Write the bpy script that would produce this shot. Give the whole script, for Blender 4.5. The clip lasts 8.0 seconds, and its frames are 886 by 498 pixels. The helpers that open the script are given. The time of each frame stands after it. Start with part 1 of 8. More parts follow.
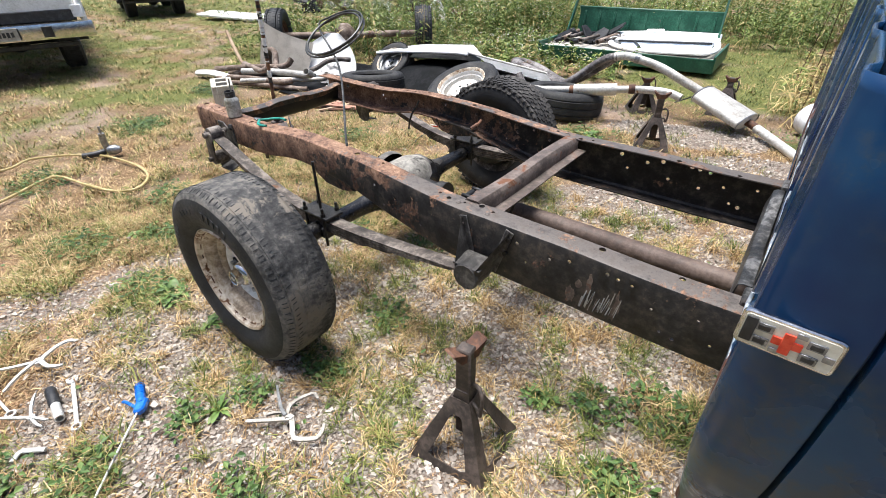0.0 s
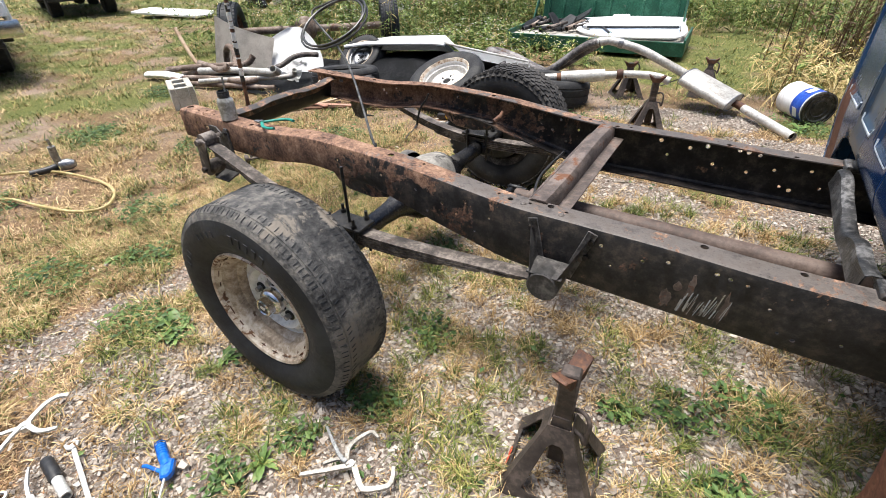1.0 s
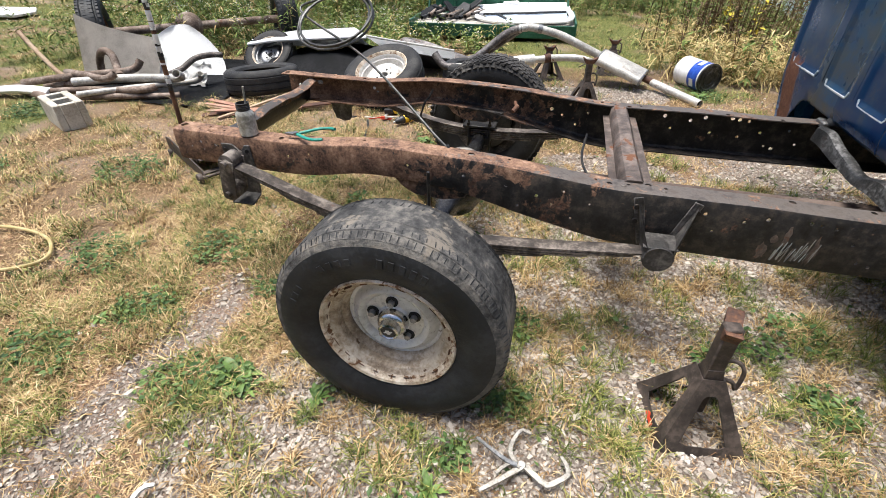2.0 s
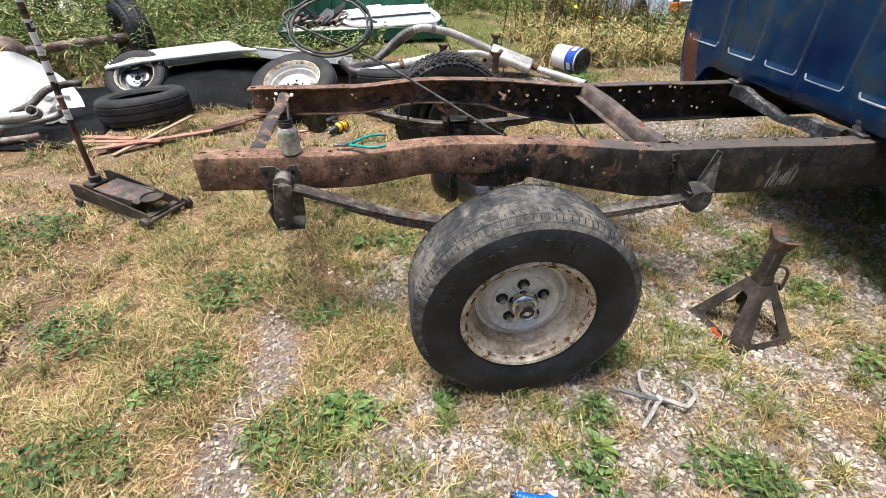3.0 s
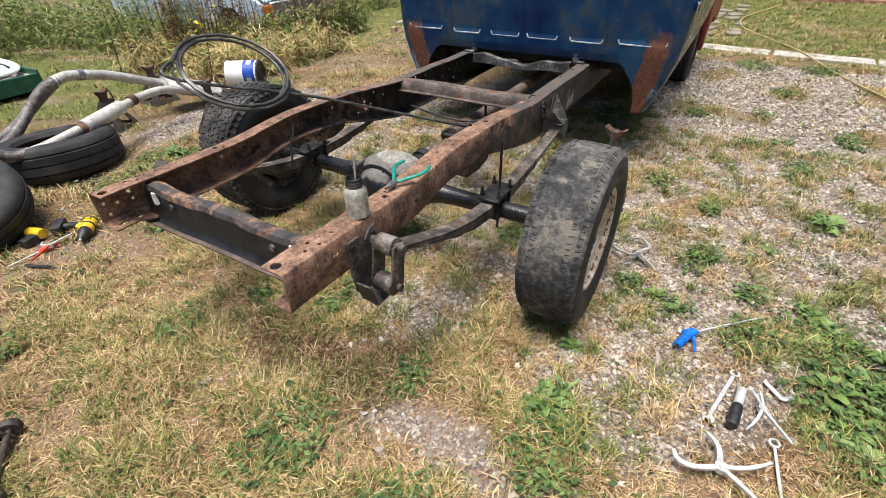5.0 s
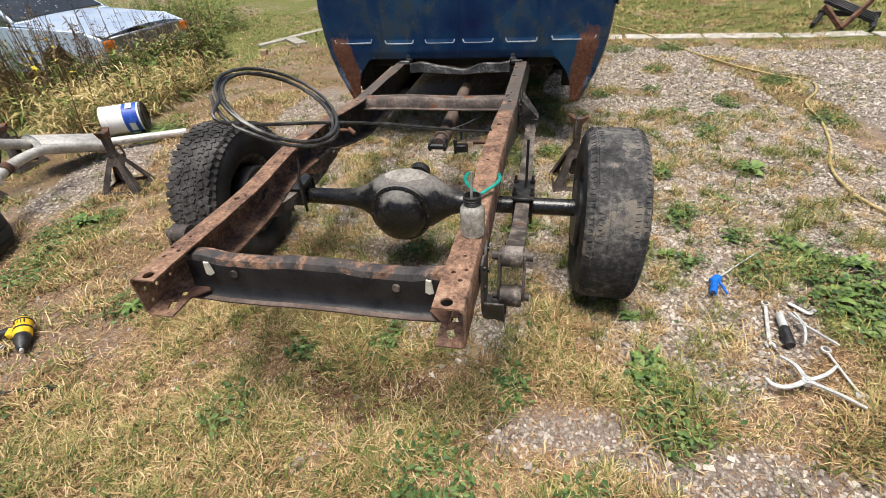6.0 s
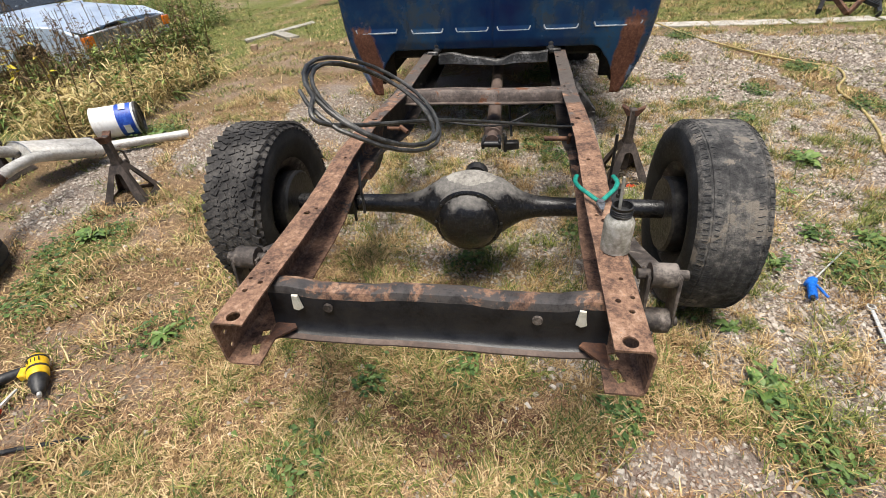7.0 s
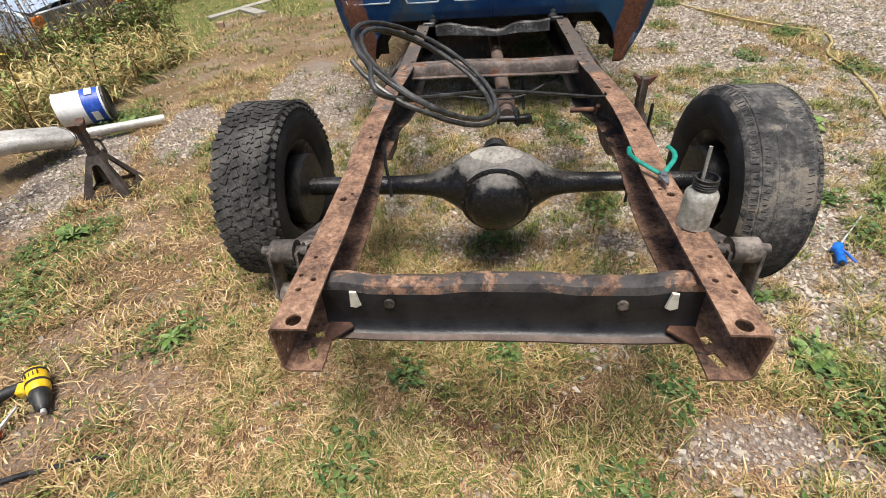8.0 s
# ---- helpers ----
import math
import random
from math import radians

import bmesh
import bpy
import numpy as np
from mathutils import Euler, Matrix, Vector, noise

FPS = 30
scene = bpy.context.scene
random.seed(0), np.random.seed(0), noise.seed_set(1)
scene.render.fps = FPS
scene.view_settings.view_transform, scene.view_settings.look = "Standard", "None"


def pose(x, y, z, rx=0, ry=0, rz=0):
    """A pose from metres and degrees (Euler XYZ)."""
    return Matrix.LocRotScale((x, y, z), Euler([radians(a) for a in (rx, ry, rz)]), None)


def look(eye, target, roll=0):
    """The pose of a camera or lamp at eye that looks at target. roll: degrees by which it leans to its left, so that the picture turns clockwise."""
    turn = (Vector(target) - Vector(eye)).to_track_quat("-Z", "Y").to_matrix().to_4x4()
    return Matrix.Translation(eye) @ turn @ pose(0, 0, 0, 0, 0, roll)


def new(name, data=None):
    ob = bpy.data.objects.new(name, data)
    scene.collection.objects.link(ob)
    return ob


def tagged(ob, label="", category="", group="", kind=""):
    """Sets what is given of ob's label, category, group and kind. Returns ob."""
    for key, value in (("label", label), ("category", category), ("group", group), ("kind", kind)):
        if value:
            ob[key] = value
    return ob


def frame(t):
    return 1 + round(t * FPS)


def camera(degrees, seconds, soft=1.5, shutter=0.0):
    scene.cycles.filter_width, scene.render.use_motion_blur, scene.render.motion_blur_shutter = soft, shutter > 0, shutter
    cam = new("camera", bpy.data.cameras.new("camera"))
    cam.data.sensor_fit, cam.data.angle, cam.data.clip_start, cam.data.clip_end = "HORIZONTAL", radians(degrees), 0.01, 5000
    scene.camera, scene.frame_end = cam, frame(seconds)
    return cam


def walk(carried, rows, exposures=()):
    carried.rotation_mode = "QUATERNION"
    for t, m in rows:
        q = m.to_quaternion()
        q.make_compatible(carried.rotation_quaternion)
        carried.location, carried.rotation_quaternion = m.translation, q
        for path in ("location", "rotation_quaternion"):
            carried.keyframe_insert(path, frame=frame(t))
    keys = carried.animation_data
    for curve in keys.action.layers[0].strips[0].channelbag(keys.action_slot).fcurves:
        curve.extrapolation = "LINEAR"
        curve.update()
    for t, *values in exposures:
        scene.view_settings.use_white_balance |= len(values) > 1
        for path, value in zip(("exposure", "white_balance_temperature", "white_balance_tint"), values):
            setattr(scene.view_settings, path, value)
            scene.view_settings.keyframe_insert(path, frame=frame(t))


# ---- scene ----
cam = camera(88.3, 8.0, 0.55)
PATH = [
    (0, (-0.007, 0.021, 1.539), (-1.117, 1.269, 0.438), -1.0),
    (0.5, (-0.108, -0.04, 1.517), (-1.181, 1.232, 0.407), -1.2),
    (1, (-0.432, -0.057, 1.480), (-1.391, 1.291, 0.356), -1.6),
    (1.5, (-0.806, -0.224, 1.488), (-1.569, 1.224, 0.339), -1.2),
    (1.7, (-0.954, -0.316, 1.521), (-1.618, 1.172, 0.361), -0.9),
    (2.8, (-1.892, -0.523, 1.479), (-1.906, 1.111, 0.326), -0.4),
    (3, (-2.072, -0.575, 1.500), (-1.974, 1.056, 0.347), -0.4),
    (3.5, (-2.486, -0.523, 1.486), (-2.002, 1.04, 0.335), 0.1),
    (4, (-2.933, -0.31, 1.500), (-2.087, 1.085, 0.344), 0.7),
    (4.5, (-3.314, -0.14, 1.560), (-2.16, 1.022, 0.412), 0.2),
    (4.7, (-3.4, -0.025, 1.559), (-2.161, 1.04, 0.405), -0.6),
    (5.8, (-3.722, 0.792, 1.557), (-2.185, 1.35, 0.405), -3.4),
    (6, (-3.774, 0.912, 1.575), (-2.205, 1.381, 0.427), -3.9),
    (6.5, (-3.751, 1.146, 1.551), (-2.175, 1.566, 0.393), -4.1),
    (7, (-3.633, 1.381, 1.519), (-2.059, 1.772, 0.348), -4.2),
    (7.5, (-3.609, 1.555, 1.503), (-2.044, 1.897, 0.305), -4.4),
    (8, (-3.578, 1.631, 1.482), (-2.04, 1.908, 0.233), -4.6),
]
walk(cam, [(t, look(eye, target, roll)) for t, eye, target, roll in PATH], [(0, .91, 5950, 10), (1.5, .77, 6150, 10), (3, .71, 6050, 10), (4.5, .62, 6100, 10), (6.5, .45, 6350, 10), (8, .49, 6350, 10)])

# ---- light ----
world = bpy.data.worlds.new("sky")
scene.world = world
world.use_nodes = True
SUN_EL, SUN_AZ = 80.0, 262.0          # height and compass turn of the veiled sun
wn = world.node_tree.nodes
sky = wn.new("ShaderNodeTexSky")
sky.sky_type, sky.sun_disc = "NISHITA", False
sky.sun_elevation, sky.sun_rotation = radians(SUN_EL), radians(SUN_AZ)
sky.air_density, sky.dust_density, sky.ozone_density = 1.0, 4.0, 1.0
world.node_tree.links.new(sky.outputs[0], wn["Background"].inputs[0])
wn["Background"].inputs[1].default_value = 0.09
sun = new("sun", bpy.data.lights.new("sun", "SUN"))
sun.data.energy, sun.data.angle, sun.data.color = 3.9, radians(30), (1.0, 0.94, 0.84)
sd = Vector((math.sin(radians(SUN_AZ)) * math.cos(radians(SUN_EL)), math.cos(radians(SUN_AZ)) * math.cos(radians(SUN_EL)), math.sin(radians(SUN_EL))))
sun.matrix_world = look(sd * 30, (0, 0, 0))

# ---- materials ----
def nodes_of(name):
    m = bpy.data.materials.new(name)
    m.use_nodes = True
    return m, m.node_tree.nodes, m.node_tree.links, m.node_tree.nodes["Principled BSDF"]


def noise_node(n, l, coord, scale, detail=5.0, rough=0.6, distort=0.0):
    t = n.new("ShaderNodeTexNoise")
    t.inputs["Scale"].default_value, t.inputs["Detail"].default_value = scale, detail
    t.inputs["Roughness"].default_value, t.inputs["Distortion"].default_value = rough, distort
    l.new(coord, t.inputs["Vector"])
    return t.outputs["Fac"]


def math_node(n, l, op, a, b=None, clamp=False):
    t = n.new("ShaderNodeMath")
    t.operation, t.use_clamp = op, clamp
    for i, v in enumerate((a, b)):
        if v is None:
            continue
        if isinstance(v, (int, float)):
            t.inputs[i].default_value = v
        else:
            l.new(v, t.inputs[i])
    return t.outputs[0]


def ramp_node(n, l, fac, stops):
    r = n.new("ShaderNodeValToRGB")
    while len(r.color_ramp.elements) < len(stops):
        r.color_ramp.elements.new(0.5)
    for e, (p, c) in zip(r.color_ramp.elements, stops):
        e.position = p
        e.color = (*c, 1) if len(c) == 3 else c
    l.new(fac, r.inputs[0])
    return r.outputs[0]


def map_node(n, l, v, a, b, c=0.0, d=1.0):
    t = n.new("ShaderNodeMapRange")
    t.interpolation_type = "SMOOTHSTEP"
    for i, x in enumerate((a, b, c, d)):
        t.inputs[i + 1].default_value = x
    l.new(v, t.inputs[0])
    return t.outputs[0]


def mix_node(n, l, fac, a, b):
    t = n.new("ShaderNodeMix")
    t.data_type = "RGBA"
    l.new(fac, t.inputs["Factor"])
    for key, v in ((6, a), (7, b)):
        if isinstance(v, tuple):
            t.inputs[key].default_value = (*v, 1)
        else:
            l.new(v, t.inputs[key])
    return t.outputs[2]


def bump_node(n, l, p, height, strength, dist=0.01):
    b = n.new("ShaderNodeBump")
    b.inputs["Strength"].default_value, b.inputs["Distance"].default_value = strength, dist
    l.new(height, b.inputs["Height"])
    l.new(b.outputs[0], p.inputs["Normal"])


def surface(name, dark, mid, light, s1=6.0, s2=60.0, rough=(0.5, 0.8), metal=0.0, bump=0.25, spots=None, spot_at=0.62,
            spot_scale=9.0, island=0.0, per_object=0.0, coat=0.0, spec=0.5, translucent=0.0):
    """Broad and fine noise mixed into three colours, with relief, and spots of another colour (rust, dirt) on top."""
    m, n, l, p = nodes_of(name)
    co = n.new("ShaderNodeTexCoord").outputs["Object"]
    a, b = noise_node(n, l, co, s1, 4), noise_node(n, l, co, s2, 6, 0.7)
    f = math_node(n, l, "ADD", math_node(n, l, "MULTIPLY", a, 0.55), math_node(n, l, "MULTIPLY", b, 0.45))
    f = map_node(n, l, f, 0.34, 0.66)
    if island:
        rnd = n.new("ShaderNodeNewGeometry").outputs["Random Per Island"]
        f = math_node(n, l, "ADD", math_node(n, l, "MULTIPLY", f, 1 - island), math_node(n, l, "MULTIPLY", rnd, island))
    if per_object:
        rnd = n.new("ShaderNodeObjectInfo").outputs["Random"]
        f = math_node(n, l, "ADD", math_node(n, l, "MULTIPLY", f, 1 - per_object), math_node(n, l, "MULTIPLY", rnd, per_object))
    col = ramp_node(n, l, f, ((0.05, dark), (0.5, mid), (0.95, light)))
    rgh = map_node(n, l, b, 0.3, 0.7, rough[0], rough[1])
    if spots:
        k = noise_node(n, l, co, spot_scale, 7, 0.68, 0.4)
        k = map_node(n, l, k, spot_at - 0.03, spot_at + 0.04)
        col = mix_node(n, l, k, col, spots)
        rgh = math_node(n, l, "MAXIMUM", rgh, math_node(n, l, "MULTIPLY", k, 0.85))
    l.new(col, p.inputs["Base Color"])
    l.new(rgh, p.inputs["Roughness"])
    p.inputs["Metallic"].default_value, p.inputs["Coat Weight"].default_value = metal, coat
    p.inputs["Specular IOR Level"].default_value = spec
    if translucent:
        p.inputs["Transmission Weight"].default_value = 0.0
        p.inputs["Subsurface Weight"].default_value = translucent
        p.inputs["Subsurface Radius"].default_value = (0.004, 0.006, 0.002)
    if bump:
        bump_node(n, l, p, b, bump)
    return m


def rail_paint(name, base, rust_bias, tail_wear=1.0, gloss=0.5):
    """Old black chassis paint that rust has eaten, more so towards the tail."""
    m, n, l, p = nodes_of(name)
    co = n.new("ShaderNodeTexCoord").outputs["Object"]
    x = n.new("ShaderNodeSeparateXYZ")
    l.new(co, x.inputs[0])
    tail = map_node(n, l, x.outputs[0], 0.2, 2.3, 0.15 * tail_wear, -0.065 * tail_wear)
    k = noise_node(n, l, co, 5.5, 7, 0.7, 0.6)
    k2 = noise_node(n, l, co, 38, 5, 0.7)
    k = math_node(n, l, "ADD", math_node(n, l, "ADD", math_node(n, l, "MULTIPLY", k, 0.75), math_node(n, l, "MULTIPLY", k2, 0.25)), tail)
    k = map_node(n, l, k, 0.555 - rust_bias, 0.605 - rust_bias)
    grime = noise_node(n, l, co, 14, 6, 0.75)
    black = ramp_node(n, l, grime, ((0.36, base), (0.5, tuple(c * 2.0 + 0.004 for c in base)), (0.66, (0.085, 0.068, 0.056) if gloss > 0.4 else (0.02, 0.019, 0.018))))
    rf = math_node(n, l, "ADD", math_node(n, l, "MULTIPLY", noise_node(n, l, co, 12, 5, 0.7), 0.5), math_node(n, l, "MULTIPLY", noise_node(n, l, co, 70, 6, 0.8), 0.5))
    rust = ramp_node(n, l, rf, ((0.36, (0.026, 0.016, 0.012)), (0.45, (0.12, 0.07, 0.05)), (0.54, (0.26, 0.15, 0.095)), (0.62, (0.38, 0.255, 0.18)), (0.69, (0.50, 0.215, 0.08))))
    pits = map_node(n, l, noise_node(n, l, co, 150, 4, 0.7), 0.60, 0.66)
    l.new(mix_node(n, l, math_node(n, l, "MULTIPLY", pits, 0.55), mix_node(n, l, k, black, rust), (0.012, 0.010, 0.009)), p.inputs["Base Color"])
    l.new(map_node(n, l, k, 0, 1, gloss, 0.85), p.inputs["Roughness"])
    p.inputs["Specular IOR Level"].default_value = 0.35
    bump_node(n, l, p, math_node(n, l, "ADD", k2, math_node(n, l, "MULTIPLY", k, 0.4)), 0.45, 0.004)
    return m


def cab_paint(name):
    """Faded blue paint, dull in broad patches, with brown primer and rust at the lower rear corners."""
    m, n, l, p = nodes_of(name)
    co = n.new("ShaderNodeTexCoord").outputs["Object"]
    x = n.new("ShaderNodeSeparateXYZ")
    l.new(co, x.inputs[0])
    big, fine = noise_node(n, l, co, 2.2, 5, 0.6), noise_node(n, l, co, 45, 6, 0.75)
    edge = noise_node(n, l, co, 9, 6, 0.7)
    blue = ramp_node(n, l, big, ((0.3, (0.004, 0.013, 0.065)), (0.5, (0.008, 0.036, 0.098)), (0.68, (0.018, 0.068, 0.135))))
    dull = math_node(n, l, "MULTIPLY", map_node(n, l, edge, 0.44, 0.58, 0, 0.8), map_node(n, l, big, 0.46, 0.58))
    blue = mix_node(n, l, dull, blue, (0.045, 0.056, 0.066))
    side = math_node(n, l, "ABSOLUTE", x.outputs[1])
    w = math_node(n, l, "ADD", math_node(n, l, "MULTIPLY", edge, 0.30), -0.15)
    low = math_node(n, l, "ADD", x.outputs[2], w)
    band = math_node(n, l, "ADD", math_node(n, l, "ADD", side, math_node(n, l, "MULTIPLY", x.outputs[2], -0.22)), math_node(n, l, "MULTIPLY", w, 0.35))
    r = math_node(n, l, "MULTIPLY", map_node(n, l, band, 0.70, 0.73), map_node(n, l, band, 0.875, 0.85))
    r = math_node(n, l, "MULTIPLY", r, map_node(n, l, low, 0.93, 0.88))
    r = math_node(n, l, "MULTIPLY", r, map_node(n, l, x.outputs[0], 3.05, 3.0))
    chips = map_node(n, l, noise_node(n, l, co, 24, 6, 0.75), 0.68, 0.72)
    rust = ramp_node(n, l, fine, ((0.3, (0.06, 0.022, 0.014)), (0.55, (0.15, 0.062, 0.035)), (0.8, (0.26, 0.14, 0.09))))
    r = math_node(n, l, "MAXIMUM", r, math_node(n, l, "MULTIPLY", chips, 0.5))
    pale = math_node(n, l, "MULTIPLY", map_node(n, l, edge, 0.51, 0.57), map_node(n, l, x.outputs[2], 0.70, 0.60))
    blue = mix_node(n, l, math_node(n, l, "MULTIPLY", pale, 0.8), blue, (0.17, 0.24, 0.36))
    l.new(mix_node(n, l, r, blue, rust), p.inputs["Base Color"])
    rr = math_node(n, l, "ADD", map_node(n, l, big, 0.35, 0.7, 0.16, 0.34), math_node(n, l, "MULTIPLY", r, 0.5))
    l.new(rr, p.inputs["Roughness"])
    p.inputs["Specular IOR Level"].default_value = 0.3
    bump_node(n, l, p, math_node(n, l, "ADD", noise_node(n, l, co, 1.4, 2), math_node(n, l, "MULTIPLY", fine, 0.03)), 0.35, 0.02)
    return m


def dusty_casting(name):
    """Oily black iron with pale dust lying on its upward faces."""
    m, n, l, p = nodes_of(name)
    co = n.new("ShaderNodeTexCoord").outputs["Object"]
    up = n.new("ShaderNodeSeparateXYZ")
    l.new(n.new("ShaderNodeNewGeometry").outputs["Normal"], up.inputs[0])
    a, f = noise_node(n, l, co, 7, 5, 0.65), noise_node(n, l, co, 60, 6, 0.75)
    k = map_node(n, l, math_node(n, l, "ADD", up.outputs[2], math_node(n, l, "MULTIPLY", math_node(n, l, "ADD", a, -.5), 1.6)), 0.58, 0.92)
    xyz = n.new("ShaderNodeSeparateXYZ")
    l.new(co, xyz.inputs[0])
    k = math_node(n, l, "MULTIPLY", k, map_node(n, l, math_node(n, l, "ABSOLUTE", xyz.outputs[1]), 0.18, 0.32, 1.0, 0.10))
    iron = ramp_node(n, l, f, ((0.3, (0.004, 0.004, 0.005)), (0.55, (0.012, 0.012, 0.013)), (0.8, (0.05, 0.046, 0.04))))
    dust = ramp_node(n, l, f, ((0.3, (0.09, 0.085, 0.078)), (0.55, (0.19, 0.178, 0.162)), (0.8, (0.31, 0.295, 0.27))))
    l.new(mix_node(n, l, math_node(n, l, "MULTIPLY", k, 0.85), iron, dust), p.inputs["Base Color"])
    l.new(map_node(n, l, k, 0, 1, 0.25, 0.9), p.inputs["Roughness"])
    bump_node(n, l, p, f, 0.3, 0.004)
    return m


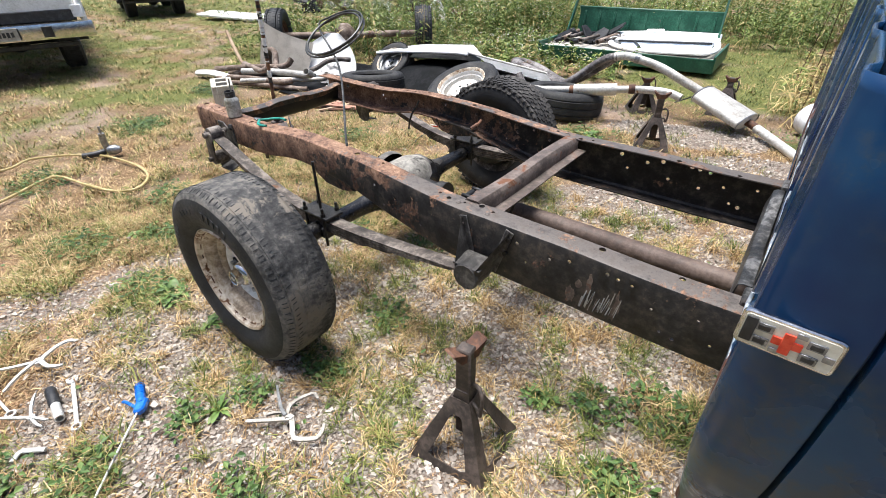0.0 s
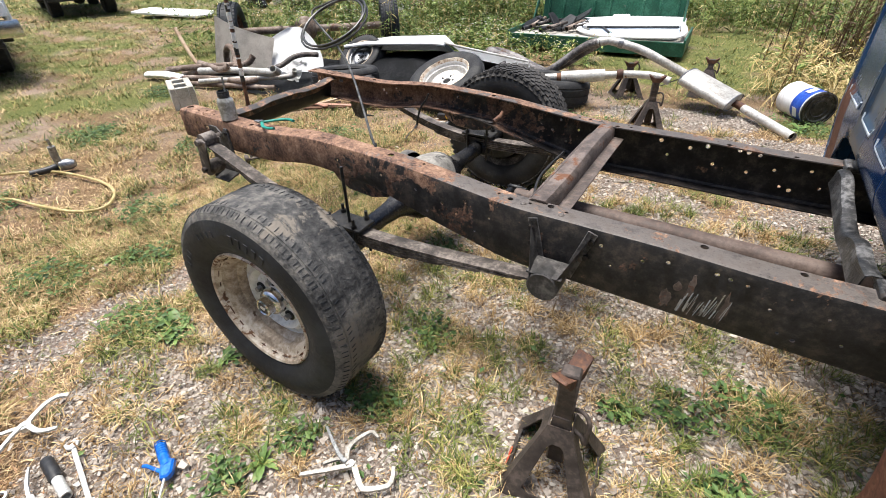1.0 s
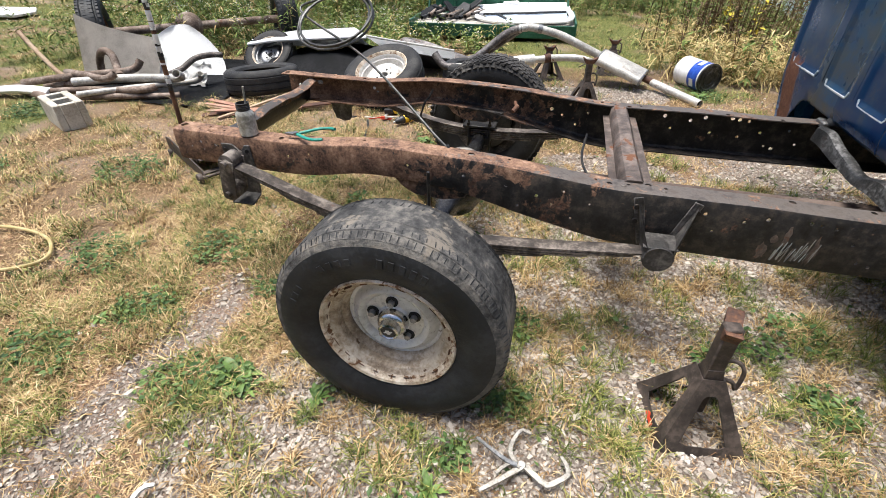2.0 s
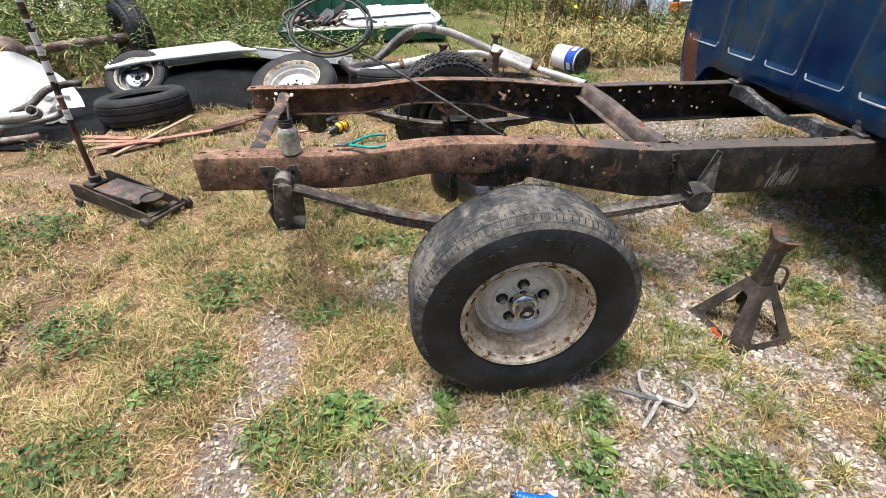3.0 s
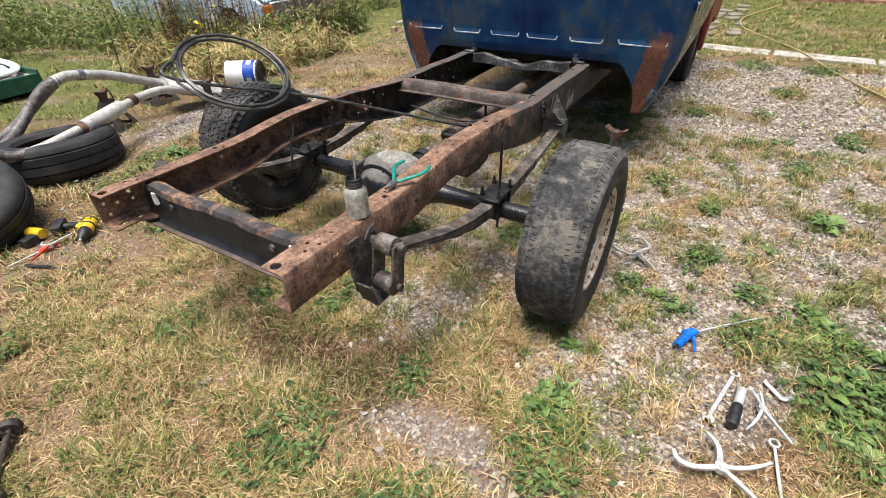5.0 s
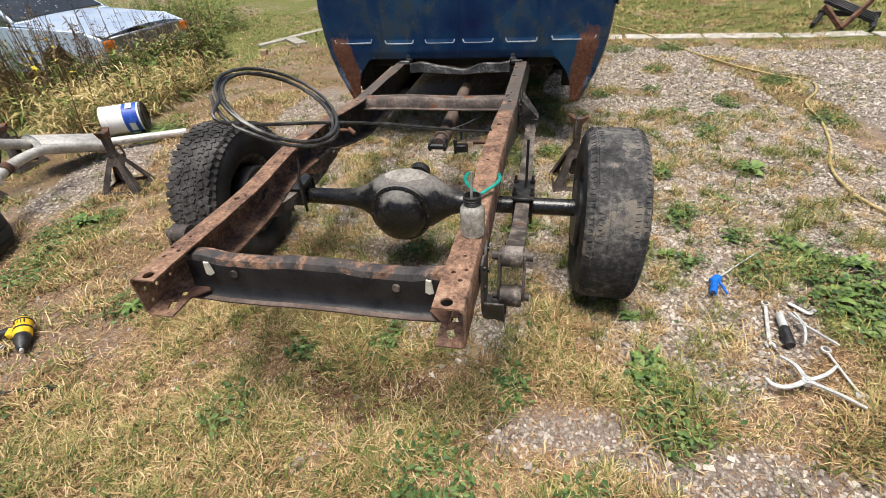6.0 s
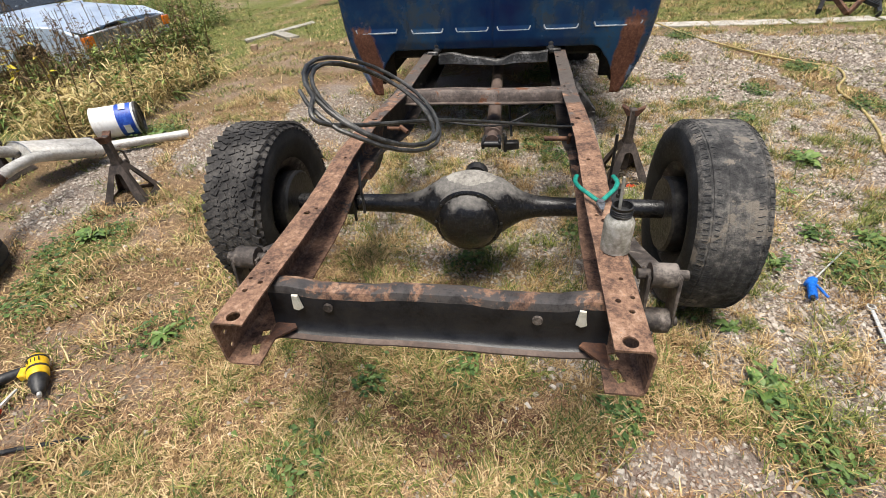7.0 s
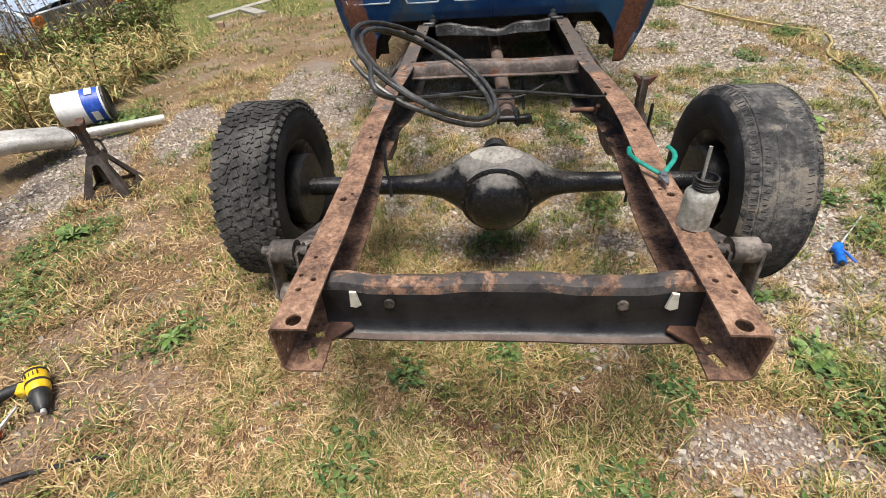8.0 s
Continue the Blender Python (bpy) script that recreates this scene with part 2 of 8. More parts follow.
MAT = {
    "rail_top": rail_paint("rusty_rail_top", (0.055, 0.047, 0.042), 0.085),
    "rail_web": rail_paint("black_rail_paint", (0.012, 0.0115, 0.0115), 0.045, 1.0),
    # darker than the web paint; inner rail faces, bump stops and bolts
    "rail_in": rail_paint("dark_rail_inside", (0.008, 0.007, 0.007), 0.02, 1.2),
    "cross": rail_paint("crossmember_black", (0.005, 0.005, 0.006), -0.11, 0.0, 0.36),
    "cross_lip": rail_paint("crossmember_lip", (0.03, 0.027, 0.026), 0.07, 0.0),
    "worn": surface("worn_brown_steel", (0.05, 0.038, 0.032), (0.11, 0.085, 0.072), (0.22, 0.175, 0.15), 9, 55, (0.45, 0.75), 0.2, 0.3, (0.16, 0.07, 0.035), 0.6),
    "blackmetal": surface("oily_black_metal", (0.006, 0.006, 0.007), (0.014, 0.014, 0.015), (0.045, 0.042, 0.038), 12, 70, (0.3, 0.6), 0.1, 0.25),
    "axle": surface("dusty_black_axle", (0.005, 0.005, 0.006), (0.011, 0.011, 0.012), (0.045, 0.042, 0.038), 5, 40, (0.2, 0.45), 0.1, 0.2),
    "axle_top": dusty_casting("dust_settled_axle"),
    "axle_dust": surface("dust_covered_casting", (0.09, 0.085, 0.075), (0.22, 0.205, 0.18), (0.36, 0.34, 0.30), 8, 60, (0.7, 0.9), 0.0, 0.3, (0.03, 0.028, 0.026), 0.6),
    "spring": surface("rusty_leaf_spring", (0.025, 0.02, 0.018), (0.085, 0.07, 0.06), (0.25, 0.215, 0.185), 10, 60, (0.5, 0.8), 0.15, 0.35, (0.13, 0.062, 0.034), 0.66),
    "rust": surface("dark_brown_rust", (0.04, 0.018, 0.012), (0.1, 0.046, 0.027), (0.2, 0.1, 0.055), 9, 70, (0.65, 0.9), 0.1, 0.35),
    "stand": surface("stand_dark_steel", (0.026, 0.020, 0.017), (0.055, 0.043, 0.036), (0.12, 0.092, 0.076), 8, 60, (0.5, 0.75), 0.15, 0.25, (0.55, 0.11, 0.03), 0.68, 6),
    "shaft": surface("brown_shaft", (0.045, 0.03, 0.024), (0.085, 0.058, 0.046), (0.15, 0.11, 0.09), 5, 50, (0.55, 0.8), 0.1, 0.2),
    "tyre": surface("worn_tyre_rubber", (0.008, 0.009, 0.010), (0.015, 0.0165, 0.019), (0.034, 0.036, 0.040), 6, 70, (0.5, 0.75), 0, 0.2, (0.075, 0.07, 0.062), 0.72, 12, spec=0.35),
    "tread": surface("dusty_tread_rubber", (0.022, 0.022, 0.023), (0.075, 0.073, 0.071), (0.20, 0.185, 0.165), 4, 38, (0.75, 0.95), 0, 0.9, (0.20, 0.175, 0.145), 0.58, 8, spec=0.25),
    "tyre_black": surface("black_tyre_rubber", (0.012, 0.012, 0.013), (0.022, 0.022, 0.023), (0.05, 0.048, 0.045), 6, 80, (0.55, 0.85), 0, 0.3, spec=0.35),
    "tread_dusty": surface("dusty_black_tread", (0.018, 0.017, 0.017), (0.05, 0.047, 0.045), (0.105, 0.098, 0.09), 6, 70, (0.7, 0.95), 0, 0.4, spec=0.25),
    "hole_shade": surface("shaded_hole_black", (0.008, 0.008, 0.008), (0.014, 0.014, 0.014), (0.025, 0.024, 0.023), 10, 60, (0.8, 0.95), 0, 0.2),
    "rim": surface("dirty_silver_rim", (0.20, 0.145, 0.095), (0.40, 0.32, 0.235), (0.60, 0.53, 0.44), 9, 60, (0.35, 0.6), 0.15, 0.2, (0.13, 0.075, 0.045), 0.63, 26),
    "rim_face": surface("silver_rim_disc", (0.52, 0.51, 0.49), (0.70, 0.69, 0.67), (0.80, 0.79, 0.77), 7, 60, (0.25, 0.45), 0.12, 0.15, (0.20, 0.16, 0.12), 0.66, 9),
    "white_rim": surface("white_wheel_paint", (0.40, 0.37, 0.32), (0.54, 0.52, 0.49), (0.64, 0.63, 0.61), 7, 50, (0.4, 0.6), 0, 0.12, (0.26, 0.13, 0.06), 0.64, 10),
    "rim_lip": surface("rust_stained_lip", (0.30, 0.22, 0.15), (0.56, 0.47, 0.36), (0.72, 0.66, 0.57), 14, 60, (0.45, 0.7), 0.15, 0.2, (0.17, 0.085, 0.04), 0.57, 20),
    "chrome": surface("bright_chrome", (0.42, 0.42, 0.42), (0.6, 0.6, 0.6), (0.75, 0.75, 0.75), 14, 80, (0.08, 0.28), 1.0, 0.06, (0.14, 0.12, 0.1), 0.7),
    "cab": cab_paint("faded_blue_cab_paint"),
    "cab_edge": surface("pale_edge_paint", (0.22, 0.27, 0.33), (0.40, 0.44, 0.48), (0.56, 0.58, 0.6), 18, 70, (0.4, 0.6), 0, 0.1),
    # near black stands for the shade under the cab
    "dark_in": surface("shade_black_cab_underside", (0.006, 0.006, 0.006), (0.014, 0.012, 0.011), (0.04, 0.033, 0.027), 6, 50, (0.7, 0.9), 0, 0.3, (0.09, 0.05, 0.03), 0.64),
    "red_paint": surface("dull_red_fender_paint", (0.14, 0.018, 0.014), (0.24, 0.035, 0.026), (0.32, 0.07, 0.05), 4, 40, (0.3, 0.5), 0, 0.08, (0.16, 0.1, 0.08), 0.68),
    "mount": surface("grey_bracket_metal", (0.02, 0.02, 0.02), (0.06, 0.058, 0.056), (0.22, 0.215, 0.21), 10, 60, (0.35, 0.6), 0.5, 0.3, (0.07, 0.06, 0.055), 0.6),
    "rubber": surface("grey_rubber", (0.03, 0.03, 0.03), (0.06, 0.06, 0.06), (0.11, 0.105, 0.1), 10, 70, (0.6, 0.85), 0, 0.2),
    "silver": surface("satin_tool_steel", (0.42, 0.42, 0.40), (0.62, 0.62, 0.59), (0.78, 0.78, 0.75), 25, 120, (0.38, 0.58), 0.45, 0.08),
    "exhaust": surface("aluminised_exhaust", (0.30, 0.28, 0.25), (0.50, 0.48, 0.44), (0.64, 0.63, 0.59), 6, 50, (0.4, 0.65), 0.3, 0.15, (0.24, 0.135, 0.07), 0.63, 5),
    "old_pipe": surface("rusty_old_pipe", (0.085, 0.055, 0.04), (0.18, 0.13, 0.098), (0.34, 0.28, 0.235), 8, 50, (0.55, 0.85), 0.2, 0.2, (0.15, 0.08, 0.05), 0.64, 6),
    "white_plastic": surface("bright_white_plastic", (0.74, 0.74, 0.73), (0.84, 0.84, 0.84), (0.88, 0.88, 0.88), 3, 40, (0.35, 0.5), 0, 0.05),
    "sooty_pipe": surface("sooty_grey_pipe", (0.045, 0.04, 0.038), (0.13, 0.115, 0.11), (0.32, 0.30, 0.285), 7, 50, (0.45, 0.7), 0.3, 0.2, (0.12, 0.075, 0.055), 0.62, 6),
    "dull_steel": surface("dull_grey_tool_steel", (0.20, 0.185, 0.16), (0.36, 0.335, 0.295), (0.52, 0.49, 0.44), 25, 120, (0.4, 0.6), 0.4, 0.1),
    "hanger": surface("dusty_black_bracket", (0.02, 0.019, 0.018), (0.062, 0.057, 0.054), (0.18, 0.168, 0.155), 9, 60, (0.45, 0.75), 0.1, 0.3, (0.10, 0.058, 0.04), 0.66),
    "white_paint": surface("dirty_white_paint", (0.60, 0.59, 0.56), (0.78, 0.77, 0.75), (0.86, 0.855, 0.84), 4, 40, (0.3, 0.55), 0, 0.06, (0.3, 0.25, 0.2), 0.7),
    "green_paint": surface("dark_green_sheet_metal", (0.008, 0.055, 0.03), (0.013, 0.085, 0.046), (0.04, 0.14, 0.085), 4, 40, (0.35, 0.55), 0, 0.08, (0.11, 0.12, 0.09), 0.68),
    "pale_dirt": surface("pale_dirty_bed_liner", (0.28, 0.26, 0.22), (0.42, 0.39, 0.34), (0.55, 0.52, 0.47), 8, 50, (0.7, 0.9), 0, 0.2, (0.12, 0.1, 0.075), 0.62),
    "black_sheet": surface("black_plastic_and_shade", (0.007, 0.0075, 0.0085), (0.014, 0.015, 0.017), (0.035, 0.036, 0.04), 3, 30, (0.55, 0.8), 0, 0.15, spec=0.15),
    "carpet": surface("grey_beige_carpet", (0.36, 0.325, 0.28), (0.48, 0.44, 0.39), (0.58, 0.54, 0.48), 5, 120, (0.85, 0.95), 0, 0.4),
    "wood": surface("weathered_wood", (0.2, 0.125, 0.075), (0.34, 0.235, 0.15), (0.48, 0.36, 0.25), 6, 60, (0.6, 0.8), 0, 0.25),
    "grey_wood": surface("grey_weathered_plank", (0.20, 0.19, 0.155), (0.30, 0.285, 0.24), (0.41, 0.39, 0.34), 6, 60, (0.75, 0.9), 0, 0.3),
    "concrete": surface("pale_concrete", (0.36, 0.325, 0.265), (0.50, 0.46, 0.385), (0.62, 0.58, 0.50), 6, 80, (0.8, 0.95), 0, 0.45),
    "blue_plastic": surface("bright_blue_plastic", (0.006, 0.09, 0.42), (0.009, 0.14, 0.58), (0.03, 0.2, 0.66), 20, 90, (0.3, 0.45), 0, 0.05),
    "black_plastic": surface("black_plastic", (0.01, 0.01, 0.011), (0.02, 0.02, 0.021), (0.045, 0.045, 0.045), 20, 90, (0.4, 0.6), 0, 0.1),
    "yellow_plastic": surface("yellow_plastic", (0.62, 0.36, 0.008), (0.8, 0.5, 0.012), (0.85, 0.58, 0.05), 20, 90, (0.35, 0.5), 0, 0.05),
    "teal_grip": surface("teal_green_grip", (0.004, 0.13, 0.095), (0.006, 0.2, 0.15), (0.03, 0.3, 0.23), 30, 90, (0.35, 0.5), 0, 0.08),
    "red_plastic": surface("red_orange_plastic", (0.45, 0.03, 0.012), (0.62, 0.055, 0.02), (0.7, 0.1, 0.045), 20, 90, (0.35, 0.5), 0, 0.05),
    "hose": surface("faded_yellow_hose", (0.29, 0.22, 0.08), (0.43, 0.335, 0.135), (0.54, 0.44, 0.23), 12, 60, (0.55, 0.75), 0, 0.1, (0.22, 0.15, 0.07), 0.66),
    "cable": surface("dark_grey_steel_line", (0.03, 0.03, 0.03), (0.065, 0.064, 0.061), (0.13, 0.128, 0.12), 12, 80, (0.3, 0.5), 0.5, 0.1),
    "jar_glass": surface("oily_cloudy_jar", (0.20, 0.19, 0.155), (0.38, 0.365, 0.32), (0.56, 0.545, 0.50), 12, 60, (0.12, 0.3), 0, 0.06, (0.14, 0.12, 0.075), 0.64, 14, coat=0.6),
    "clip": surface("cream_plastic_clip", (0.55, 0.52, 0.42), (0.68, 0.65, 0.54), (0.76, 0.73, 0.63), 20, 90, (0.4, 0.6), 0, 0.1),
    "orange_lens": surface("orange_marker_lens", (0.6, 0.12, 0.006), (0.75, 0.18, 0.01), (0.8, 0.26, 0.03), 30, 90, (0.1, 0.2), 0, 0.1, coat=0.8),
    "silver_blue": surface("oxidised_silver_blue_paint", (0.44, 0.53, 0.68), (0.57, 0.67, 0.81), (0.68, 0.75, 0.84), 3, 40, (0.4, 0.6), 0.0, 0.05, (0.3, 0.2, 0.14), 0.73, 5),
    "label_blue": surface("blue_printed_label", (0.01, 0.045, 0.3), (0.015, 0.07, 0.42), (0.04, 0.12, 0.5), 20, 80, (0.35, 0.5), 0, 0.05),
    "can_metal": surface("grey_can_metal", (0.17, 0.175, 0.18), (0.28, 0.285, 0.29), (0.42, 0.42, 0.42), 12, 70, (0.25, 0.45), 0.7, 0.1),
    "brick": surface("faded_red_brick", (0.25, 0.12, 0.08), (0.36, 0.19, 0.13), (0.45, 0.28, 0.21), 8, 60, (0.8, 0.95), 0, 0.3),
    "navy": surface("navy_vehicle_paint", (0.008, 0.013, 0.04), (0.013, 0.022, 0.062), (0.03, 0.045, 0.09), 3, 30, (0.2, 0.4), 0, 0.05),
    "flagstone": surface("grey_flagstone", (0.12, 0.105, 0.075), (0.22, 0.19, 0.145), (0.33, 0.30, 0.25), 5, 50, (0.8, 0.95), 0, 0.3),
    "wall_dim": surface("dim_building_wall", (0.14, 0.12, 0.10), (0.22, 0.19, 0.16), (0.3, 0.27, 0.23), 3, 40, (0.8, 0.95), 0, 0.2),
    "glass_dark": surface("dark_window_glass", (0.02, 0.024, 0.027), (0.03, 0.035, 0.04), (0.045, 0.05, 0.055), 2, 20, (0.03, 0.1), 0, 0.0, spec=0.8),
}

# ---- mesh helpers ----
I4 = Matrix.Identity(4)


def part(name, bm, material, parent=None, label="", smooth=True, mats=None):
    """Links a bmesh as one mesh object under a thing or a part."""
    me = bpy.data.meshes.new(name)
    bmesh.ops.recalc_face_normals(bm, faces=bm.faces)
    bm.to_mesh(me)
    bm.free()
    for k in mats or [material]:
        me.materials.append(MAT[k] if isinstance(k, str) else k)
    if smooth:
        me.polygons.foreach_set("use_smooth", [True] * len(me.polygons))
        me.set_sharp_from_angle(angle=radians(38))
    ob = new(name, me)
    if parent:
        ob.parent = parent
    if label:
        ob["label"] = label
    return ob


def thing(name, m, label, category, group="", kind=""):
    ob = new(name)
    ob.empty_display_size = 0.05
    ob.matrix_world = m
    return tagged(ob, label, category, group, kind)


def box(bm, sx, sy, sz, m=I4, bevel=0.0, seg=1, mat=0):
    r = bmesh.ops.create_cube(bm, size=1, matrix=m @ Matrix.Diagonal((sx, sy, sz, 1)))
    fs = list({f for v in r["verts"] for f in v.link_faces})
    for f in fs:
        f.material_index = mat
    if bevel:
        es = list({e for v in r["verts"] for e in v.link_edges})
        bmesh.ops.bevel(bm, geom=es, offset=bevel, segments=seg, affect="EDGES", profile=0.6, material=-1)


def cyl(bm, r, depth, m=I4, seg=20, r2=None, mat=0):
    q = bmesh.ops.create_cone(bm, cap_ends=True, segments=seg, radius1=r, radius2=r if r2 is None else r2, depth=depth, matrix=m)
    for f in {f for v in q["verts"] for f in v.link_faces}:
        f.material_index = mat


def along(a, b):
    """A pose at the middle of a and b with z along the way, and the length."""
    a, b = Vector(a), Vector(b)
    d = b - a
    return Matrix.Translation((a + b) / 2) @ d.to_track_quat("Z", "Y").to_matrix().to_4x4(), d.length


def rod(bm, a, b, r, seg=12, r2=None, mat=0):
    m, n = along(a, b)
    cyl(bm, r, n, m, seg, r2, mat)


def bar(bm, a, b, w, h, bevel=0.0, mat=0, up=(0, 0, 1)):
    """A flat bar from a to b, w wide and h thick."""
    a, b = Vector(a), Vector(b)
    d = (b - a).normalized()
    side = d.cross(Vector(up))
    side = side.normalized() if side.length > 1e-4 else Vector((1, 0, 0))
    top = side.cross(d)
    m = Matrix((side, d, top)).transposed().to_4x4()
    box(bm, w, (b - a).length, h, Matrix.Translation((a + b) / 2) @ m, bevel, 1, mat)


def curve_pts(pts, n=8, closed=False):
    """A smooth line through the points."""
    p = [Vector(v) for v in pts]
    out, k = [], len(p)
    for i in range(k if closed else k - 1):
        a, b, c, d = (p[(i + j) % k] if closed else p[min(max(i + j, 0), k - 1)] for j in (-1, 0, 1, 2))
        for s in range(n):
            t = s / n
            out.append(0.5 * (2 * b + (c - a) * t + (2 * a - 5 * b + 4 * c - d) * t * t + (3 * b - a - 3 * c + d) * t ** 3))
    if not closed:
        out.append(p[-1])
    return out


def tube(bm, pts, r, seg=10, caps=True, radii=None, mat=0, flat=1.0):
    """A round tube along a line; radii may change along it; flat squashes it in height."""
    rings, up = [], None
    for i, q in enumerate(pts):
        d = (pts[min(i + 1, len(pts) - 1)] - pts[max(i - 1, 0)]).normalized()
        if up is None:
            up = Vector((0, 0, 1)) if abs(d.z) < 0.9 else Vector((1, 0, 0))
        side = d.cross(up).normalized()
        up = side.cross(d).normalized()
        rr = radii[i] if radii else r
        rings.append([bm.verts.new(q + side * (rr * math.cos(a)) + up * (rr * flat * math.sin(a))) for a in (2 * math.pi * j / seg for j in range(seg))])
    for a, b in zip(rings, rings[1:]):
        for j in range(seg):
            f = bm.faces.new((a[j], a[(j + 1) % seg], b[(j + 1) % seg], b[j]))
            f.material_index = mat
    if caps:
        for ring in (rings[0], rings[-1]):
            bm.faces.new(ring).material_index = mat


def lathe(bm, prof, seg=48, m=I4, mats=None, closed=False):
    """Turns (radius, height) points about z."""
    rings = []
    for r, z in prof:
        rings.append([bm.verts.new(m @ Vector((r * math.cos(a), r * math.sin(a), z))) for a in (2 * math.pi * j / seg for j in range(seg))])
    pairs = list(zip(rings, rings[1:])) + ([(rings[-1], rings[0])] if closed else [])
    for k, (a, b) in enumerate(pairs):
        for j in range(seg):
            f = bm.faces.new((a[j], a[(j + 1) % seg], b[(j + 1) % seg], b[j]))
            f.material_index = mats[k] if mats else 0


def prism(bm, pts, depth, m=I4, mat=0, bevel=0.0):
    """A flat outline (x, y) given depth along z, centred."""
    lo = [bm.verts.new(m @ Vector((x, y, -depth / 2))) for x, y in pts]
    hi = [bm.verts.new(m @ Vector((x, y, depth / 2))) for x, y in pts]
    fs = [bm.faces.new(lo[::-1]), bm.faces.new(hi)]
    for j in range(len(pts)):
        k = (j + 1) % len(pts)
        fs.append(bm.faces.new((lo[j], lo[k], hi[k], hi[j])))
    for f in fs:
        f.material_index = mat
    if bevel:
        es = list({e for f in fs[:2] for e in f.edges})
        bmesh.ops.bevel(bm, geom=es, offset=bevel, segments=1, affect="EDGES", material=-1)


def B():
    return bmesh.new()


def lerp_at(table, x):
    xs, ys = zip(*table)
    return float(np.interp(x, xs, ys))


def wob(x, y, z=0.0):
    return noise.noise(Vector((x, y, z)))

# ---- pickup chassis with its cab ----
truck = thing("pickup_truck", pose(-2.965, 1.6215, 0, 0, 0, 3.2),
              "blue crew-cab pickup with its bed removed and rusty bare frame rails", "truck")
TOP = [(0, .778), (.24, .772), (.44, .765), (.62, .762), (.78, .775), (.9, .785), (1.02, .788), (1.27, .777), (1.5, .760), (1.74, .73), (1.9, .713), (2.06, .71), (2.4, .708), (2.7, .695), (5.6, .69)]
LOW = [(0, .633), (.21, .622), (.53, .612), (.65, .613), (.77, .633), (.89, .655), (1.01, .655), (1.28, .63), (1.58, .55), (1.89, .48), (2.0, .478), (2.3, .475), (2.6, .47), (5.6, .465)]


def soft(table, x):
    return sum(lerp_at(table, x + d) for d in (-0.06, -0.03, 0, 0.03, 0.06)) / 5


def rail_out(u):
    return 0.507 + 0.009 * u


def cut(ob, cutter):
    """Takes the cutter's shapes out of a mesh and bakes the result."""
    tmp = new("cutter", cutter)
    tmp.parent = truck
    mod = ob.modifiers.new("holes", "BOOLEAN")
    mod.operation, mod.object, mod.solver = "DIFFERENCE", tmp, "EXACT"
    mod.use_self = True
    bpy.context.view_layer.update()
    done = bpy.data.meshes.new_from_object(ob.evaluated_get(bpy.context.evaluated_depsgraph_get()))
    ob.modifiers.clear()
    if len(done.polygons) > 100:
        ob.data = done
    bpy.data.objects.remove(tmp)


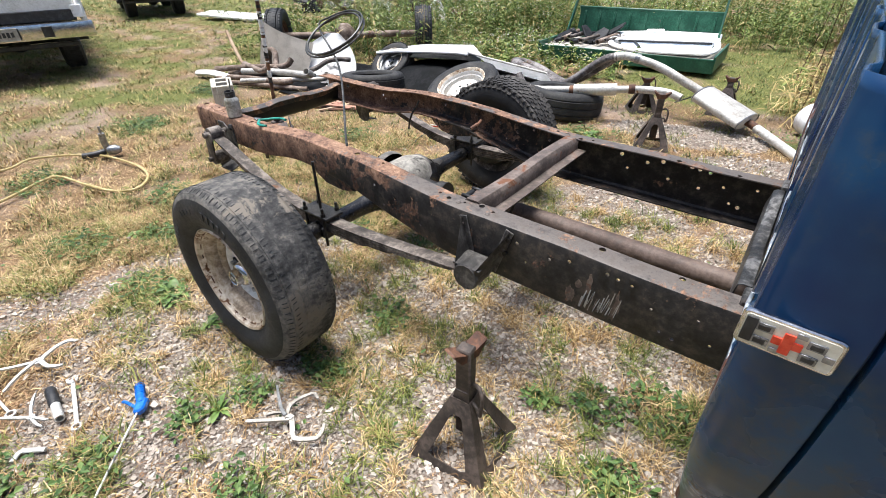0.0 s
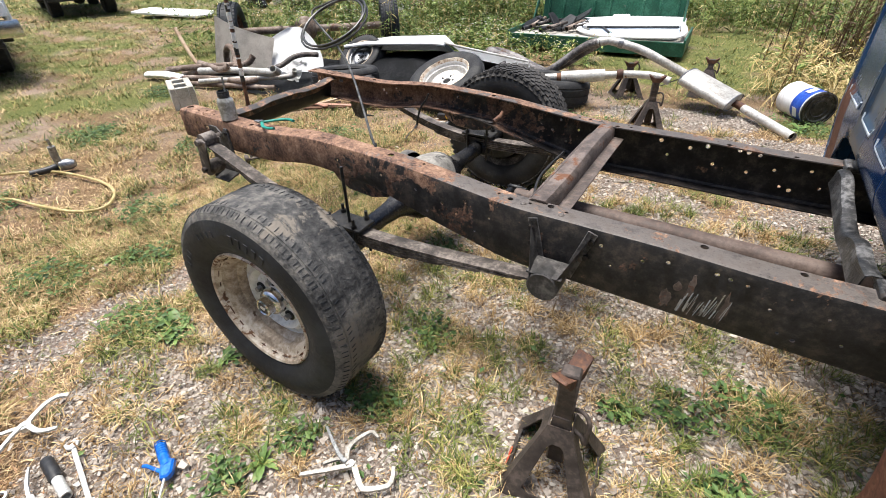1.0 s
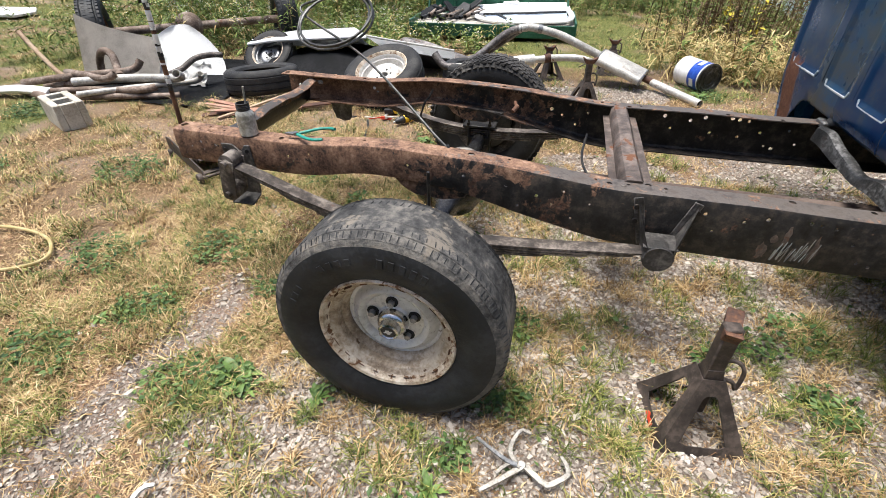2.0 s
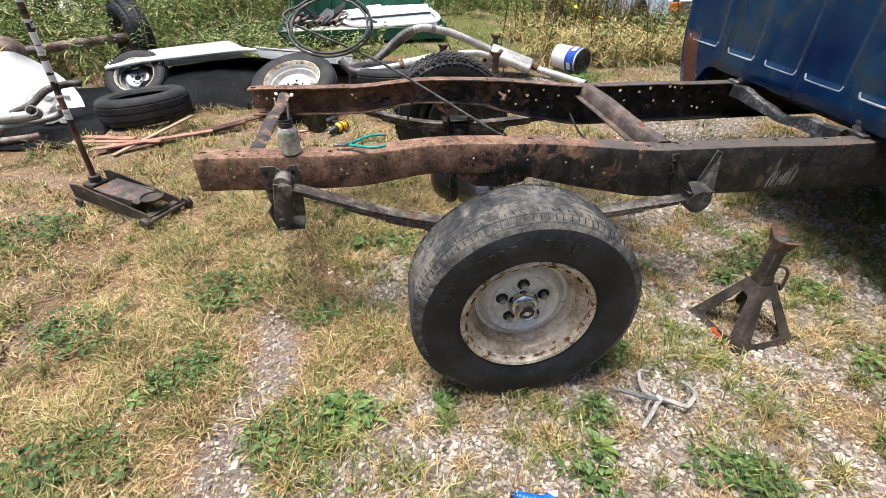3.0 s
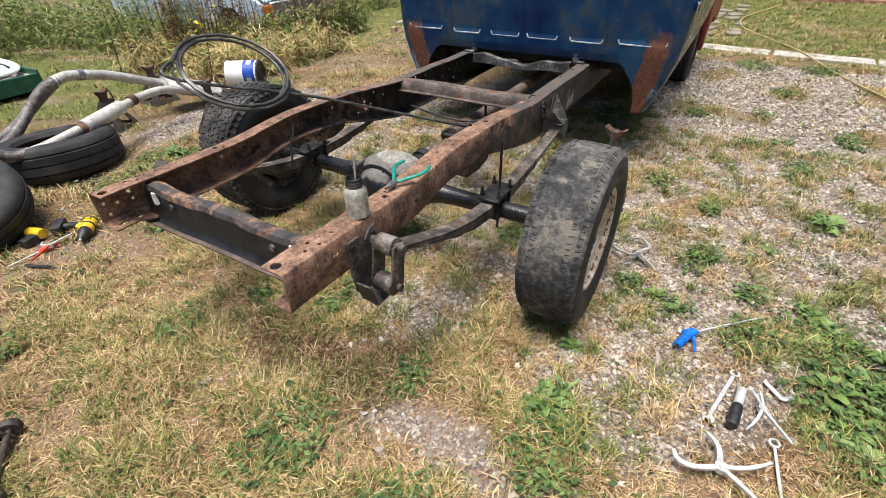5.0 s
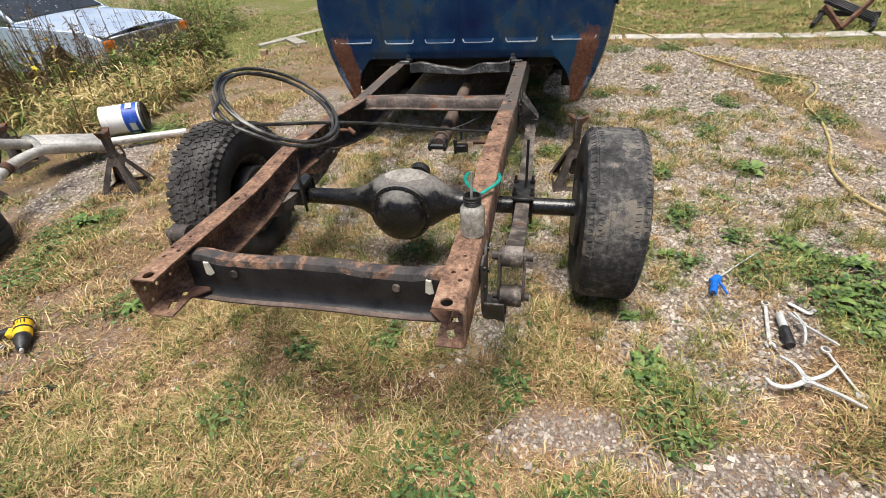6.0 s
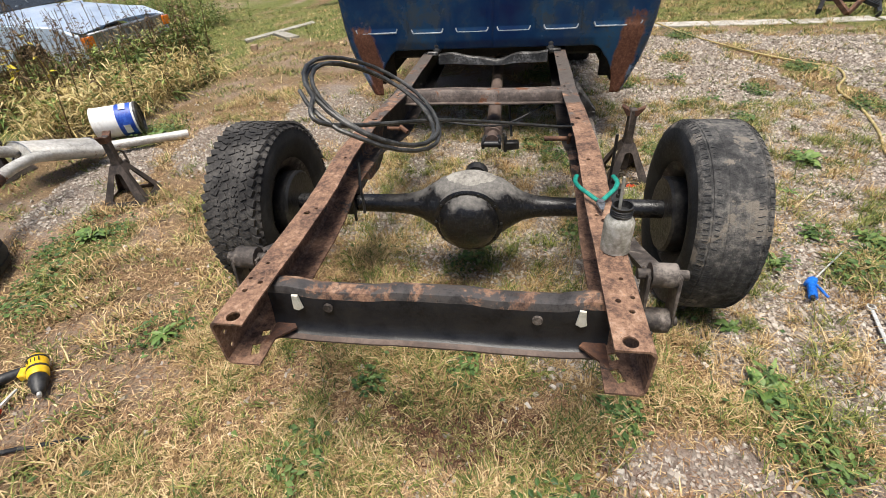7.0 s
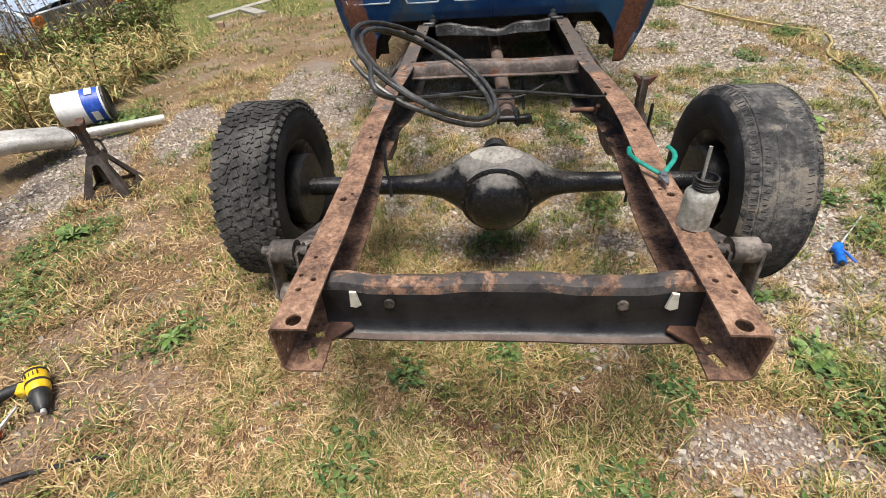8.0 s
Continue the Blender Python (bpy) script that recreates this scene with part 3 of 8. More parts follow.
def frame_rail(s):
    """A C-shaped rail; s is -1 for the one on the low side of y, +1 for the other."""
    bm, rings = B(), []
    us = [0.0] + [0.03 + 0.055 * i for i in range(60)] + [3.4, 4.0, 5.0, 5.6]
    th, rr, fl = 0.006, 0.016, 0.088
    for u in us:
        zt, zb, o = soft(TOP, max(u, 0.06)) + 0.0015 * wob(u * 6, s), soft(LOW, max(u, 0.06)), rail_out(u) + 0.003 * wob(u * 4, 3 + s)
        f = fl + 0.002 * wob(u * 14, s * 5)
        sec = [(o - f, zt), (o - rr, zt), (o - rr * 0.3, zt - rr * 0.3), (o, zt - rr), (o, zb + rr), (o - rr * 0.3, zb + rr * 0.3), (o - rr, zb), (o - f, zb),
               (o - f, zb + th), (o - rr, zb + th), (o - th, zb + rr), (o - th, zt - rr), (o - rr, zt - th), (o - f, zt - th)]
        rings.append([bm.verts.new((u, s * v, z)) for v, z in sec])
    k = len(rings[0])
    for a, b in zip(rings, rings[1:]):
        for j in range(k):
            f = bm.faces.new((a[j], a[(j + 1) % k], b[(j + 1) % k], b[j]))
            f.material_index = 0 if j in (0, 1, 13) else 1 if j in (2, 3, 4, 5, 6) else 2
    for r in (rings[0], rings[-1]):
        bm.faces.new(r).material_index = 1
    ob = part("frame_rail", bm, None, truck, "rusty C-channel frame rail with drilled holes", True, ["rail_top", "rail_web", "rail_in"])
    c = B()
    web = [(.03, .715, .006), (.035, .665, .006), (.075, .70, .007), (.13, .725, .009), (.135, .69, .006), (.20, .715, .010), (.215, .715, .010),
           (.56, .70, .008), (.58, .68, .005), (.66, .72, .006), (1.10, .72, .007), (1.33, .70, .007), (1.5, .68, .008), (1.55, .60, .006), (1.62, .65, .009),
           (1.68, .62, .006), (1.72, .68, .006), (1.76, .57, .006), (1.82, .64, .006), (2.22, .655, .009), (2.26, .59, .006), (2.35, .64, .008), (2.42, .66, .009), (2.46, .58, .007),
           (2.55, .665, .009), (2.585, .66, .008), (2.6, .57, .007), (2.63, .655, .007), (2.7, .60, .006), (2.74, .53, .006), (2.78, .52, .008), (2.83, .62, .006), (2.88, .55, .006)]
    for u, z, r in web:
        cyl(c, r * (.8 if s < 0 else 1.15), 0.06, pose(u, s * rail_out(u), z, 90), 12)
    for u, v, r in [(.025, .455, .017), (.12, .475, .007), (.155, .45, .007), (.17, .485, .006), (.24, .47, .006), (.52, .47, .011), (.55, .45, .006), (.9, .46, .007),
                    (1.35, .465, .013), (1.5, .455, .007), (1.83, .47, .006), (1.88, .48, .010), (1.95, .47, .006), (2.02, .455, .012), (2.08, .47, .007), (2.5, .46, .012), (2.75, .46, .010)]:
        cyl(c, r, 0.06, pose(u, s * v, soft(TOP, max(u, .06))), 14)
    for u, v, sx in [(.05, .455, .05), (.11, .455, .03)]:
        box(c, sx * 0.8, 0.022, 0.06, pose(u, s * v, .633, 0, 0, 20))
    me = bpy.data.meshes.new("cutter")
    c.to_mesh(me)
    c.free()
    cut(ob, me)
    return ob


rails = {s: frame_rail(s) for s in (-1, 1)}
# rivet heads on the top flanges and webs
for s in (-1, 1):
    for u, dv in [(.19, .02), (.20, -.02), (.33, .015), (.36, -.02), (.83, .0), (1.0, .015), (1.93, .02), (2.07, .03)]:
        bm = B()
        bmesh.ops.create_uvsphere(bm, u_segments=10, v_segments=6, radius=0.012, matrix=pose(u, s * (.465 + dv), soft(TOP, max(u, .06))) @ Matrix.Diagonal((1, 1, .45, 1)))
        part("rivet", bm, "rail_top", rails[s])

# bright scrapes through the paint of one rail
rnd = random.Random(9)
for i in range(30):
    bm = B()
    u, n = 2.485 + .115 * (i / 29) + rnd.uniform(-.006, .006), rnd.uniform(.025, .085)
    z = .495 + n / 2 + rnd.uniform(0, .03)
    box(bm, rnd.uniform(.0012, .005), 0.0012, n, pose(u + (z - .54) * .20, -rail_out(u) - .0008, z, 0, 11 + rnd.uniform(-3, 3)))
    part("scrape", bm, ("can_metal", "cab_edge", "can_metal", "worn")[i % 4], rails[-1], "bright scrape through black paint" if i == 0 else "", False)
for u, z, w, h in ((2.44, .535, .020, .045), (2.465, .585, .012, .022), (2.50, .60, .016, .04), (2.60, .56, .014, .06)):
    bm = B()
    prism(bm, [(w * rnd.uniform(.45, 1.2) * math.cos(k * .45), h * rnd.uniform(.45, 1.2) * math.sin(k * .45)) for k in range(14)], .0012, pose(u, -rail_out(u) - .0006, z, 90))
    part("rust_patch", bm, "worn", rails[-1], "brown patch where paint has flaked", False)


def channel(bm, section, v0, v1, shape=lambda v: 0.0, n=24, th=0.006, mat=0):
    """A folded strip section (u, z) run across the truck."""
    pts = [Vector((a, b)) for a, b in section]
    off = []
    for i, q in enumerate(pts):
        d = (pts[min(i + 1, len(pts) - 1)] - pts[max(i - 1, 0)]).normalized()
        off.append(q + Vector((-d.y, d.x)) * th)
    loop = pts + off[::-1]
    rings = []
    for i in range(n + 1):
        v = v0 + (v1 - v0) * i / n
        rings.append([bm.verts.new((q.x, v, q.y + shape(v) * (1 if (q.y - pts[-1].y) > .03 else .35))) for q in loop])
    k = len(loop)
    for a, b in zip(rings, rings[1:]):
        for j in range(k):
            bm.faces.new((a[j], a[(j + 1) % k], b[(j + 1) % k], b[j])).material_index = mat
    for r in (rings[0], rings[-1]):
        bm.faces.new(r)


def rear_shape(v):
    a = abs(v)
    return 0.010 * (1 - min(1, max(0, (a - .10) / .06))) + 0.014 * min(1, max(0, (a - .32) / .07))


bm = B()
channel(bm, [(.225, .728), (.20, .742), (.170, .738), (.161, .72), (.158, .68), (.154, .645), (.147, .622), (.133, .610), (.116, .608)], -.445, .445, rear_shape, 60)
for f in bm.faces:
    f.material_index = 1 if f.calc_center_median().x < .128 else 2 if f.calc_center_median().x > .165 else 0
rear_xm = part("crossmember", bm, None, truck, "black rear crossmember with rusty lower lip", True, ["cross", "shaft", "cross_lip"])
for s in (-1, 1):
    bm = B()
    prism(bm, [(.135, s * .375), (.22, s * .44), (.07, s * .44)][::s], .006, pose(0, 0, .632))
    part("gusset", bm, "rust", rear_xm, "rusty corner gusset")
for v in (.362, -.375):
    bm = B()
    prism(bm, [(-.008, .024), (.008, .026), (.009, -.004), (.013, -.022), (0, -.028), (-.014, -.02), (-.009, -.002)], .008, pose(.150, v, .715, 90, 0, 90 + (6 if v > 0 else -6)), 0, .0015)
    part("cable_clip", bm, "clip", rear_xm, "cream plastic cable clip")
for v in (.28, -.27):
    bm = B()
    cyl(bm, .013, .008, pose(.155, v, .695, 0, 90), 14)
    part("grommet", bm, "spring", rear_xm)

bm = B()
channel(bm, [(1.895, .652), (1.93, .655), (1.935, .70), (1.945, .712), (1.995, .712), (2.005, .70), (2.01, .655), (2.06, .652)], -.45, .45, lambda v: .004 * math.sin(v * 9), 24)
mid_xm = part("crossmember", bm, "worn", truck, "hat-section crossmember with worn grey paint")
for i in range(4):                                   # stamped figures, as plain bars
    bm = B()
    box(bm, .002, .007, .03, pose(1.929, -.02 - i * .022, .678))
    part("stamped_mark", bm, "spring", mid_xm, "", False)
bm = B()
cyl(bm, .008, .004, pose(1.9295, .24, .68, 0, 90), 12)
part("hole_plug", bm, "chrome", mid_xm)

# cab mount crossmember with wavy lips
bm = B()
channel(bm, [(2.878, .632), (2.884, .66), (2.888, .695), (2.898, .70), (2.918, .70), (2.926, .66)], -.40, .40, lambda v: -.045 * math.exp(-((v / .17) ** 2)) + .006 * math.sin(v * 26), 44, .004)
part("crossmember", bm, "mount", truck, "grey wavy cab-mount crossmember")
for s in (-1, 1):
    bm = B()
    lathe(bm, [(0, -.03), (.030, -.03), (.034, -.015), (.028, 0), (.034, .015), (.030, .03), (0, .03)], 20, pose(2.955, s * .42, .735))
    part("cab_mount", bm, "rubber", truck, "grey rubber cab mount")
    bm = B()
    box(bm, .08, .085, .03, pose(2.945, s * .45, .698), .006)
    part("mount_bracket", bm, "mount", truck)

# propeller shaft, hanging loose at its tail
SV = -.065
bm = B()
rod(bm, (1.86, SV, .50), (4.2, .0, .44), .043, 24)
rod(bm, (1.80, SV, .502), (1.93, SV, .498), .050, 24)
rod(bm, (1.73, SV, .503), (1.82, SV, .502), .036, 18)
shaft = part("propeller_shaft", bm, "shaft", truck, "brown loose propeller shaft tube")
bm = B()
for v in (-.045, .045):
    box(bm, .07, .018, .055, pose(1.71, SV + v, .503), .006)
cyl(bm, .018, .11, pose(1.69, SV, .503, 90), 14)
box(bm, .03, .10, .05, pose(1.755, SV, .503), .006)
part("yoke", bm, "blackmetal", shaft)

# rear axle
bm = B()
AZ = .405
prof = [(-.93, .042), (-.55, .043), (-.38, .045), (-.30, .052), (-.245, .066), (-.20, .092), (-.14, .132), (-.05, .150), (.05, .150), (.14, .132), (.20, .092), (.245, .066), (.30, .052), (.38, .045), (.55, .043), (.93, .042)]
tube(bm, [Vector((1.2, v, AZ)) for v, _ in prof], .05, 28, True, [r for _, r in prof])
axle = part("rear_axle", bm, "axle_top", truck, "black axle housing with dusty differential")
bm = B()
lathe(bm, [(.150, -.03), (.157, -.01), (.157, .008), (.150, .013), (.138, .015), (.134, .032), (.121, .058), (.095, .080), (.048, .094), (0.001, .097)], 48, pose(1.062, 0, AZ, 0, -90))
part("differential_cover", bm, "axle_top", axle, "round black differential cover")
for i in range(10):
    bm = B()
    a = 2 * math.pi * i / 10
    cyl(bm, .006, .008, pose(1.044, .147 * math.cos(a), AZ + .147 * math.sin(a), 0, -90), 6)
    part("bolt", bm, "blackmetal", axle)
bm = B()
bmesh.ops.create_uvsphere(bm, u_segments=28, v_segments=16, radius=1, matrix=pose(1.215, 0, AZ + .012) @ Matrix.Diagonal((.135, .20, .152, 1)))
part("carrier", bm, "axle_dust", axle, "dust-covered casting top")
bm = B()
rod(bm, (1.25, 0, AZ), (1.45, 0, AZ + .02), .07, 20, .045)
rod(bm, (1.45, 0, AZ + .02), (1.50, 0, AZ + .025), .06, 20)
part("pinion", bm, "blackmetal", axle)

# leaf springs, shackles and hangers
SPR = [(.345, .70), (.52, .625), (.75, .535), (1.0, .478), (1.2, .462), (1.45, .468), (1.75, .492), (2.05, .522)]
for s in (-1, 1):
    v = s * .605
    leaves = [(.345, 2.05), (.40, 2.0), (.56, 1.84), (.72, 1.68), (.88, 1.52)]
    parent = None
    for i, (a, b) in enumerate(leaves):
        bm, rings = B(), []
        for k in range(25):
            u = a + (b - a) * k / 24
            z = sum(lerp_at(SPR, u + d) for d in (-.1, -.05, 0, .05, .1)) / 5 - i * .0115
            w = .032 * (1 if 0 < k < 24 else .8)
            rings.append([bm.verts.new((u, v + dv, z + dz)) for dv, dz in ((-w, .004), (w, .004), (w, -.004), (-w, -.004))])
        for p, q in zip(rings, rings[1:]):
            for j in range(4):
                bm.faces.new((p[j], p[(j + 1) % 4], q[(j + 1) % 4], q[j]))
        bm.faces.new(rings[0]), bm.faces.new(rings[-1])
        if parent is None:
            cyl(bm, .034, .066, pose(.345, v, .705, 90), 20)
            cyl(bm, .03, .066, pose(2.075, v, .522, 90), 20)
            parent = part("leaf_spring", bm, "spring", truck, "rusty stack of leaf springs")
        else:
            part("leaf", bm, "spring", parent)
    bm = B()
    box(bm, .20, .105, .014, pose(1.2, v, .492), .003)
    plate = part("spring_plate", bm, "blackmetal", truck, "black spring plate with u-bolts")
    for du in (-.065, .065):
        for dv in (-.042, .042):
            bm = B()
            cyl(bm, .007, .20, pose(1.2 + du, v + dv, .44), 10)
            cyl(bm, .0125, .016, pose(1.2 + du, v + dv, .507), 6)
            part("u_bolt", bm, "blackmetal", plate)
    bm = B()
    box(bm, .13, .09, .06, pose(1.2, v, .40), .008)
    part("axle_perch", bm, "blackmetal", plate)
    if s < 0:
        bm = B()
        cyl(bm, .0065, .26, pose(1.215, v - .01, .62), 10)
        part("threaded_rod", bm, "blackmetal", plate, "thin upright threaded rod")
    # shackle bracket plate bolted to the web, bent outward at its foot
    bm = B()
    o = rail_out(.3)
    prism(bm, [(.245, .735), (.30, .735), (.335, .70), (.36, .735), (.385, .735), (.39, .60), (.385, .51), (.37, .485), (.33, .475), (.29, .49), (.262, .53), (.25, .60)], .008,
          Matrix(((1, 0, 0, 0), (0, 0, -1, s * (o + .008)), (0, 1, 0, 0), (0, 0, 0, 1))), 0, .002)
    box(bm, .11, .075, .008, pose(.330, s * (o + .045), .492, -s * 16, 0), .002)
    box(bm, .008, .07, .09, pose(.270, s * (o + .043), .530, 0, -14), .002)
    hang = part("shackle_bracket", bm, "hanger", truck, "black shackle bracket on the rail")
    for du, dz in ((.265, .71), (.372, .71), (.27, .63), (.375, .62)):
        bm = B()
        cyl(bm, .009, .010, pose(du, s * (o + .014), dz, 90), 10)
        part("rivet", bm, "cross", hang)
    bm = B()
    for dv in (-.040, .040):
        bar(bm, (.350, v + dv, .715), (.325, v + dv, .555), .068, .009, .003, 0, (0, 1, 0))
    cyl(bm, .015, .13, pose(.348, v, .705, 90), 12)
    cyl(bm, .014, .12, pose(.322, v, .56, 90), 12)
    cyl(bm, .036, .070, pose(.322, v, .56, 90), 16)
    part("shackle", bm, "spring", truck, "worn spring shackle with bolts")
    # front hanger: a cup held by two splayed straps
    bm = B()
    o = rail_out(2.08)
    for ua, ub in ((1.985, 2.035), (2.19, 2.125)):
        bm.faces.new([bm.verts.new(q) for q in ((ua, s * o, .688), (ua, s * (o + .018), .688), (ub, s * (o + .125), .56), (ub, s * (o + .125), .50), (ub, s * o, .49))])
    g = bmesh.ops.solidify(bm, geom=list(bm.faces), thickness=.007)
    for ua, ub in ((1.985, 2.035), (2.19, 2.125)):
        bar(bm, (ua, s * (o + .004), .695), (ub, s * (o + .004), .50), .034, .006, .002, 0, (0, 1, 0))
    lathe(bm, [(0, -.05), (.05, -.05), (.055, -.045), (.055, .045), (.05, .05), (0, .05)], 20, pose(2.08, s * (o + .075), .515, 90))
    box(bm, .12, .105, .007, pose(2.08, s * (o + .068), .558), .002)
    hg = part("spring_hanger", bm, "hanger", truck, "black spring hanger cup with straps")
    for du, dz in ((1.985, .66), (1.99, .60), (2.19, .66), (2.18, .60)):
        bm = B()
        cyl(bm, .010, .012, pose(du, s * (o + .010), dz, 90), 8)
        part("bolt", bm, "rail_in", hg)
    # bump stop bracket under the rail over the axle
    bm = B()
    prism(bm, [(1.02, .66), (1.36, .63), (1.33, .585), (1.24, .565), (1.12, .575), (1.06, .61)], .05, Matrix(((1, 0, 0, 0), (0, 0, -1, s * (rail_out(1.2) - .05)), (0, 1, 0, 0), (0, 0, 0, 1))), 0, .006)
    part("bump_stop", bm, "rail_in", truck)

# brake lines and little brackets on the rails
bm = B()
tube(bm, curve_pts([(.95, .43, .74), (.93, .425, .70), (.90, .42, .66), (.88, .41, .60), (.87, .41, .55)], 6), .006, 8)
part("brake_line", bm, "blackmetal", truck, "thin black brake line")
bm = B()
tube(bm, curve_pts([(1.95, -.35, .63), (1.85, -.15, .56), (1.8, .05, .57), (1.82, .3, .60)], 6), .006, 8)
part("brake_line", bm, "blackmetal", truck)
bm = B()
rod(bm, (1.38, -.43, .665), (1.40, -.33, .655), .011, 12)
rod(bm, (1.36, -.44, .69), (1.39, -.44, .64), .009, 10)
part("bracket_pin", bm, "rust", truck, "rusty pin sticking out of the rail")
bm = B()
rod(bm, (1.42, .43, .70), (1.44, .35, .69), .009, 12)
rod(bm, (1.44, .37, .70), (1.42, .33, .68), .012, 8)
part("bracket_pin", bm, "rust", truck)
bm = B()
box(bm, .05, .09, .05, pose(1.92, -.17, .40, 0, 0, 10), .008)
box(bm, .08, .02, .10, pose(1.93, -.13, .41, 0, 10, 10), .006)
part("pipe_hanger", bm, "blackmetal", truck)
bm = B()
tube(bm, curve_pts([(1.93, -.17, .45), (1.98, -.16, .53), (2.0, -.15, .62)], 5), .008, 8)
part("hanger_rod", bm, "blackmetal", truck)


# ---- wheels ----
def road_tyre(kind):
    """A tyre standing round z; its outer face towards +z. kind: worn road tread or blocky all-terrain tread."""
    bm = B()
    R, W = (.398, .128) if kind == "worn" else (.402, .130)
    side = [(.228, .098), (.237, .112), (.249, .117), (.27, .127), (.30, .136), (.335, .134), (.365, .126)]
    if kind == "worn":
        crown = [(.385, .116), (.393, .104), (.3965, .092), (.3942, .090), (.3942, .086), (.398, .084), (.3995, .04), (.3982, .038), (.3982, .034), (.400, .032), (.400, .0)]
    else:
        crown = [(.384, .118), (.392, .107), (.396, .06), (.396, 0)]
    half = side + crown
    prof = half + [(r, -z) for r, z in half[::-1][1:]]
    prof = prof + [(.216, -.09), (.216, .09)]
    n = len(prof)
    tread = range(len(side) - 1, len(side) + 2 * len(crown) - 1)
    lathe(bm, prof, 96, I4, [1 if k in tread else 0 for k in range(n)], True)
    tyre, bm = bm, B()                                 # the blocks and bars go into a mesh of their own
    rnd = random.Random(3)
    if kind == "worn":
        for sgn in (-1, 1):
            for i in range(66):
                a = 2 * math.pi * (i + .15 * rnd.random()) / 66
                box(bm, .003, .031, .026, pose(0, 0, 0, 0, 0, math.degrees(a)) @ pose(.3912, 0, sgn * .105, 0, -sgn * 32), 0, 1, 1)
            for i in range(104):                      # dark cuts left in the worn ribs
                a = 360 * (i + .3 * rnd.random()) / 104
                if rnd.random() < .75:
                    box(bm, .003, .0028, rnd.uniform(.012, .024), pose(0, 0, 0, 0, 0, a) @ pose(.3985, 0, sgn * .069, sgn * 12, 0), 0, 1, 0)
                box(bm, .003, .0026, .020, pose(0, 0, 0, 0, 0, a) @ pose(.3935, 0, sgn * .1045, 0, -sgn * 32), 0, 1, 0)
        for i in range(17):                           # raised sidewall lettering as plain bars
            if i in (5, 6, 11, 12, 13):
                continue
            a = 1.1 + i * .105
            box(bm, .032 if i < 5 else .022, .018, .003, pose(0, 0, 0, 0, 0, math.degrees(a)) @ pose(.318, 0, .1365, 0, 3), .001, 1, 0)
    else:
        rows = [(-.102, .034, .030), (-.064, .027, .027), (-.022, .027, .026), (.022, .027, .026), (.064, .027, .027), (.102, .034, .030)]
        for k, (z, dz, dt) in enumerate(rows):
            m = 60
            for i in range(m):
                a = 2 * math.pi * (i + (.5 if k % 2 else 0) + .12 * rnd.random()) / m
                t = (26 if k % 2 else -26) + rnd.uniform(-9, 9)
                q = pose(0, 0, 0, 0, 0, math.degrees(a)) @ pose(.3955 - (.003 if abs(z) > .09 else 0), 0, z + rnd.uniform(-.004, .004), t * .8, (14 if z > .09 else -14 if z < -.09 else 0))
                box(bm, .012, dt * rnd.uniform(.95, 1.15), dz * rnd.uniform(.95, 1.15), q, 0, 1, 1)
                if k in (1, 2, 3, 4) and rnd.random() < .7:
                    box(bm, .012, .014, .018, q @ pose(0, .018, .018), 0, 1, 1)
            if abs(z) > .09:
                for i in range(m):
                    a = 2 * math.pi * (i + .5) / m
                    box(bm, .022, .024, .008, pose(0, 0, 0, 0, 0, math.degrees(a)) @ pose(.374, 0, math.copysign(.121, z), 0, math.copysign(58, z)), 0, 1, 1)
    return tyre, bm


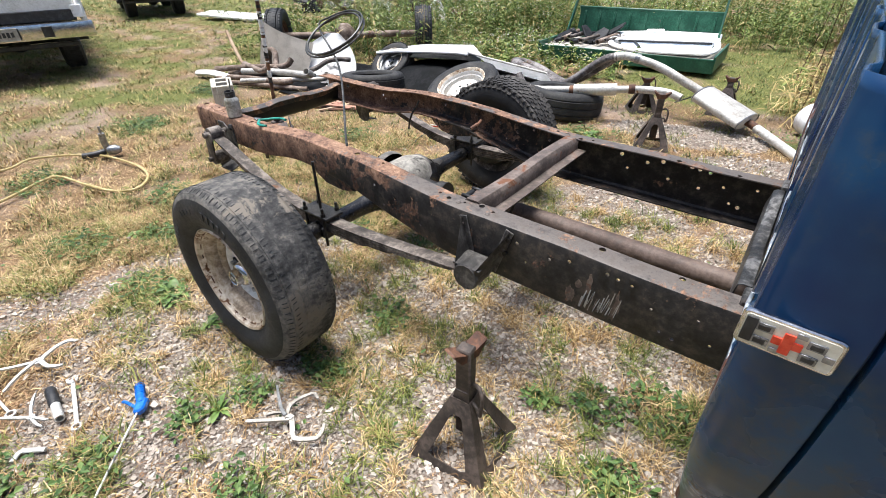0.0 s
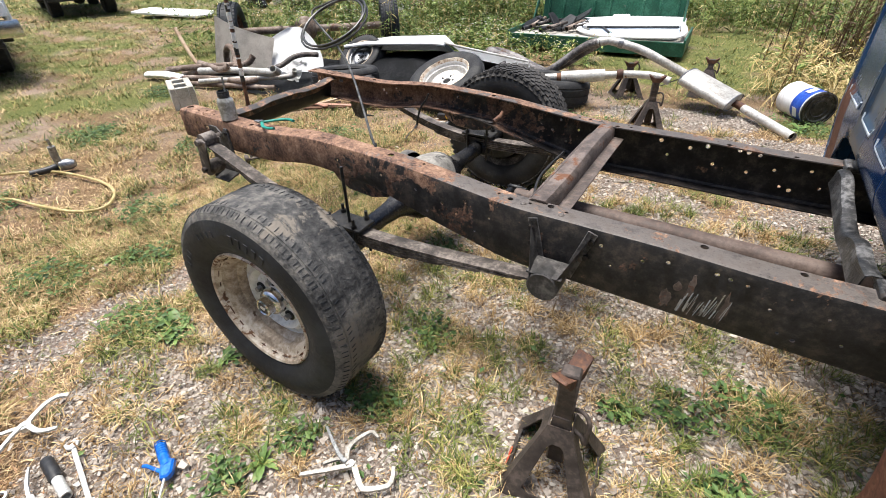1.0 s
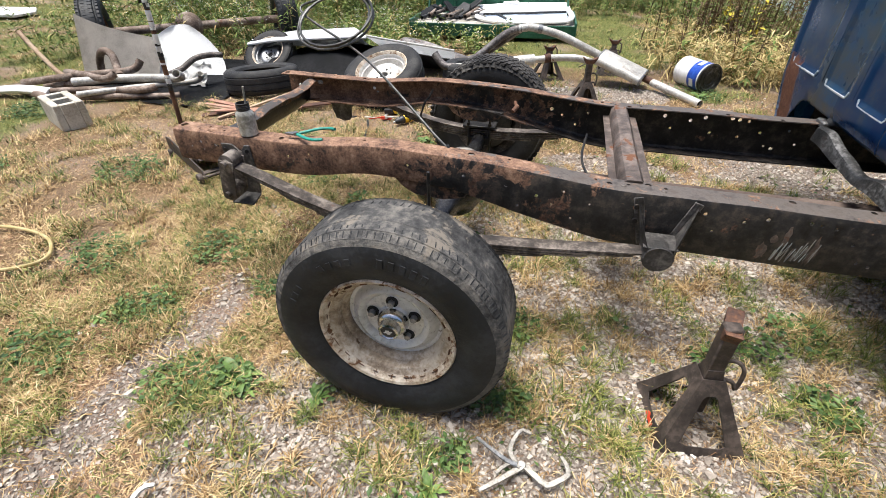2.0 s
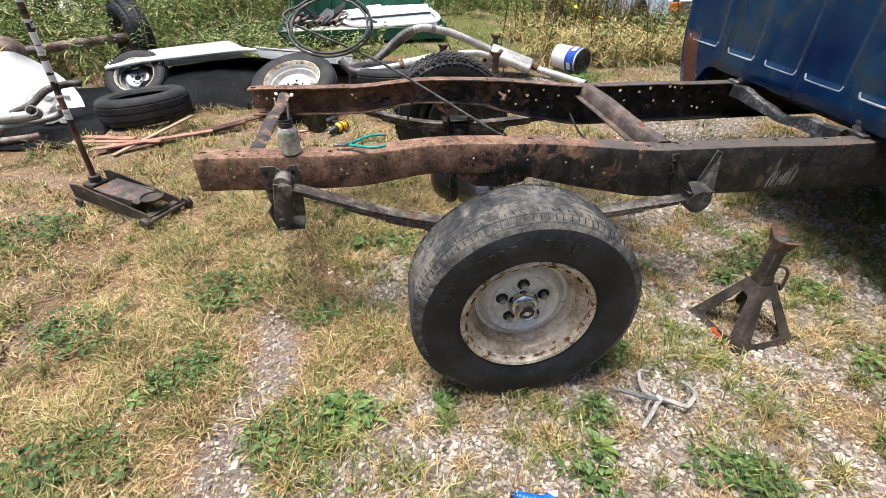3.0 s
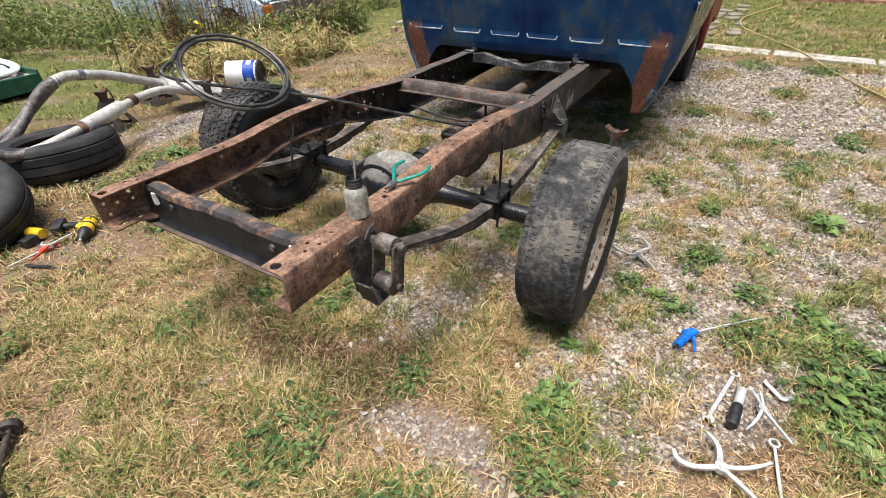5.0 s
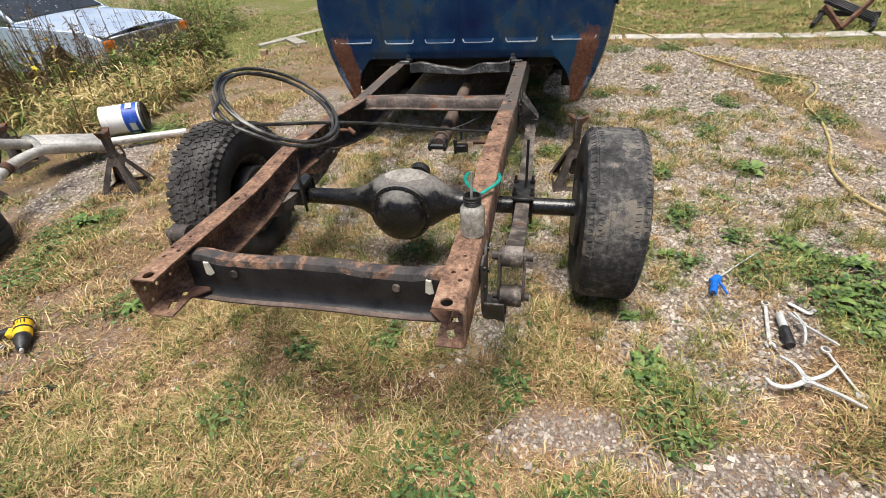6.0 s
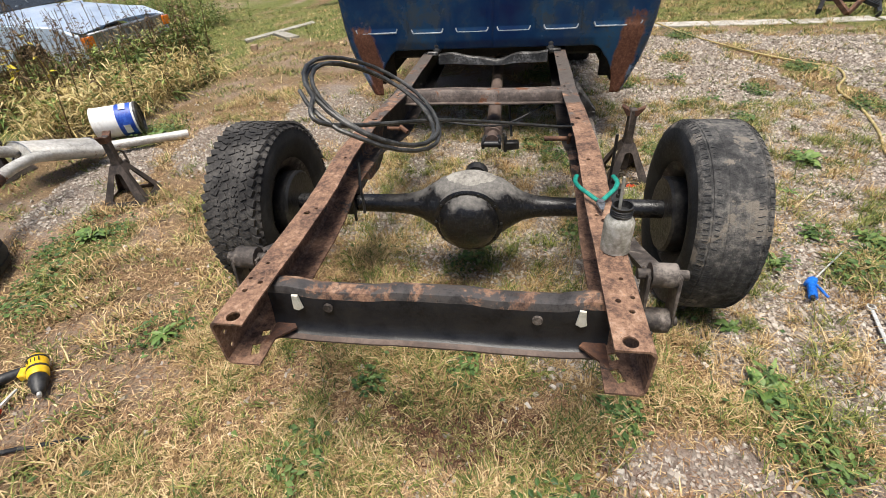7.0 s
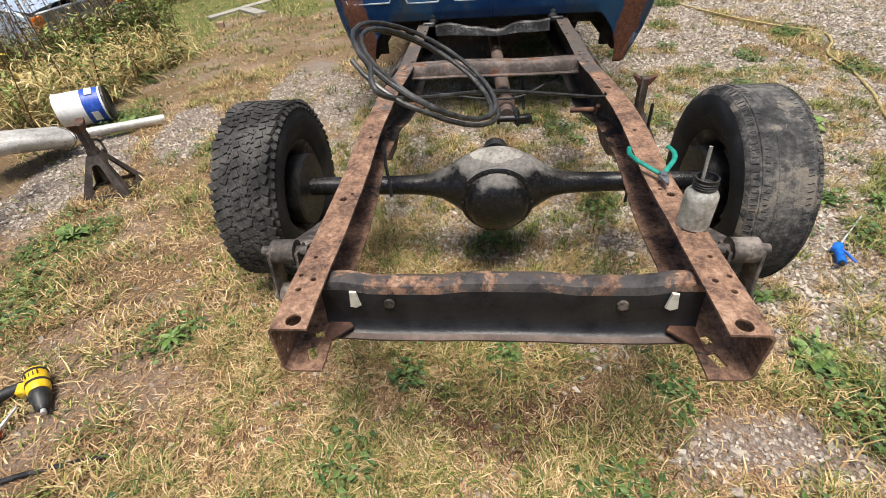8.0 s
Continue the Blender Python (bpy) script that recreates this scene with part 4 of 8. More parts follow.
def truck_wheel(m, kind, spin):
    w = new("wheel")
    w.empty_display_size = .05
    w.parent, w.matrix_local = truck, m
    casing, blocks = road_tyre(kind)
    ob = part("tyre", casing, None, w, "worn grey road tyre with raised bars" if kind == "worn" else "black all-terrain tyre with blocky tread",
              True, ["tyre", "tread"] if kind == "worn" else ["tyre_black", "tread_dusty"])
    ob.matrix_local = pose(0, 0, 0, 0, 0, spin)
    tagged(part("tread", blocks, None, ob, "", False, ["tyre", "tread"] if kind == "worn" else ["tyre_black", "tread_dusty"]), kind="stuff")
    bm = B()
    lathe(bm, [(.211, .094), (.204, .086), (.192, .080), (.187, .072), (.184, .046), (.172, .036), (.168, .020), (.166, .004)], 64)
    back = B()
    lathe(back, [(.166, .004), (.165, -.03), (.190, -.08), (.222, -.10), (.228, -.105)], 64)
    part("rim_back", back, "spring", w, "dark rusty inner barrel")
    lip = B()
    lathe(lip, [(.230, .102), (.236, .111), (.231, .117), (.222, .113), (.215, .098), (.209, .092)], 64)
    part("rim_lip", lip, "rim_lip" if kind == "worn" else "rust", w, "brown-stained rim lip")
    part("rim", bm, "rim" if kind == "worn" else "spring", w, "dirty silver rim with a brown-stained lip" if kind == "worn" else "dark brown steel rim")
    bm = B()
    lathe(bm, [(.172, .024), (.166, .014), (.156, .012), (.146, .022), (.136, .036), (.126, .041), (.114, .034), (.104, .022), (.098, .025), (.060, .026), (.052, .034), (.001, .034)], 48)
    disc = part("rim_disc", bm, "rim_face" if kind == "worn" else "blackmetal", w, "silver dished wheel centre")
    for i in range(5):
        a = math.radians(72 * i + 20)
        bm = B()
        # dark disc paints the shade of each nut's recess
        cyl(bm, .0215, .004, pose(.078 * math.cos(a), .078 * math.sin(a), .028), 18)
        cyl(bm, .0115, .022, pose(.078 * math.cos(a), .078 * math.sin(a), .038), 6, None, 1)
        part("lug_nut", bm, None, disc, "", True, ["hole_shade", "can_metal"])
    bm = B()
    lathe(bm, [(.054, .034), (.053, .052), (.046, .064), (.037, .068), (.034, .092), (.028, .096), (.023, .090), (.001, .090)], 28)
    cap = part("hub_cap", bm, "chrome", disc, "worn chrome hub cap")
    if kind == "worn":
        bm = B()
        cyl(bm, .0225, .003, pose(0, 0, .0915), 20)
        part("cap_emblem", bm, "black_plastic", cap, "black emblem disc")
        bm = B()
        prism(bm, [(-.016, -.004), (-.004, -.004), (-.004, -.008), (.008, -.008), (.008, -.004), (.016, .004), (.004, .004), (.004, .008), (-.008, .008), (-.008, .004)], .002, pose(0, 0, .0935))
        part("emblem_mark", bm, "silver", cap)
    for i in range(22):                               # brown adhesive marks round the lip
        a = 2 * math.pi * (i + .5) / 22
        bm = B()
        q = pose(0, 0, 0, 0, 0, math.degrees(a)) @ pose(.2135, 0, .0985, 0, 50)
        box(bm, .013, .018 + .020 * ((i * 7) % 5) / 5, .0015, q, .0005)
        if kind == "worn":
            part("stain_tab", bm, "rust", w)
        else:
            bm.free()
    bm = B()
    lathe(bm, [(.16, -.14), (.16, -.075), (.15, -.07), (.001, -.07)], 36)
    lathe(bm, [(.001, -.145), (.155, -.145), (.165, -.135), (.16, -.07)], 36)
    part("brake_drum", bm, "blackmetal", w, "rusty brake drum")
    return w


truck_wheel(pose(1.2, -1.005, .381, 90, 0, 0) @ Matrix.Scale(1.03, 4), "worn", 0)
truck_wheel(pose(1.2, 1.005, .395, -90, 0, 0), "blocky", 0)
for s in (-1, 1):
    w = new("wheel")
    w.parent, w.matrix_local = truck, pose(5.55, s * .90, .393, 90 * (-s), 0, 0)
    casing, blocks = road_tyre("worn")
    ob = part("tyre", casing, None, w, "", True, ["tyre_black", "tyre_black"])
    tagged(part("tread", blocks, None, ob, "", False, ["tyre_black", "tyre_black"]), kind="stuff")
    bm = B()
    lathe(bm, [(.214, .106), (.218, .112), (.205, .110), (.19, .06), (.17, .02), (.10, .05), (.001, .06)], 40)
    part("rim", bm, "rim", w)


# ---- cab ----
WIDE = [(.38, .955), (.45, .985), (.6, 1.05), (.75, 1.095), (.9, 1.12), (1.1, 1.135), (1.3, 1.125), (1.42, 1.10), (1.9, .90)]
CAB_TOP = 1.42


def cab_half(s):
    """One half of the cab's skin, from the middle of the back panel round the corner and forward along the side."""
    bm, cols = B(), []
    cr = .055
    qs = [("b", i * .0125) for i in range(0, 85)] + [("c", i / 8) for i in range(1, 9)] + [("s", u) for u in
          (2.99, 3.0, 3.01, 3.026, 3.029, 3.037, 3.040, 3.06, 3.1, 3.2, 3.3, 3.5, 3.7, 3.9, 3.94, 3.945, 3.953, 3.958, 4.1, 4.4, 4.7, 4.9)]
    nz = 56
    for kind, t in qs:
        col = []
        for k in range(nz + 1):
            f = k / nz
            if kind == "b":
                low = .725 if t < .72 else .725 - (.335 * ((t - .72) / .26) ** 0.8 if t < .98 else .335)
                if .72 < t < .80:
                    low = .725 - .07 * ((t - .72) / .08) ** 2
                elif .80 <= t < .98:
                    low = .655 - .27 * ((t - .80) / .18) ** 1.25
                elif t >= .98:
                    low = .385
            elif kind == "c":
                low = .385 + .02 * t
            else:
                low = .405 + min(.06, (t - 2.98) * .2)
            z = low + (CAB_TOP - low) * f
            w = lerp_at(WIDE, z)
            if kind == "b":
                v = t + (w - cr - 1.05) * max(0, (t - .80) / .25)
                u = 2.905 + .018 * (1 - (v / 1.1) ** 2)
                # pressed panels between ribs
                if z > .80:
                    for c, h, floor in ((0.15, .125, .845), (.48, .125, .845), (.862, .165, .855)):
                        d = min(h - abs(t - c), z - floor)
                        u += .010 * min(1, max(0, d / .018))
                if z < .78:
                    u += .03 * min(1, (.78 - z) / .12) if t < .72 else .03 * min(1, (.78 - z) / .35)
                u += .004 * wob(v * 1.7, z * 2, s)
            elif kind == "c":
                a = t * math.pi / 2
                v = w - cr + cr * math.sin(a)
                u = 2.905 + cr * (1 - math.cos(a)) * 1.3 + (.03 * min(1, (.78 - z) / .35) if z < .78 else 0) * (1 - t)
            else:
                u, v = t, w
                if 3.027 < t < 3.039 or 3.944 < t < 3.956:
                    v -= .02
                v += .004 * wob(u * 1.5, z * 2, 4 + s) + .006 * math.exp(-((z - 1.28) / .02) ** 2)
            col.append(bm.verts.new((u, s * v, z)))
        cols.append(col)
    for a, b in zip(cols, cols[1:]):
        for k in range(nz):
            bm.faces.new((a[k], a[k + 1], b[k + 1], b[k]))
    return bm


for s in (-1, 1):
    ob = part("cab_side", cab_half(s), None, truck, "faded blue cab panel with rusted lower corner", True, ["cab"])
    mod = ob.modifiers.new("thick", "SOLIDIFY")
    mod.thickness, mod.offset = .006, 0
# pale lips at the foot of each pressed panel
for c, h, floor in ((0.15, .125, .842), (-.15, .125, .842), (.48, .125, .842), (-.48, .125, .842), (.862, .165, .852), (-.862, .165, .852)):
    bm = B()
    u = 2.905 + .018 * (1 - (c / 1.1) ** 2)
    tube(bm, curve_pts([(u + .002, c - h + .006, floor + .028), (u + .001, c - h + .016, floor + .006), (u + .001, c - h + .04, floor), (u + .001, c + h - .04, floor), (u + .001, c + h - .016, floor + .006), (u + .002, c + h - .006, floor + .028)], 5), .0055, 8, True, None, 0, .8)
    part("panel_lip", bm, "cab_edge", truck, "pale pressed edge")
for c in (.305, -.305, .0, .62, -.62):
    bm = B()
    box(bm, .006, .012, .56, pose(2.915 + .006 * (abs(c) < .4), c, 1.13), .003)
    part("panel_rib", bm, "cab", truck)
# upper cab: window band and roof
bm = B()
prism(bm, [(2.93, -1.05), (4.88, -1.05), (4.88, 1.05), (2.93, 1.05)], .05, pose(0, 0, 1.40))
box(bm, 1.75, 1.86, .07, pose(3.92, 0, 1.92), .03, 2)
for u, v in ((3.02, .98), (3.95, .98), (4.80, .98)):
    for s in (-1, 1):
        bar(bm, (u, s * v, 1.40), (u + (.10 if u < 4 else -.25), s * .88, 1.92), .10, .05, .01, 0, (0, 1, 0))
box(bm, .05, 1.9, .10, pose(2.98, 0, 1.44), .01)
part("cab_top", bm, "cab", truck)
bm = B()
box(bm, .006, 1.7, .40, pose(3.06, 0, 1.66, 0, 12))
part("rear_window", bm, "glass_dark", truck)
# floor and underside that close the cab, shade put into their near-black colour
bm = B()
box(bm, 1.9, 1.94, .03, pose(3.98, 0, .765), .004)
# pan added to keep light out from under the cab
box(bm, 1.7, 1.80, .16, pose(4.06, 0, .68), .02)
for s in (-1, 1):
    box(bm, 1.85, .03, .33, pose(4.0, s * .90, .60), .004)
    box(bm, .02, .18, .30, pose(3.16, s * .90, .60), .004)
part("cab_floor", bm, "dark_in", truck, "dirty cab underside, blackened for the shade there")
# front end in red with hood
for s in (-1, 1):
    bm = B()
    prism(bm, [(4.91, .46), (5.10, .46), (5.13, .56), (5.22, .64), (5.40, .69), (5.66, .69), (5.84, .64), (5.94, .56), (6.5, .55), (6.52, 1.10), (6.3, 1.22), (4.91, 1.30)], .05,
          Matrix(((1, 0, 0, 0), (0, 0, -1, s * 1.10), (0, 1, 0, 0), (0, 0, 0, 1))), 0, .012)
    part("front_fender", bm, "red_paint", truck, "dull red front fender")
bm = B()
box(bm, 1.6, 2.1, .05, pose(5.7, 0, 1.24), .02)
box(bm, .06, 2.1, .6, pose(6.5, 0, .9), .02)
part("hood", bm, "red_paint", truck)

# enamel badge by the rear door: chrome frame with dark and red fields
bq = pose(2.950, -lerp_at(WIDE, 1.10) - .006, 1.098, 90, 0, 0)


def round_rect(w, h, r, skew=0.0):
    out = []
    for cx, cy, a0 in ((w / 2 - r, h / 2 - r, 0), (-w / 2 + r, h / 2 - r, 90), (-w / 2 + r, -h / 2 + r, 180), (w / 2 - r, -h / 2 + r, 270)):
        for k in range(4):
            a = radians(a0 + 30 * k)
            x = cx + r * math.cos(a)
            out.append((x, cy + r * math.sin(a) + skew * x))
    return out


bm = B()
prism(bm, round_rect(.116, .058, .008, -.03), .008, bq, 0, .002)
badge = part("badge", bm, "chrome", truck, "chrome badge with black, cream and red fields")
bm = B()
prism(bm, round_rect(.106, .048, .005, -.03), .002, bq @ pose(0, 0, .0042))
part("badge_field", bm, "clip", badge, "cream enamel field")
for x, y, w, h, k in ((-.045, .002, .014, .040, "black_plastic"), (-.028, .011, .020, .013, "can_metal"), (-.028, -.012, .020, .013, "can_metal"), (-.029, .011, .014, .008, "black_plastic"), (-.029, -.012, .014, .008, "black_plastic"),
                      (.030, .010, .020, .013, "can_metal"), (.027, -.013, .020, .013, "can_metal"), (.030, .010, .014, .008, "black_plastic"), (.027, -.013, .014, .008, "black_plastic"), (.046, -.002, .012, .010, "can_metal"),
                      (.012, .018, .012, .008, "can_metal"), (-.010, -.019, .012, .008, "can_metal"), (0, -.001, .034, .0125, "red_plastic"), (0, -.001, .0125, .034, "red_plastic")):
    bm = B()
    z = .0062 if k == "can_metal" else .0072 if w < .03 and h < .03 else .0066
    box(bm, w, h, .003, bq @ pose(x, y - .03 * x, z + (.001 if h > .03 else 0)), .0006)
    part("badge_field", bm, k, badge)

# ---- ground ----
def ell(x, y, cx, cy, rx, ry, turn=0.0):
    """1 inside an ellipse on the ground, falling to 0 at about 1.4 times its size."""
    a = radians(turn)
    dx, dy = x - cx, y - cy
    u, v = (dx * math.cos(a) + dy * math.sin(a)) / rx, (-dx * math.sin(a) + dy * math.cos(a)) / ry
    return np.clip(1.9 - 1.35 * np.sqrt(u * u + v * v), 0, 1)


def ramp(x, a, b):
    t = np.clip((x - a) / (b - a), 0, 1)
    return t * t * (3 - 2 * t)


def lumps(x, y, f, seed):
    """Smooth random waves between 0 and 1."""
    rng = np.random.RandomState(seed)
    out = np.zeros_like(x)
    for k in range(14):
        a, ph, s = rng.rand() * 6.283, rng.rand() * 6.283, f * (0.5 + 1.6 * rng.rand())
        out = out + np.sin((x * math.cos(a) + y * math.sin(a)) * s + ph)
    return np.clip(0.5 + out / 9.0, 0, 1)


GRAVEL = [(.35, .25, 1.9, 1.25, 0), (-1.55, .30, .75, .48, 0), (-1.0, 1.5, .7, .85, 0), (2.6, -.9, 3.2, 1.9, 8), (.6, 2.0, 1.2, .9, 0), (-1.1, 2.75, .5, .35, 20),
          (.6, 3.5, .8, .35, 20), (-.3, 4.3, .5, .22, 20), (-1.05, 4.75, .6, .3, 15), (-2.15, 1.2, .25, .2, 0), (-2.2, .32, .3, .25, 0), (-2.2, 1.35, .14, .3, 0), (-.1, .0, .8, .6, 0)]
# grass that has crept over the gravel: place, reach and turn
CREPT = [(1.2, 1.1, .5, .22, 30), (1.55, .35, .2, .55, -20), (2.55, -.1, .35, .2, 0), (-.45, .33, .25, .12, -30), (2.3, 1.5, .8, .3, 0), (1.0, -1.35, .9, .22, 10), (2.2, -1.3, .6, .35, 0), (3.0, -.9, .5, .3, 0), (1.5, -.75, .3, .14, 20), (3.1, .6, .3, .2, 0)]
# green patches: place and reach
GREEN = [(-2.57, .42, .17), (-2.36, .49, .10), (-2.55, 1.02, .11), (-1.54, .18, .10), (-1.38, -.36, .20), (-1.84, -.46, .24), (-1.58, -.12, .13), (-.28, -.41, .12), (-2.92, 2.13, .12), (-2.55, 1.99, .07),
         (-1.77, 4.15, .30), (-1.66, 1.72, .14), (-2.44, 3.06, .16), (-2.33, 4.0, .26), (-2.44, 1.63, .08), (-1.35, 1.13, .13), (-1.33, .72, .12), (-1.12, .2, .09), (-.32, 1.28, .11), (-.12, 1.41, .14),
         (-.53, 1.17, .07), (-3.29, .33, .2), (-4.66, .4, .25), (-1.44, .43, .08), (-1.0, .14, .1), (-1.24, -.1, .1), (-3.04, .72, .15), (-.43, .2, .09), (-2.19, 1.6, .13), (-3.03, 1.25, .2), (-3.63, 1.01, .2),
         (.79, 1.04, .2), (-.14, 1.03, .12), (-.2, .55, .1), (-1.58, -.62, .2), (.5, -.25, .12), (1.3, -.6, .16), (-.1, 5.0, .3), (-.62, 3.9, .16), (1.9, 1.4, .25), (-5.6, 1.5, .3), (-4.4, 1.9, .25), (-6.4, 2.7, .3), (-3.5, 2.75, .2),
         (1.15, 1.15, .22), (1.0, 1.3, .2), (1.45, .6, .14), (1.66, .05, .12), (.9, .1, .09), (.32, .18, .07), (1.0, -.13, .10), (.85, -.39, .09), (.3, -.18, .07), (2.58, -.07, .16), (3.6, .3, .25), (3.7, -.4, .25), (2.1, -1.25, .2), (.9, -1.35, .22)]


def rut_at(x, y):
    return np.clip(ell(x, y, -2.73, .42, .13, .52, -4) + ell(x, y, -2.92, -.5, .22, .6, -12) + .7 * ell(x, y, -2.74, 1.0, .08, .14), 0, 1)


def tools_at(x, y):
    return np.clip(ell(x, y, -2.08, -.16, .36, .22) + ell(x, y, -1.2, .46, .14, .12) + ell(x, y, -1.68, .10, .2, .14, -40) + .3 * ell(x, y, -2.8, 3.42, .2, .12) + ell(x, y, -4.9, .95, .22, .16), 0, 1)


def covers_at(x, y):
    return np.clip(1.4 * ell(x, y, -5.75, 3.95, .85, .62, -6) + 1.4 * ell(x, y, -4.15, 4.62, .75, .42, 6), 0, 1)


def gravel_at(x, y):
    g = np.clip(sum(ell(x, y, *e) for e in GRAVEL), 0, 1)
    g = g * (.56 + .62 * lumps(x, y, 6.5, 3)) + .24 * (lumps(x, y, 3.2, 5) - .45)
    g = g + .38 * ell(x, y, .15, -.35, 1.2, .7) * (.45 + .8 * lumps(x, y, 7, 77))
    lawn = np.maximum(ramp(-x, 3.2, 4.2), ramp(y, 4.9, 5.8))
    return np.clip(g - .75 * lawn * (1 - ramp(x, 3, 5)) - 1.0 * ramp(x, 3.45, 3.9) - .95 * sum(ell(x, y, *e) for e in CREPT) * (.5 + .8 * lumps(x, y, 8, 71)), 0, 1)


def patches_at(x, y):
    wob_r = .7 + .6 * lumps(x, y, 13, 17)
    return np.clip(sum(ell(x, y, cx, cy, r, r * .8) for cx, cy, r in GREEN) * wob_r, 0, 1)


def green_at(x, y):
    g = .9 * patches_at(x, y) + .8 * (lumps(x, y, 4.2, 11) - .60)
    far = np.maximum(ramp(y, 4.8, 7.0), .8 * ramp(-x, 4.6, 7.5))
    far = np.maximum(far, ramp(x, 3.6, 4.4)) * (.55 + .6 * lumps(x, y, 1.7, 91))
    return np.clip(g + .9 * far, 0, 1)


def height_at(x, y):
    h = .012 * (lumps(x, y, 2.2, 21) - .5) + .010 * (lumps(x, y, 7.0, 22) - .5)
    h = h - .42 * ramp(y, 4.9, 8.8) * ramp(x, -.7, 1.6)          # the yard falls away behind the cab
    h = h - .032 * ell(x, y, -1.74, .66, .34, .30)               # the wheel has sunk in a little
    return h - .014 * ell(x, y, -2.73, .42, .12, .6, -4)


def ground_material():
    m, n, l, p = nodes_of("gravelly_soil")
    co = n.new("ShaderNodeTexCoord").outputs["Object"]
    at = n.new("ShaderNodeAttribute")
    at.attribute_name = "cover"
    sep = n.new("ShaderNodeSeparateColor")
    l.new(at.outputs["Color"], sep.inputs[0])
    v = n.new("ShaderNodeTexVoronoi")
    v.inputs["Scale"].default_value = 75
    l.new(co, v.inputs["Vector"])
    grit = noise_node(n, l, co, 260, 5, 0.8)
    litter = math_node(n, l, "ADD", math_node(n, l, "MULTIPLY", grit, .5), math_node(n, l, "MULTIPLY", noise_node(n, l, co, 75, 6, 0.75, 1.2), .5))
    soilf = noise_node(n, l, co, 9, 7, 0.7)
    wide = noise_node(n, l, co, 1.1, 5, 0.65)
    cs = n.new("ShaderNodeSeparateColor")
    l.new(v.outputs["Color"], cs.inputs[0])
    stones = ramp_node(n, l, cs.outputs[0], ((0.0, (0.19, 0.155, 0.125)), (0.35, (0.30, 0.255, 0.21)), (0.7, (0.41, 0.358, 0.305)), (1.0, (0.54, 0.49, 0.43))))
    gap = map_node(n, l, v.outputs["Distance"], 0.30, 0.62)
    dust = ramp_node(n, l, grit, ((0.36, (0.11, 0.08, 0.06)), (0.52, (0.26, 0.205, 0.165)), (0.66, (0.42, 0.35, 0.30))))
    stones = mix_node(n, l, gap, stones, dust)
    soil = ramp_node(n, l, math_node(n, l, "ADD", math_node(n, l, "MULTIPLY", soilf, .5), math_node(n, l, "MULTIPLY", grit, .5)), ((0.36, (0.17, 0.115, 0.088)), (0.5, (0.42, 0.325, 0.27)), (0.64, (0.58, 0.49, 0.425))))
    straw = ramp_node(n, l, litter, ((0.40, (0.06, 0.035, 0.019)), (0.5, (0.20, 0.13, 0.068)), (0.60, (0.46, 0.33, 0.18))))
    turf = ramp_node(n, l, litter, ((0.40, (0.05, 0.062, 0.018)), (0.5, (0.145, 0.16, 0.045)), (0.60, (0.29, 0.28, 0.095))))
    low = mix_node(n, l, sep.outputs[2], soil, straw)
    low = mix_node(n, l, map_node(n, l, math_node(n, l, "ADD", sep.outputs[1], math_node(n, l, "MULTIPLY", math_node(n, l, "ADD", wide, -.5), 1.3)), 0.25, 0.75), low, turf)
    k = map_node(n, l, math_node(n, l, "ADD", sep.outputs[0], math_node(n, l, "MULTIPLY", math_node(n, l, "ADD", soilf, -.5), 1.1)), 0.14, 0.42)
    l.new(mix_node(n, l, k, low, stones), p.inputs["Base Color"])
    p.inputs["Roughness"].default_value = 0.92
    p.inputs["Specular IOR Level"].default_value = 0.2
    hh = math_node(n, l, "ADD", math_node(n, l, "MULTIPLY", v.outputs["Distance"], -1.0), math_node(n, l, "MULTIPLY", grit, 0.7))
    bump_node(n, l, p, hh, 1.0, 0.015)
    return m


MAT["ground"] = ground_material()


def ground_sheet():
    xs = np.unique(np.concatenate([np.linspace(-60, -12, 13), np.linspace(-12, -6, 40), np.linspace(-6, 2, 170), np.linspace(2, 8, 45), np.linspace(8, 60, 14)]))
    ys = np.unique(np.concatenate([np.linspace(-60, -6, 13), np.linspace(-6, -1.5, 24), np.linspace(-1.5, 6, 160), np.linspace(6, 12, 40), np.linspace(12, 60, 14)]))
    X, Y = np.meshgrid(xs, ys, indexing="ij")
    Z = height_at(X, Y)
    nx, ny = X.shape
    idx = np.arange(nx * ny).reshape(nx, ny)
    faces = np.stack([idx[:-1, :-1], idx[1:, :-1], idx[1:, 1:], idx[:-1, 1:]], -1).reshape(-1, 4)
    me = bpy.data.meshes.new("ground")
    me.from_pydata(np.stack([X, Y, Z], -1).reshape(-1, 3).tolist(), [], faces.tolist())
    g, w = np.maximum(gravel_at(X, Y), .32 * rut_at(X, Y)), green_at(X, Y)
    c = np.stack([g, w, np.clip(.45 + .8 * lumps(X, Y, 6, 31), 0, 1) * (1 - rut_at(X, Y)), np.ones_like(g)], -1).reshape(-1)
    me.color_attributes.new("cover", "FLOAT_COLOR", "POINT").data.foreach_set("color", c.astype(np.float32))
    me.materials.append(MAT["ground"])
    me.polygons.foreach_set("use_smooth", [True] * len(me.polygons))
    return tagged(new("ground", me), "dry grassy yard with gravel and bare earth", "ground", "", "structure")


ground_sheet()


def mass(name, verts, faces, material, label, category):
    me = bpy.data.meshes.new(name)
    me.from_pydata(verts.tolist(), [], faces if isinstance(faces, list) else faces.tolist())
    me.materials.append(material)
    return tagged(new(name, me), label, category, "", "stuff")


